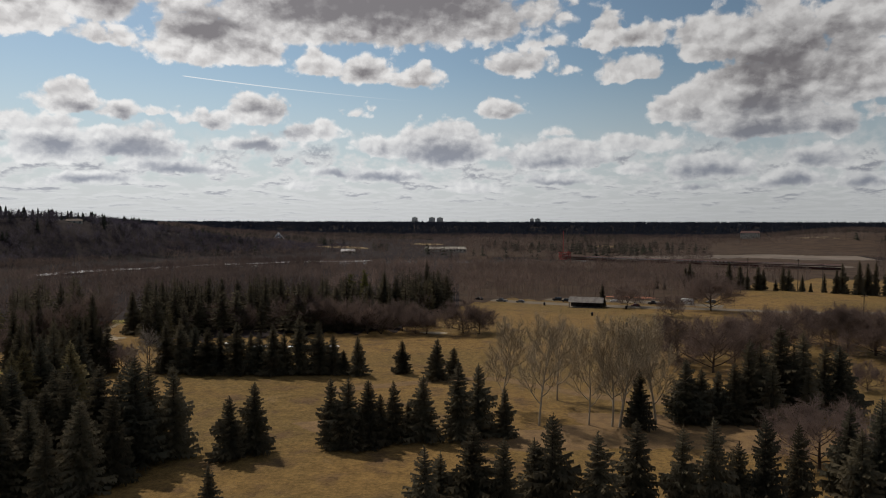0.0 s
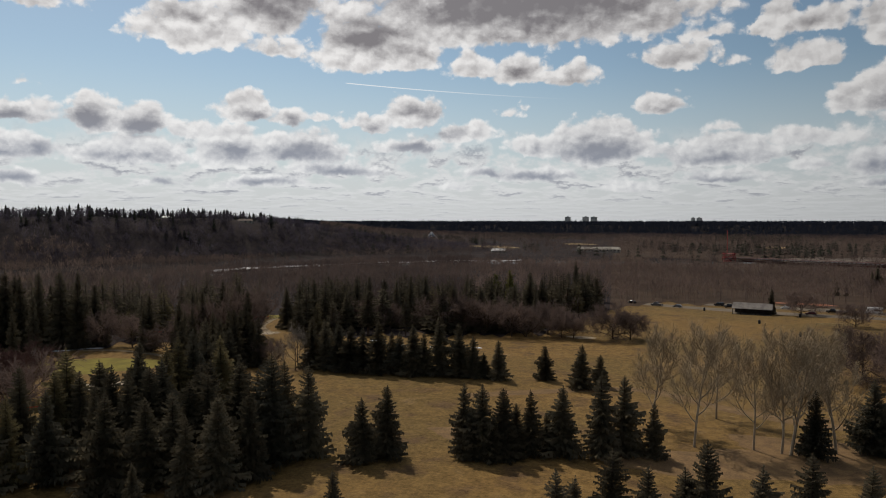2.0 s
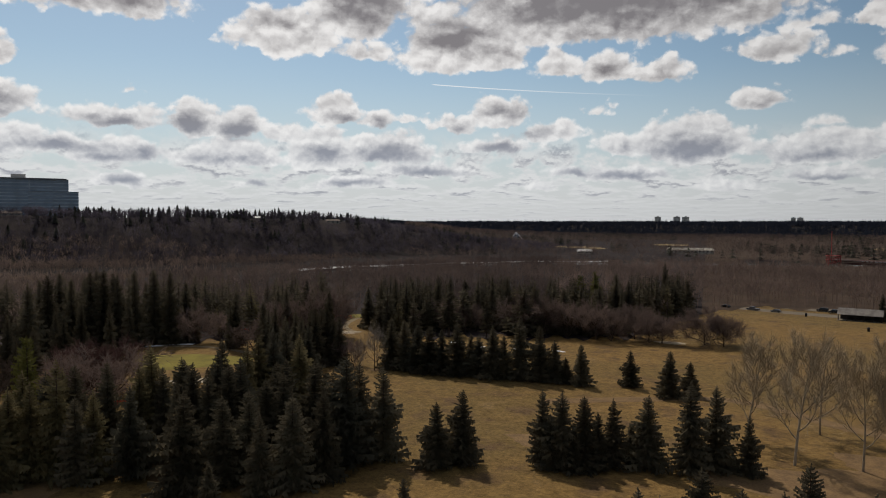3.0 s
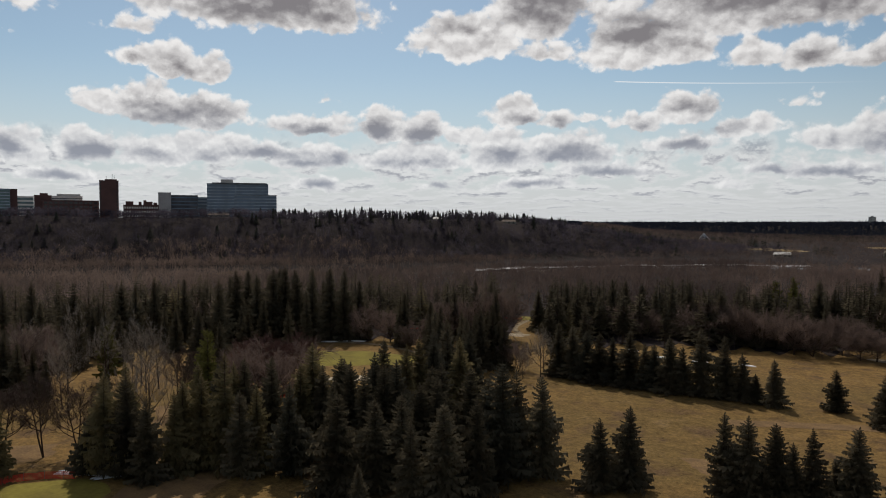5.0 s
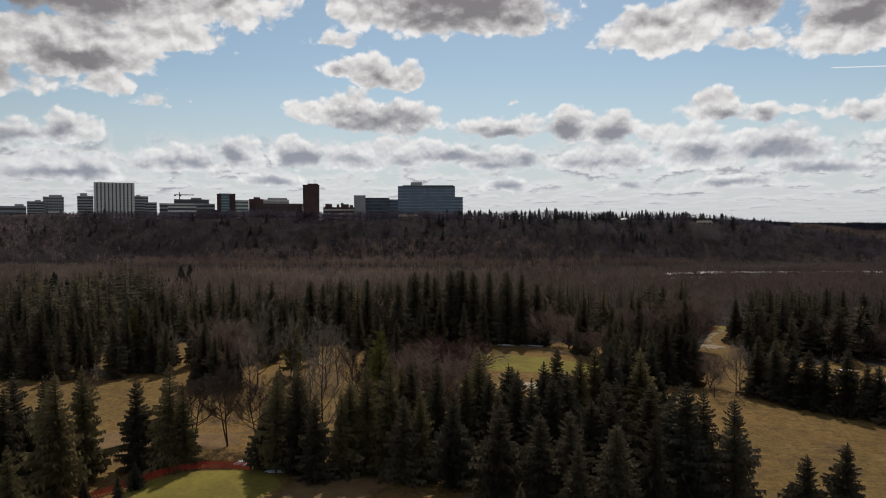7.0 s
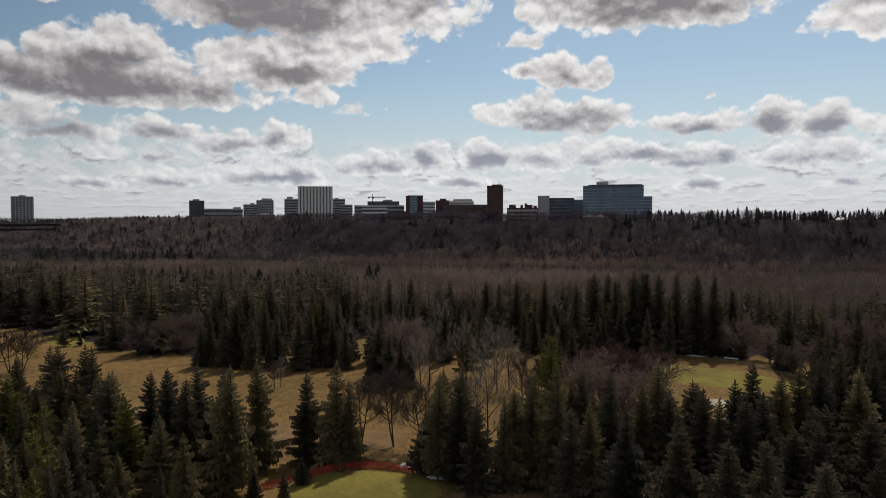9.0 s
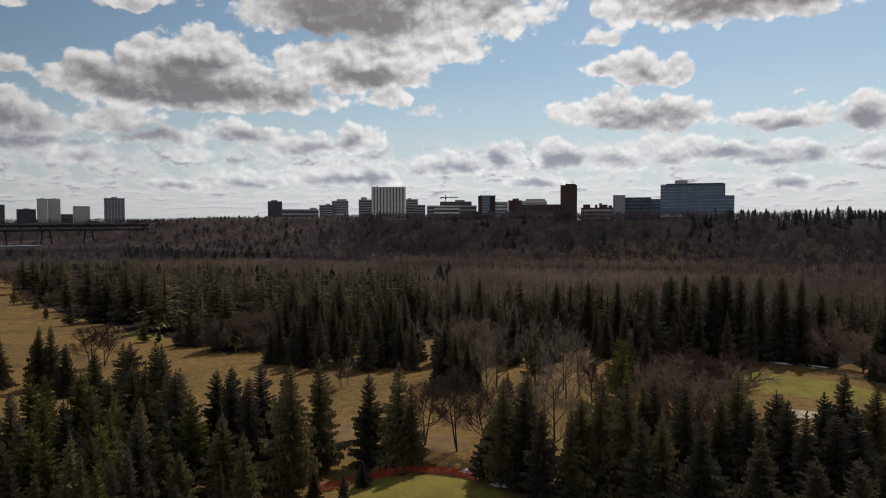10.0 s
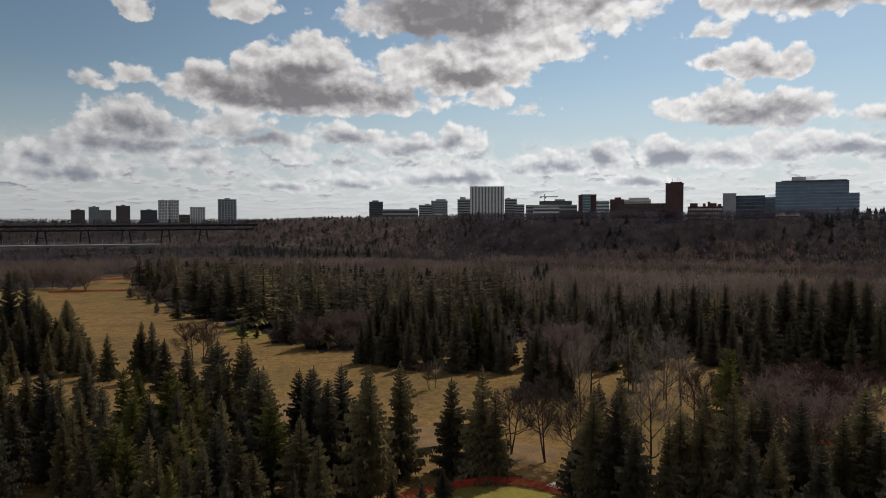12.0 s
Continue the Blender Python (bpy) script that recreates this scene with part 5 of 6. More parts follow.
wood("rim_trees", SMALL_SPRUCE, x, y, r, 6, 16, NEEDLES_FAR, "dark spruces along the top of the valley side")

x, y, r = scatter(16, 60, 101.5, 905, 1560, 11.5)
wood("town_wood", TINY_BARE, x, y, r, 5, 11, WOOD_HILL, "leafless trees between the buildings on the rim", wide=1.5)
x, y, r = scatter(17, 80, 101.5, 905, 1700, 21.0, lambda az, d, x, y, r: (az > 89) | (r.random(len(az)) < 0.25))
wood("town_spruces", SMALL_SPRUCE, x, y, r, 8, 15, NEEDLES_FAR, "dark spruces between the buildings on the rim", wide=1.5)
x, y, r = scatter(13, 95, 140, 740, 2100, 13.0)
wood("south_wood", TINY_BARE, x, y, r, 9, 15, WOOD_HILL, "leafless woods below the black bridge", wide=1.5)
x, y, r = scatter(14, 95, 140, 900, 2300, 30.0)
wood("south_spruces", TINY_SPRUCE, x, y, r, 9, 15, NEEDLES_FAR, "dark spruces scattered below the black bridge", wide=1.5)
# ---- the town on the valley's rim ----
def box_mesh(name, *boxes):
    """Boxes (x0, x1, y0, y1, z0, z1) joined into one mesh."""
    bm = bmesh.new()
    for x0, x1, y0, y1, z0, z1 in boxes:
        m = Matrix.LocRotScale(((x0 + x1) / 2, (y0 + y1) / 2, (z0 + z1) / 2), None, (x1 - x0, y1 - y0, z1 - z0))
        bmesh.ops.create_cube(bm, size=1.0, matrix=m)
    me = bpy.data.meshes.new(name)
    bm.to_mesh(me)
    bm.free()
    return me


def glass_material(name, colour, rough=0.12):
    m = material(name, colour, rough, 0.15, 0.08, tuple(c * 0.75 for c in colour), spec=0.7)
    return m


CONCRETE_WHITE = material("white_precast_concrete", (0.80, 0.755, 0.69), 0.85, 0.12, 0.08, (0.72, 0.68, 0.62))
CONCRETE_GREY = material("grey_concrete", (0.40, 0.39, 0.385), 0.85, 0.15, 0.08, (0.33, 0.325, 0.32))
BRICK = material("dark_red_brick", (0.135, 0.070, 0.062), 0.9, 0.2, 0.1, (0.105, 0.056, 0.050))
BRICK_BROWN = material("brown_brick", (0.185, 0.122, 0.108), 0.9, 0.2, 0.1, (0.15, 0.10, 0.09))
DARK_PANEL = material("dark_metal_panel", (0.085, 0.090, 0.105), 0.5, 0.15, 0.1)
# blue base colour stands in for the reflected sky
GLASS_BLUE = glass_material("sky_tinted_glass", (0.125, 0.180, 0.250), 0.2)
GLASS_DARK = glass_material("dark_window_glass", (0.035, 0.040, 0.045), 0.2)
GLASS_TEAL = glass_material("teal_window_glass", (0.12, 0.20, 0.20), 0.2)
STEEL = material("painted_steel", (0.30, 0.30, 0.31), 0.5, 0.1, 0.5)
STEEL_BLACK = material("black_bridge_steel", (0.018, 0.017, 0.020), 0.7, 0.2, 0.1)
CONCRETE_OLD = material("weathered_bridge_concrete", (0.20, 0.20, 0.21), 0.9, 0.2, 0.05, (0.15, 0.15, 0.16))
STEEL_RUST = material("dark_rusty_steel", (0.085, 0.030, 0.026), 0.8, 0.4, 0.05, (0.05, 0.022, 0.020))
STEEL_RED = material("red_bridge_steel", (0.30, 0.045, 0.040), 0.6, 0.2, 0.1)
SPANDREL = material("grey_spandrel", (0.33, 0.40, 0.47), 0.4, 0.1, 0.1)


def building(name, x, y, w, depth, top, rot, storeys, wall, glass, label, group="", bands=True, piers=0, pier_mat=None, base=None, roof=None,
             pent=None, band_h=0.5, ends=0.3, inset=0.6, pier_w=0.34):
    """A block of storeys: body, window rows, piers, parapet, plant room. Its front looks along its own -y."""
    z0 = (float(land(x, y)) if base is None else base) - 3.0
    ob = new(name)
    tagged(ob, label, "building", group)
    ob.matrix_basis = pose(x, y, z0, 0, 0, rot)
    h = top - z0
    part("wall", box_mesh("wall", (-w / 2, w / 2, -depth / 2, depth / 2, 0, h - 0.5)), wall, ob)
    part("roof", box_mesh("roof", (-w / 2 - 0.25, w / 2 + 0.25, -depth / 2 - 0.25, depth / 2 + 0.25, h - 0.5, h)), roof or wall, ob)
    step = (h - 4.5) / storeys
    if bands:
        me = box_mesh("glazing", (-w / 2 + ends, w / 2 - ends, -depth / 2 - 0.12, depth / 2 + 0.12, 0, step * band_h),
                      (-w / 2 - 0.12, w / 2 + 0.12, -depth / 2 + inset, depth / 2 - inset, 0, step * band_h))
        me.materials.append(glass)
        for k in range(storeys):
            part("glazing", me, None, ob).location = (0, 0, 3.6 + step * k + step * (1 - band_h) * 0.5)
    if piers:
        pw = w / piers * pier_w
        me = box_mesh("pier", (-pw / 2, pw / 2, -depth / 2 - 0.45, depth / 2 + 0.45, 0, h - 0.6))
        me.materials.append(pier_mat or wall)
        for k in range(piers + 1):
            part("pier", me, None, ob).location = (-w / 2 + w * k / piers * (1 - pw / w) + pw / 2 * (1 if k == 0 else 1), 0, 0)
    if pent:
        pw, pd, ph, px = pent
        part("plant_room", box_mesh("plant_room", (px - pw / 2, px + pw / 2, -pd / 2, pd / 2, h, h + ph)), CONCRETE_GREY if wall is not BRICK else BRICK, ob)
    return ob


def town():
    b = building
    # slab tower of student flats
    ob = b("residence_tower", -1011, 147, 46.9, 20, 95.7, 84, 13, CONCRETE_WHITE, GLASS_DARK, "pale concrete residence tower with vertical piers", piers=10, band_h=0.86, pier_w=0.58, pent=(4, 4, 1.0, -16))
    b("office_block", -1172, 127, 20.8, 20, 84.0, 86, 8, CONCRETE_GREY, GLASS_DARK, "small dark office block with a plant room", pent=(9, 8, 4.0, -2))
    b("office_block", -1164, 202, 19.1, 20, 84.7, 82, 8, CONCRETE_GREY, GLASS_DARK, "grey office block stepped beside the tower", pent=(6, 8, 2.0, -4))
    b("office_block", -1142, 212, 16.5, 20, 75.0, 81, 6, CONCRETE_GREY, GLASS_DARK, "low grey office block beside the tower")
    b("teaching_block", -1010, 237, 69.4, 30, 70.2, 79, 4, CONCRETE_GREY, GLASS_DARK, "long low grey teaching block with window rows")
    b("teaching_block", -1044, 250, 45.9, 20, 77.1, 78, 6, DARK_PANEL, GLASS_DARK, "dark teaching block behind the low one", pent=(14, 10, 2.5, 6))
    b("teaching_block", -989, 226, 35.0, 14, 66.0, 79, 3, CONCRETE_WHITE, GLASS_DARK, "pale low teaching block with a flat roof")
    b("teaching_block", -905, 262, 70, 10, 60.0, 76, 3, BRICK_BROWN, GLASS_DARK, "brown brick teaching block among bare trees")
    # red and glass wing
    b("brick_wing", -897, 251, 5.0, 20, 79.0, 76, 9, BRICK, GLASS_DARK, "narrow dark red brick stair wing", bands=False)
    b("glass_wing", -896, 257, 12.0, 20, 79.8, 76, 9, SPANDREL, GLASS_TEAL, "grey and glass stair tower between brick wings", band_h=0.6)
    b("brick_wing", -898, 267, 8.0, 20, 79.8, 75, 9, BRICK, GLASS_DARK, "dark red brick wing beside the glass stair", bands=False)
    b("glass_wing", -896, 278, 17.0, 18, 72.1, 75, 5, CONCRETE_WHITE, GLASS_TEAL, "pale wing with teal window rows", band_h=0.5)
    b("brick_block", -891, 295, 16.8, 25, 73.5, 74, 5, BRICK, GLASS_DARK, "dark red brick block with roof plant", bands=False, pent=(8, 8, 2.6, 1))
    b("brick_block", -884, 318, 31.8, 25, 73.0, 72, 5, CONCRETE_WHITE, GLASS_DARK, "building with a pale metal plant storey", pent=(24, 14, 2.4, 2), band_h=0.25)
    b("brick_block", -862, 315, 56.4, 14, 67.7, 72, 4, BRICK, GLASS_DARK, "long dark red brick block with small windows", piers=11, band_h=0.55)
    tower = b("brick_tower", -811, 337, 19.0, 20, 88.6, 69, 12, BRICK, GLASS_DARK, "tall dark red brick tower with aerials", bands=False, pent=(12, 10, 1.6, 2))
    for k, (px, ph) in enumerate(((-2.5, 4.0), (3.5, 6.0), (5.5, 4.5))):
        part("aerial", box_mesh("aerial", (px - 0.18, px + 0.18, -0.18, 0.18, 43, 45.6 + ph)), STEEL, tower)
    me = box_mesh("glazing", (-0.5, 0.5, -0.12, 0.12, 0, 1.7))
    me.materials.append(GLASS_DARK)
    for k in range(11):
        for px in (-8.4, 8.0):
            part("window", me, None, tower).location = (px, -10.1, 6 + 3.5 * k)
    ob = b("brick_hall", -808, 371, 36.6, 20, 62.6, 67, 3, BRICK, CONCRETE_WHITE, "old dark red brick hall with pale arched windows", piers=14, band_h=0.5, ends=1.0)
    for px, pw, ph in ((-12, 8, 3.8), (-1, 3, 3.4), (4, 3, 5.2), (8.5, 7, 3.6), (15, 4, 2.6)):
        part("dormer", box_mesh("dormer", (px - pw / 2, px + pw / 2, -4, 4, 18.5, 18.5 + ph)), BRICK, ob)
    b("clinic_wing", -826, 407, 14.1, 22, 78.1, 65, 8, CONCRETE_GREY, GLASS_DARK, "pale grey clinic stair tower", bands=False)
    b("clinic_block", -825, 431, 30.0, 30, 75.4, 64, 6, DARK_PANEL, GLASS_BLUE, "dark panelled clinic block with a glazed lower front", band_h=0.25)
    b("clinic_link", -827, 456, 14.8, 16, 74.0, 63, 6, SPANDREL, GLASS_BLUE, "small glazed link with a sloping roof")
    glass = b("glass_clinic", -804, 491, 71.8, 40, 90.4, 60, 11, SPANDREL, GLASS_BLUE, "large blue-grey glass clinic with floor bands", band_h=0.68, ends=0.0, inset=0.0, pent=(14.3, 14, 5.6, -13))
    part("roof_overhang", box_mesh("roof_overhang", (-30, 34, -23, 20, 45.6, 46.4)), CONCRETE_GREY, glass)
    part("fin", box_mesh("fin", (-3.2, -2.0, -20.9, -19.5, 0, 44)), SPANDREL, glass)
    b("glass_clinic_wing", -783, 503, 50, 20, 76.5, 59, 7, SPANDREL, GLASS_BLUE, "lower glass wing of the clinic with a dark roof edge", band_h=0.68, ends=0.0, inset=0.0, roof=DARK_PANEL)
    b("black_tower", -1327, -22, 24.8, 25, 85.5, 93, 9, DARK_PANEL, GLASS_DARK, "dark square office tower", pent=(11, 10, 2.6, -1))
    b("long_hall", -1275, 23, 61.8, 20, 70.5, 91, 3, CONCRETE_GREY, GLASS_DARK, "long low grey hall", pent=(12, 8, 3.0, 22))
    b("flat_block", -1305, 68, 24.0, 20, 79.0, 89, 7, CONCRETE_GREY, GLASS_DARK, "grey block of flats with a plant room", pent=(8, 8, 2.2, 3))
    b("flat_block", -1314, 93, 29.3, 20, 87.0, 88, 8, CONCRETE_GREY, GLASS_DARK, "grey block of flats with a dark roof", pent=(18, 10, 3.0, 3), piers=8)
    b("white_hall", -1241, 92, 20.1, 14, 62.3, 87, 2, CONCRETE_WHITE, GLASS_DARK, "low white hall among bare trees")
    # flats beyond the bridge
    for x, y, w, top, rot, n, wall, lab, pent in (
            (-1759, -750, 29.8, 80.5, 114, 6, BRICK_BROWN, "brown block of flats beyond the bridge", 2.5),
            (-1772, -718, 23.1, 88.0, 113, 9, CONCRETE_GREY, "grey tower of flats with balconies", 2.0),
            (-1791, -700, 25.9, 80.8, 113, 7, CONCRETE_GREY, "stepped grey block of flats", 0),
            (-1779, -652, 31.0, 91.0, 111, 9, BRICK_BROWN, "reddish brown tower of flats", 2.5),
            (-1818, -605, 38.6, 81.5, 110, 6, DARK_PANEL, "dark block of flats with roof plant", 2.2),
            (-1733, -542, 21.0, 103.0, 109, 15, CONCRETE_WHITE, "tall white tower of flats, one of a pair", 1.2),
            (-1750, -523, 24.5, 103.6, 108, 15, CONCRETE_WHITE, "tall white tower of flats, one of a pair", 1.2),
            (-1756, -468, 34.4, 87.6, 106, 8, CONCRETE_WHITE, "cream block of flats with dark window rows", 0),
            (-1756, -398, 42.6, 106.0, 104, 14, CONCRETE_GREY, "broad grey tower of flats with a lift house", 3.0),
            (-1795, -512, 28.5, 70.0, 107, 3, BRICK_BROWN, "low brown block between the towers", 0)):
        b("apartment_tower", x, y, w, 18, top, rot, n, wall, GLASS_DARK, lab, "flats beyond the bridge", piers=6, band_h=0.5, pent=(w * 0.3, 8, pent, 0) if pent else None)
    # towers on the far rim
    for x, y, w, top, rot in ((-938, 4206, 34, 76, 13), (-836, 4227, 37, 76, 11), (-789, 4236, 37, 75, 11), (-246, 4402, 24, 70, 3), (-212, 4404, 31, 70, 3)):
        b("far_tower", x, y, w, 18, top, rot, 8, CONCRETE_WHITE, GLASS_DARK, "far pale tower of flats on the horizon", "towers on the horizon", pent=(w * 0.3, 8, 4, 0))


town()


def tower_crane(x, y, z, rot):
    ob = tagged(new("tower_crane"), "thin steel tower crane over the roofs", "crane")
    ob.matrix_basis = pose(x, y, z, 0, 0, rot)
    part("mast", box_mesh("mast", (-0.6, 0.6, -0.6, 0.6, 0, 38)), STEEL, ob)
    part("jib", box_mesh("jib", (-7, 20, -0.5, 0.5, 33.0, 34.2)), STEEL, ob)
    part("counterweight", box_mesh("counterweight", (-7.4, -4.5, -0.7, 0.7, 31.6, 33.2)), CONCRETE_GREY, ob)
    part("cab", box_mesh("cab", (0.6, 2.4, -0.8, 0.8, 31.2, 33.0)), STEEL, ob)


tower_crane(-1096, 244, 52, 79)

HOUSE_ROOF = material("pale_metal_roof", (0.62, 0.62, 0.62), 0.5, 0.1, 0.2)
HOUSE_ROOF_BROWN = material("brown_shingle_roof", (0.13, 0.10, 0.085), 0.9, 0.25, 0.4)
HOUSE_WALL = material("cream_stucco", (0.38, 0.35, 0.30), 0.9, 0.15, 0.3)


def house(x, y, w, d, z, rot, h, roof_mat, label):
    ob = tagged(new("house"), label, "house", "houses on the rim")
    ob.matrix_basis = pose(x, y, z, 0, 0, rot)
    part("wall", box_mesh("wall", (-w / 2, w / 2, -d / 2, d / 2, -4, h)), HOUSE_WALL, ob)
    bm = bmesh.new()
    e = 0.6
    pts = [bm.verts.new(p) for p in ((-w / 2 - e, -d / 2 - e, h), (w / 2 + e, -d / 2 - e, h), (w / 2 + e, d / 2 + e, h), (-w / 2 - e, d / 2 + e, h), (-w / 2 + 1.5, 0, h + d * 0.24), (w / 2 - 1.5, 0, h + d * 0.24))]
    for f in ((0, 1, 5, 4), (1, 2, 5), (2, 3, 4, 5), (3, 0, 4), (3, 2, 1, 0)):
        bm.faces.new([pts[i] for i in f])
    part("roof", bm, roof_mat, ob)
    me = box_mesh("window", (-1.0, 1.0, -0.1, 0.1, 0, 1.5))
    me.materials.append(GLASS_DARK)
    for k in range(max(2, int(w / 5))):
        part("window", me, None, ob).location = (-w / 2 + w * (k + 0.5) / max(2, int(w / 5)), -d / 2 - 0.05, h - 2.3)


house(-630, 669, 11, 9, 43, 44, 4.6, HOUSE_ROOF, "house with a bright metal roof on the rim")
house(-559, 725, 18, 10, 38.5, 38, 5.4, HOUSE_ROOF_BROWN, "long cream house with a flat roof on the rim")
house(-680, 563, 21, 10, 39.0, 51, 3.4, HOUSE_ROOF_BROWN, "low house half hidden by trees")
house(-607, 724, 10.7, 9, 39.5, 40, 4.0, HOUSE_ROOF_BROWN, "small house between dark spruces")
house(-767, 444, 24, 12, 48.0, 62, 3.4, HOUSE_ROOF_BROWN, "long low house with a brown hipped roof below the clinic")
house(-560, 1370, 26, 12, 0.5, 22, 5.0, HOUSE_ROOF, "low pale shed in the far woods")
house(339, 1471, 35, 18, 17, -13, 7.0, material("red_brown_roof", (0.09, 0.045, 0.040), 0.8), "large house with a red-brown roof on the far slope")
house(-300, 930, 20, 12, 0.0, 18, 4.0, HOUSE_ROOF, "pale low building in the woods")
house(-180, 1010, 60, 14, 0.0, 10, 5.0, HOUSE_WALL, "long cream hall in the woods")


def along(a, b, u):
    return tuple(p + (q - p) * u for p, q in zip(a, b))


def bar(a, b, w, h=None):
    """A straight bar between two points, w wide, h tall."""
    a, b = Vector(a), Vector(b)
    bm = bmesh.new()
    d = b - a
    m = Matrix.Translation((a + b) / 2) @ d.to_track_quat("Y", "Z").to_matrix().to_4x4() @ Matrix.Diagonal((w, d.length, h or w, 1))
    bmesh.ops.create_cube(bm, size=1.0, matrix=m)
    return bm


def glass_pyramid(x, y, z, w, h):
    ob = tagged(new("pyramid"), "small white pyramid rising over the far woods", "pyramid")
    ob.matrix_basis = pose(x, y, z, 0, 0, 25)
    bm = bmesh.new()
    bmesh.ops.create_cone(bm, segments=4, radius1=w * 0.7, radius2=0.3, depth=h, matrix=pose(0, 0, h / 2, 0, 0, 45))
    part("glazing", bm, GLASS_BLUE, ob, "grey glass faces")
    for k in range(4):
        q = math.pi / 2 * k + math.pi / 2
        part("ridge", bar((math.cos(q) * w * 0.71, math.sin(q) * w * 0.71, 0), (0, 0, h + 0.4), 1.5), HOUSE_ROOF, ob, "white ridge beam")


glass_pyramid(-596, 1385, 8, 17, 14)


# ---- bridges ----
def high_bridge():
    """Black two-deck truss bridge far across the river."""
    a, b = (-1150, -820, 0), (-1390, -250, 0)
    ob = tagged(new("truss_bridge"), "long black steel truss bridge on tall piers", "bridge")
    za, zb = 31.0, 36.0
    A, B = (a[0], a[1], za), (b[0], b[1], zb)
    up = Vector((0, 0, 7.5))
    part("upper_deck", bar(Vector(A) + up, Vector(B) + up, 12, 3.4), STEEL_BLACK, ob)
    part("lower_deck", bar(A, B, 9, 2.6), STEEL_BLACK, ob)
    across = Vector((B[1] - A[1], A[0] - B[0], 0)).normalized() * 5.8
    for s in (-1, 1):
        part("railing", bar(Vector(A) + up + across * s + Vector((0, 0, 2.0)), Vector(B) + up + across * s + Vector((0, 0, 2.0)), 0.3), STEEL_BLACK, ob)
    n = 34
    for k in range(n):
        p, q = Vector(along(A, B, k / n)), Vector(along(A, B, (k + 1) / n))
        part("truss_bar", bar(p, q + up if k % 2 else q + up, 0.9), STEEL_BLACK, ob)
        part("truss_post", bar(p, p + up, 0.9), STEEL_BLACK, ob)
    for k in range(1, 9):
        p = Vector(along(A, B, k / 9.5))
        g = float(land(p.x, p.y)) - 4
        d = (Vector(B) - Vector(A)).normalized() * 5
        part("pier", bar(p - d, (p.x - d.x * 2, p.y - d.y * 2, g), 2.2), STEEL_BLACK, ob)
        part("pier", bar(p + d, (p.x + d.x * 2, p.y + d.y * 2, g), 2.2), STEEL_BLACK, ob)
        for f in (0.35, 0.7):
            z = p.z + (g - p.z) * f
            part("pier_brace", bar((p.x - d.x * (1 + f), p.y - d.y * (1 + f), z), (p.x + d.x * (1 + f), p.y + d.y * (1 + f), z), 0.9), STEEL_BLACK, ob)


high_bridge()


def low_bridge():
    a, b = (-900, -640, 13), (-1090, -330, 13)
    ob = tagged(new("road_bridge"), "low pale concrete road bridge over the river", "bridge")
    part("deck", bar(a, b, 14, 2.2), CONCRETE_OLD, ob)
    part("parapet", bar((a[0], a[1], 14.8), (b[0], b[1], 14.8), 14.6, 0.9), CONCRETE_GREY, ob)
    for k in range(1, 5):
        p = along(a, b, k / 5)
        part("pier", bar(p, (p[0], p[1], -6), 3.0), CONCRETE_OLD, ob)
    for k in range(12):
        p = along(a, b, (k + 0.5) / 12)
        part("lamp_post", bar(p, (p[0], p[1], 24), 0.35), STEEL, ob)


low_bridge()


def red_bridge():
    """Bridge under repair, with a red lattice tower at one end."""
    A, B = Vector((*polar(0.8, 812), 2.6)), Vector((*polar(-19.0, 730), 2.0))
    ob = tagged(new("red_bridge"), "dark red steel girder bridge under repair", "bridge")
    part("girder", bar(A, B, 8, 1.6), STEEL_RUST, ob)
    part("deck", bar(A + Vector((0, 0, 2.0)), B + Vector((0, 0, 2.0)), 11, 0.6), STEEL_RUST, ob)
    part("rail", bar(A + Vector((0, 0, 3.4)), B + Vector((0, 0, 3.4)), 11.4, 0.2), STEEL_RUST, ob)
    n = 40
    me = box_mesh("barrier", (-1.0, 1.0, -0.3, 0.3, 0, 0.7))
    me.materials.append(CONCRETE_GREY)
    d = (B - A).normalized()
    rot = math.degrees(math.atan2(d.y, d.x))
    for k in range(n):
        p = A + (B - A) * (0.12 + 0.55 * k / n)
        s = part("barrier", me, None, ob)
        s.matrix_basis = pose(p.x + d.y * 5.3, p.y - d.x * 5.3, p.z + 2.3, 0, 0, rot)
    for k in range(1, 6):
        p = A + (B - A) * k / 6
        part("pier", bar(p, (p.x, p.y, -7), 2.6), CONCRETE_GREY, ob)
    tw = tagged(new("lattice_tower"), "red steel lattice tower on the building site", "tower")
    tw.matrix_basis = pose(A.x + 3, A.y - 12, 0, 0, 0, 20)
    for sx in (-6, 6):
        for sy in (-3, 3):
            part("leg", bar((sx, sy, 0), (sx * 0.8, sy * 0.8, 11), 0.8), STEEL_RED, tw)
    for k in range(3):
        z = 2 + 4 * k
        for sy in (-3, 3):
            part("brace", bar((-6, sy, z), (6, sy, z + (3 if k < 2 else 0)), 0.6), STEEL_RED, tw)
        part("platform", bar((-6.5, 0, z), (6.5, 0, z), 6, 0.5), STEEL_RED, tw)
    part("mast", bar((-2, 0, 0), (-2, 0, 34), 0.5), STEEL_RED, tw)


red_bridge()

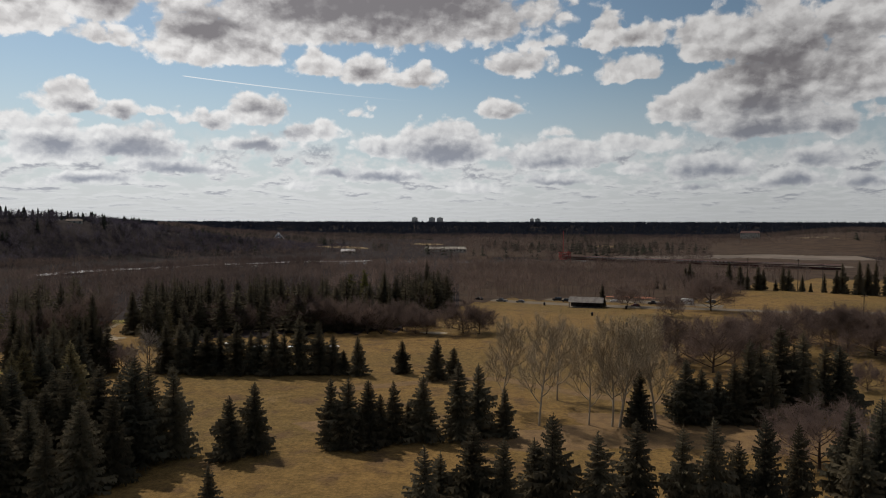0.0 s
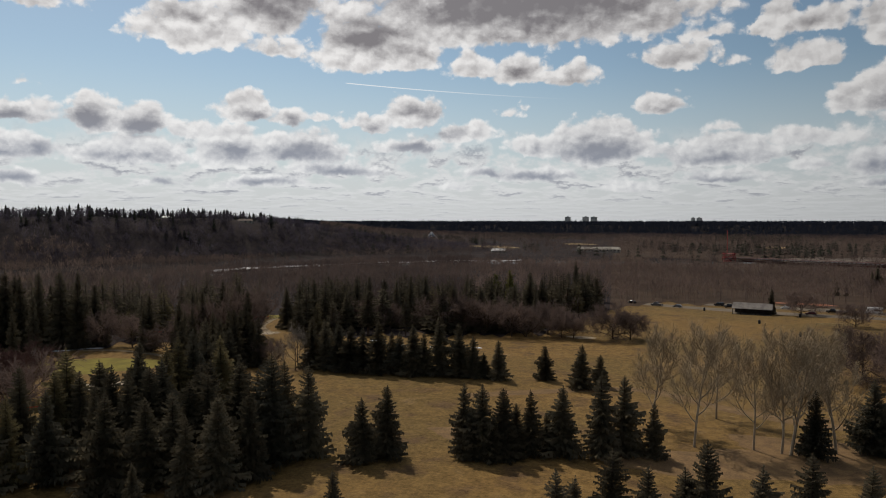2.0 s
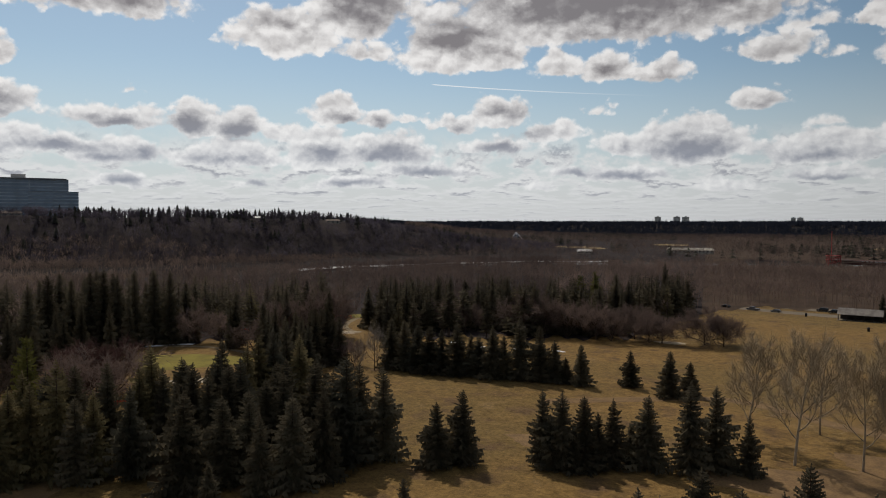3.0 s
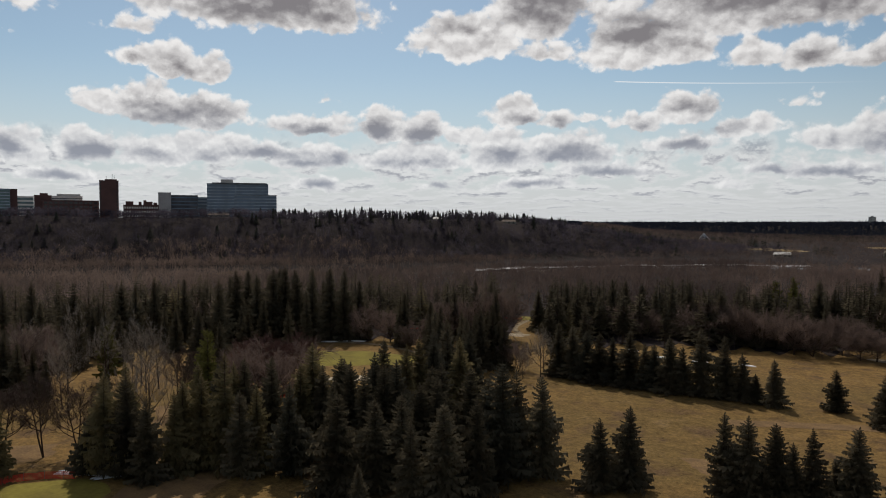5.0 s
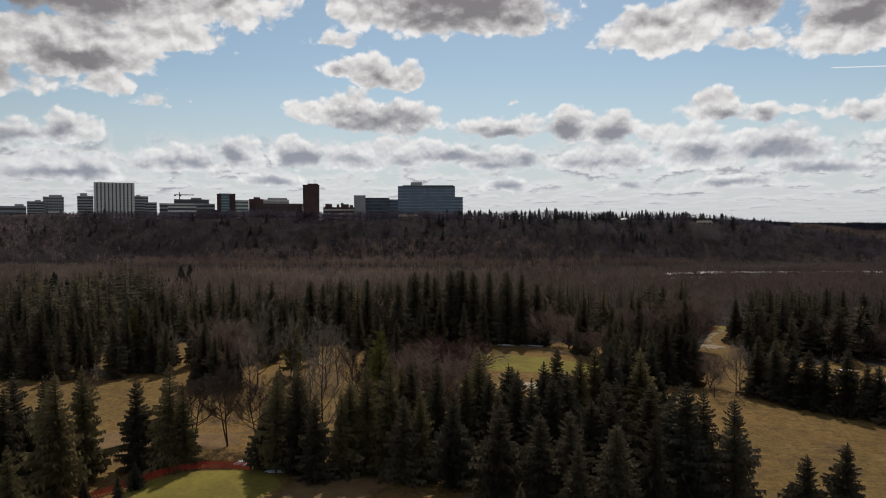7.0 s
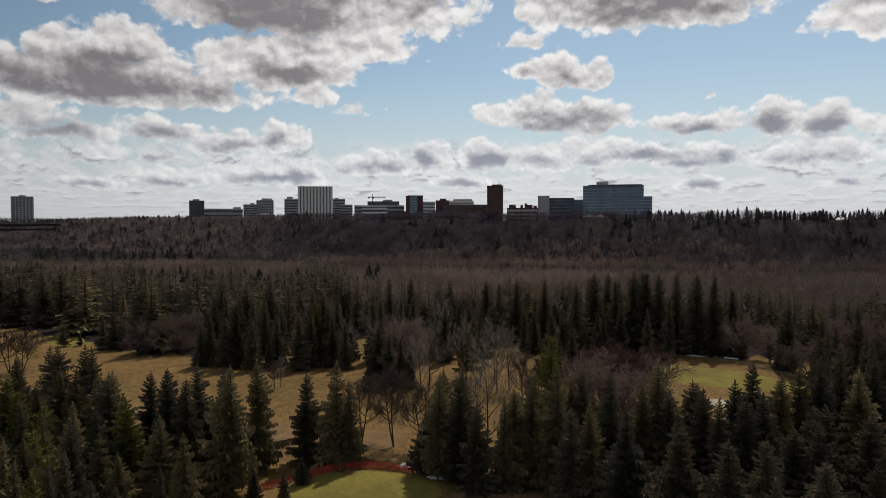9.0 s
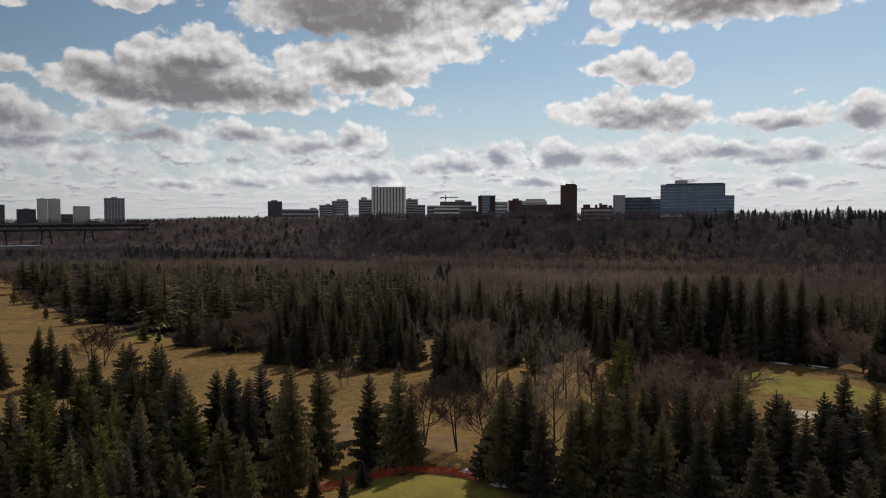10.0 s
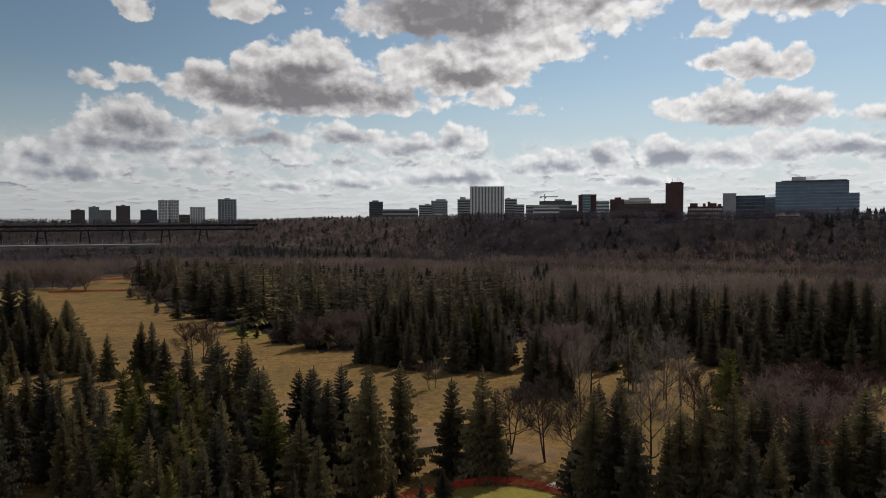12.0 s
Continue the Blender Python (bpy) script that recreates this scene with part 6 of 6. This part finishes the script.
# ---- roads, greens and other things in the park ----
ASPHALT = material("grey_asphalt", (0.175, 0.145, 0.112), 0.95, 0.2, 0.15, (0.135, 0.115, 0.092), spec=0.05)
GRAVEL = material("pale_gravel", (0.23, 0.185, 0.125), 0.95, 0.2, 0.2, (0.17, 0.135, 0.09), spec=0.05)
SAND = material("bunker_sand", (0.36, 0.30, 0.22), 0.95, 0.15, 0.3)
GREEN_TURF = material("mown_green", (0.185, 0.158, 0.036), 0.95, 0.35, 0.15, (0.140, 0.115, 0.030), spec=0.1)
SNOW = material("old_snow", (0.75, 0.75, 0.77), 0.6, 0.15, 0.8, (0.62, 0.62, 0.65), bump=0.4)
LITTER = material("leaf_litter", (0.140, 0.090, 0.048), 0.95, 0.5, 0.35, (0.185, 0.118, 0.058), bump=0.4, spec=0.1)


def strip(name, line, width, mat, label, category, lift=0.06):
    v, f = ribbon(line, width, lift)
    return tagged(part(name, mesh_arrays(name, v, f), mat, kind="structure"), label, category)


strip("road", ((-150, 520), (-95, 448), (-73, 412), (-61, 398), (-46, 387), (-27, 381), (-9, 376), (8, 370), (24, 366), (46, 362), (67, 363), (110, 366), (190, 370)), 11, ASPHALT, "grey asphalt park road", "road")
strip("parking_lane", ((-24, 404), (-4, 396), (14, 392), (32, 389), (54, 384), (75, 378)), 15, ASPHALT, "wide asphalt parking lane", "road", 0.09)
strip("cart_path", ((-213, 156), (-206, 168), (-194, 177), (-182, 182), (-172, 181), (-163, 179), (-153, 174), (-148, 179), (-140, 190)), 2.4, GRAVEL, "pale winding gravel cart path", "path")
strip("cart_path_far", ((-160, 232), (-171, 236), (-180, 248), (-186, 265), (-192, 284)), 2.4, GRAVEL, "pale gravel path between the trees", "path", 0.07)
# darker mottled band across the meadow, laid as a strip
strip("dark_band", ((-60, 168), (-22, 197), (-9, 186), (4, 176), (24, 172), (60, 176)), 4.5, LITTER, "darker brown band across the meadow", "litter", 0.05)
YARD = material("trodden_grey_yard", (0.17, 0.140, 0.115), 0.95, 0.3, 0.012, (0.11, 0.090, 0.076), spec=0.1)
strip("yard", (polar(-10.6, 800), polar(-13, 880), polar(-16, 900), polar(-22, 920)), 330, YARD, "bare grey-brown yard by the river", "yard", 0.15)
strip("river_road", (polar(-11, 1180), polar(-14, 1290), polar(-17, 1320), polar(-21, 1280)), 26, GRAVEL, "pale gravel yard by the river", "yard", 0.3)
strip("gravel_bank", (polar(-19, 1330), polar(-17.3, 1420), polar(-16.5, 1500)), 30, GRAVEL, "pale bare bank of sand and gravel", "bank", 0.5)
strip("ice_margin", tuple(polar(a, float(np.interp(a, RIVER_AZ, RIVER_D)) + 34) for a in (16, 20, 24, 28, 32, 36, 40)), 9, ICE, "strip of grey-white ice along the river bank", "ice", 2.6)


FIELD_TURF = material("pale_far_field", (0.30, 0.22, 0.11), 0.95, 0.3, 0.02, (0.22, 0.16, 0.08), spec=0.1)


def pad(name, cx, cy, a, b, rot, mat, label, category, lift, seed=0, ragged=0.12, kind="structure"):
    """A low mound with an uneven edge."""
    r = np.random.default_rng(seed)
    n, rings = 40, (0.0, 0.6, 0.92, 1.0)
    ph = r.uniform(0, 6.28, 4)
    V, Fc = [], []
    c, s = math.cos(radians(rot)), math.sin(radians(rot))
    for i, u in enumerate(rings):
        for k in range(n):
            q = 6.283 * k / n
            w = 1 + ragged * (math.sin(2 * q + ph[0]) + 0.6 * math.sin(3 * q + ph[1]) + 0.5 * math.sin(7 * q + ph[2]) + 0.3 * math.sin(13 * q + ph[3]))
            x, y = a * u * w * math.cos(q), b * u * w * math.sin(q)
            X, Y = cx + x * c - y * s, cy + x * s + y * c
            V.append((X, Y, float(land(X, Y)) + lift * (1 - u ** 6) + (0.03 if i < 3 else -0.05)))
    for i in range(len(rings) - 1):
        for k in range(n):
            k2 = (k + 1) % n
            Fc.append((i * n + k, i * n + k2, (i + 1) * n + k2, (i + 1) * n + k))
    return tagged(part(name, mesh_arrays(name, V, Fc), mat, kind=kind), label, category)


pad("far_field", *polar(18.2, 1150), 48, 80, 18, FIELD_TURF, "pale dry field between far woods", "field", 0.8, 90, 0.1)
pad("far_field_small", *polar(11.5, 1400), 40, 70, 12, FIELD_TURF, "small pale field between far woods", "field", 0.8, 91, 0.1)
pad("far_lot", *polar(-2.5, 1320), 26, 60, 0, FIELD_TURF, "bare pale lot between far woods", "field", 0.8, 92, 0.1)
pad("putting_green", -175, 155, 25, 13, 35, GREEN_TURF, "mown yellowish green putting green", "golf green", 0.15, 3, 0.06)
pad("putting_green_near", -119, 53, 10, 12, 0, GREEN_TURF, "mown yellowish green putting green", "golf green", 0.12, 4, 0.05)
pad("putting_green_far", -190, 275, 9, 7, 0, GREEN_TURF, "small mown putting green between spruces", "golf green", 0.12, 8, 0.06)
pad("mown_tee", -292, -22, 18, 7, 20, GREEN_TURF, "mown yellowish green tee beside the spruces", "golf tee", 0.1, 9, 0.08)
pad("bunker", -166, 232, 7, 3.5, 20, SAND, "pale sand bunker", "bunker", 0.05, 5)
pad("bunker_long", -148, 142, 10, 3.5, 60, SAND, "pale sand bunker beside the green", "bunker", 0.05, 6)
pad("bunker_small", -52, 268, 6, 2.5, 0, SAND, "pale sand bunker by the bare trees", "bunker", 0.05, 7)


for k, (x, y, a, b, rot) in enumerate(((-98, 108, 30, 15, -40), (-118, 84, 22, 12, -50), (-142, 96, 16, 10, 0), (-150, 50, 16, 9, 60), (-155, 10, 40, 18, 10), (4, 142, 24, 9, 10), (30, 150, 34, 12, 0), (-42, 140, 14, 7, 10))):
    pad("litter_patch_%s" % "abcdefgh"[k], x, y, a, b, rot, LITTER, "brown needle and leaf litter under spruces", "litter", 0.02, 80 + k, 0.16)


def snow_patch(x, y, a, b, rot, seed, h=0.25):
    tagged(pad("snow_patch", x, y, a, b, rot, SNOW, "melting patch of old white snow", "snow", h, seed, 0.22, ""), group="snow patches")


for k, (x, y, a, b, rot) in enumerate(((-126.0, 64.5, 4.2, 1.7, 40), (-121, 68, 4.4, 1.2, 70), (-120.5, 71, 2.2, 0.8, 80), (-108, 90, 1.6, 0.6, 20), (-137, -25, 4.0, 1.3, 30), (-133, -29, 2.5, 0.8, 60),
                                       (-196, 178, 5.0, 1.0, 40), (-201, 172, 3.5, 0.9, 40), (-92, 226, 2.4, 1.0, 10), (-103, 224, 2.2, 0.9, 5), (-80, 231, 2.0, 0.9, 12), (-116, 228, 2.4, 0.8, 0), (-118, 78, 1.6, 0.5, 50))):
    snow_patch(x, y, a, b, rot, 20 + k)

FENCE_RED = material("red_plastic_mesh", (0.55, 0.040, 0.030), 0.6, 0.2, 0.8, (0.45, 0.05, 0.03))
POST_GREY = material("steel_post", (0.16, 0.15, 0.14), 0.6, 0.2, 1.0)


def snow_fence(line, label="red plastic snow fence on thin steel posts", h=1.25, group="snow fences"):
    """A run of plastic mesh on posts: level strands and upright strips, sagging a little between posts."""
    pts = np.array(line, float)
    s = np.concatenate([[0], np.cumsum(np.hypot(*np.diff(pts, axis=0).T))])
    n = max(3, int(s[-1] / 1.0))
    u = np.linspace(0, s[-1], n + 1)
    px, py = np.interp(u, s, pts[:, 0]), np.interp(u, s, pts[:, 1])
    ob = tagged(new("snow_fence"), label, "fence", group)
    x0, y0 = px[0], py[0]
    z0 = float(land(x0, y0))
    ob.location = (x0, y0, z0)
    V, Fc = [], []
    r = np.random.default_rng(int(abs(x0) * 10))
    sag = [0.10 * abs(math.sin(math.pi * i / 3)) + r.uniform(0, 0.05) for i in range(n + 1)]

    def quad(p, q, a, b, c, d):
        k = len(V)
        V.extend(((px[p] - x0, py[p] - y0, a), (px[q] - x0, py[q] - y0, b), (px[q] - x0, py[q] - y0, c), (px[p] - x0, py[p] - y0, d)))
        Fc.append((k, k + 1, k + 2, k + 3))

    for i in range(n):
        g0, g1 = float(land(px[i], py[i])) - z0, float(land(px[i + 1], py[i + 1])) - z0
        for j in range(7):
            a = 0.08 + (h - 0.2) * j / 6
            quad(i, i + 1, g0 + a - sag[i], g1 + a - sag[i + 1], g1 + a + 0.12 - sag[i + 1], g0 + a + 0.12 - sag[i])
    part("mesh_panel", mesh_arrays("mesh_panel", V, Fc), FENCE_RED, ob)
    me = box_mesh("post", (-0.03, 0.03, -0.03, 0.03, -0.3, h + 0.1))
    me.materials.append(POST_GREY)
    for i in range(0, n + 1, 3):
        part("post", me, None, ob).location = (px[i] - x0, py[i] - y0, float(land(px[i], py[i])) - z0)


for line in (((-123.5, 37), (-125, 40.5), (-127, 43.5)), ((-127.5, 45), (-129, 48), (-130, 52), (-129.3, 56), (-127, 60), (-124, 62.5)), ((-147, 114), (-142, 117), (-138, 121), (-134, 124)), ((-328, 57), (-329, 66)), ((-205, 209), (-198, 213)),
             ((-455, -176), (-463, -166), (-468, -150), (-470, -138)), ((-556, -210), (-568, -196), (-582, -176)), ((-300, 92), (-297, 100)), ((-135, 33), (-128, 36)), ((-196, 262), (-190, 268))):
    snow_fence(line)
EARTH_RED = material("bare_red_earth", (0.36, 0.115, 0.055), 0.95, 0.25, 0.15, (0.26, 0.11, 0.065))
pad("earth_patch", 33, 412, 16, 7, 0, EARTH_RED, "patch of bare reddish earth by the road", "earth", 0.3, 61)
pad("earth_patch_far", -95, 330, 12, 6, 20, EARTH_RED, "patch of bare reddish earth by the trees", "earth", 0.2, 62)


# picnic shelter
def shelter():
    ob = tagged(new("picnic_shelter"), "low open picnic shelter with a grey pitched roof", "shelter")
    ob.matrix_basis = pose(7, 363, float(land(7, 363)), 0, 0, -8)
    bm = bmesh.new()
    w, d, h = 17, 8, 2.6
    pts = [bm.verts.new(p) for p in ((-w / 2, -d / 2, h), (w / 2, -d / 2, h), (w / 2, d / 2, h), (-w / 2, d / 2, h), (-w / 2, 0, h + 2.5), (w / 2, 0, h + 2.5))]
    for f in ((0, 1, 5, 4), (2, 3, 4, 5), (1, 2, 5), (3, 0, 4), (3, 2, 1, 0)):
        bm.faces.new([pts[i] for i in f])
    part("roof", bm, material("weathered_grey_roof", (0.20, 0.18, 0.165), 0.85, 0.2, 0.4), ob)
    post = box_mesh("post", (-0.15, 0.15, -0.15, 0.15, -0.2, 2.6))
    wood_dark = material("dark_stained_wood", (0.05, 0.036, 0.028), 0.8)
    post.materials.append(wood_dark)
    for k in range(6):
        for sy in (-3.6, 3.6):
            part("post", post, None, ob).location = (-w / 2 + 0.5 + (w - 1) * k / 5, sy, 0)
    part("back_wall", box_mesh("back_wall", (-w / 2 + 0.6, w / 2 - 0.6, 2.0, 2.3, 0, 2.5)), wood_dark, ob)
    part("slab", box_mesh("slab", (-w / 2, w / 2, -d / 2, d / 2, -0.3, 0.08)), ASPHALT, ob)


shelter()

TYRE = material("tyre_rubber", (0.02, 0.02, 0.02), 0.9)
PAINT = {"black": material("black_car_paint", (0.012, 0.012, 0.014), 0.25, 0.05, 1.0, spec=0.5), "white": material("white_car_paint", (0.70, 0.70, 0.69), 0.3, 0.05, 1.0, spec=0.5),
         "grey": material("grey_car_paint", (0.12, 0.12, 0.13), 0.3, 0.05, 1.0, spec=0.5), "red": material("dark_red_car_paint", (0.10, 0.015, 0.015), 0.3, 0.05, 1.0, spec=0.5)}


def car(kind, x, y, rot, paint, label):
    """A parked vehicle, nose along its own x."""
    L, W, H = {"car": (4.5, 1.8, 1.45), "suv": (4.9, 1.95, 1.85), "pickup": (5.8, 2.0, 1.9), "van": (6.8, 2.3, 2.9)}[kind]
    ob = tagged(new({"car": "car", "suv": "car", "pickup": "pickup_truck", "van": "camper_van"}[kind]), label, "car" if kind != "van" else "camper van", "parked cars")
    ob.matrix_basis = pose(x, y, float(land(x, y)) + 0.09, 0, 0, rot)
    low, belt = 0.28, H * 0.58 if kind != "van" else 1.2
    side = {"car": ((-0.5, low), (0.5, low), (0.5, belt * 0.85), (0.30, belt), (0.14, H), (-0.30, H), (-0.46, belt), (-0.5, belt)),
            "suv": ((-0.5, low), (0.5, low), (0.5, belt * 0.9), (0.30, belt), (0.18, H), (-0.46, H), (-0.5, belt)),
            "pickup": ((-0.5, low), (0.5, low), (0.5, belt * 0.9), (0.27, belt), (0.17, H), (-0.10, H), (-0.13, belt), (-0.5, belt)),
            "van": ((-0.5, low), (0.5, low), (0.5, belt * 0.8), (0.44, belt), (0.36, 2.1), (0.42, 2.3), (0.40, H), (-0.5, H))}[kind]
    bm = bmesh.new()
    loops = []
    for f in (-0.5, 0.5):
        loops.append([bm.verts.new((u * L, f * W * (0.86 if z > belt + 0.05 and kind != "van" else 1.0), z)) for u, z in side])
    n = len(side)
    for k in range(n):
        bm.faces.new((loops[0][k], loops[0][(k + 1) % n], loops[1][(k + 1) % n], loops[1][k]))
    bm.faces.new(loops[0][::-1])
    bm.faces.new(loops[1])
    bmesh.ops.recalc_face_normals(bm, faces=bm.faces)
    bmesh.ops.bevel(bm, geom=bm.edges[:], offset=0.05, segments=1, affect="EDGES")
    part("body", bm, PAINT[paint], ob)
    if kind != "van":
        x0, x1 = {"car": (-0.33, 0.18), "suv": (-0.44, 0.20), "pickup": (-0.10, 0.19)}[kind]
        part("glazing", box_mesh("glazing", (x0 * L, x1 * L, -W * 0.45, W * 0.45, belt + 0.04, H - 0.12)), GLASS_DARK, ob)
    else:
        part("glazing", box_mesh("glazing", (0.30 * L, 0.40 * L, -W * 0.505, W * 0.505, 1.25, 2.0), (-0.3 * L, 0.0, -W * 0.505, W * 0.505, 1.6, 2.1)), GLASS_DARK, ob)
    for u in (-0.31, 0.31):
        for f in (-0.46, 0.46):
            bm = bmesh.new()
            bmesh.ops.create_cone(bm, segments=14, radius1=0.34, radius2=0.34, depth=0.24, cap_ends=True, matrix=pose(u * L, f * W, 0.34, 90))
            wheel = part("wheel", bm, TYRE, ob)
            bm = bmesh.new()
            bmesh.ops.create_cone(bm, segments=10, radius1=0.2, radius2=0.2, depth=0.26, cap_ends=True, matrix=pose(u * L, f * W, 0.34, 90))
            part("rim", bm, STEEL, wheel, "grey steel rim")


for args in (("car", -50, 386, 150, "black", "dark car parked by the road"), ("pickup", -37, 380, 160, "grey", "grey pickup truck on the road"), ("car", -27, 378, 165, "grey", "grey car on the road"),
             ("suv", -8, 391, 170, "black", "black sport utility car parked"), ("suv", -3, 385, 165, "black", "black sport utility car parked"), ("car", 22, 386, 170, "white", "white car parked beside the spruce"),
             ("car", 31, 366, 175, "red", "dark red car on the road"), ("pickup", 41, 376, 165, "black", "black pickup truck parked"), ("pickup", 47, 376, 10, "black", "black pickup truck parked"),
             ("van", 58, 382, 175, "white", "white camper van parked under trees"), ("suv", 72, 394, 170, "grey", "grey car parked under trees")):
    car(*args)


def litter_bin(x, y):
    ob = tagged(new("litter_bin"), "dark round litter bin beside the road", "bin", "litter bins")
    ob.location = (x, y, float(land(x, y)))
    bm = bmesh.new()
    bmesh.ops.create_cone(bm, segments=12, radius1=0.45, radius2=0.5, depth=1.3, cap_ends=True, matrix=pose(0, 0, 0.65))
    part("drum", bm, STEEL_BLACK, ob)
    bm = bmesh.new()
    bmesh.ops.create_cone(bm, segments=12, radius1=0.52, radius2=0.2, depth=0.3, cap_ends=True, matrix=pose(0, 0, 1.45))
    part("lid", bm, STEEL_BLACK, ob)


for x, y in ((-14, 368), (26, 357), (9, 330), (22, 300)):
    litter_bin(x, y)


def rail_fence(a, b, label):
    ob = tagged(new("rail_fence"), label, "fence")
    A, B = Vector((*a, float(land(*a)))), Vector((*b, float(land(*b))))
    mat = material("weathered_pale_rail", (0.42, 0.36, 0.22), 0.8)
    for z in (0.5, 1.0):
        part("rail", bar(A + Vector((0, 0, z)), B + Vector((0, 0, z)), 0.16), mat, ob)
    n = 6
    for k in range(n + 1):
        p = A + (B - A) * k / n
        part("post", bar(p + Vector((0, 0, -0.2)), p + Vector((0, 0, 1.15)), 0.2), mat, ob)


rail_fence((30, 331), (45, 334), "low pale wooden rail fence on the turf")
rail_fence((-63, 277), (-50, 279), "low pale rail fence by bare trees")


def utility_pole(x, y, h, arms=True):
    ob = tagged(new("utility_pole"), "tall dark wooden utility pole", "pole", "utility poles")
    ob.location = (x, y, float(land(x, y)))
    bm = bmesh.new()
    bmesh.ops.create_cone(bm, segments=8, radius1=0.22, radius2=0.14, depth=h + 0.5, cap_ends=True, matrix=pose(0, 0, h / 2 - 0.25))
    part("pole", bm, material("tarred_pole", (0.035, 0.028, 0.024), 0.9), ob)
    if arms:
        part("crossarm", box_mesh("crossarm", (-1.3, 1.3, -0.09, 0.09, h - 1.2, h - 1.0)), BARK, ob)
        for k in (-1.1, 0, 1.1):
            part("insulator", box_mesh("insulator", (k - 0.07, k + 0.07, -0.07, 0.07, h - 1.0, h - 0.75)), CONCRETE_GREY, ob)


for x, y, h in ((126, 340, 12), (138, 475, 20), (111, 486, 20), (151, 471, 18), (100, 455, 12), (-560, -172, 12), (-490, -140, 9)):
    utility_pole(x, y, h)
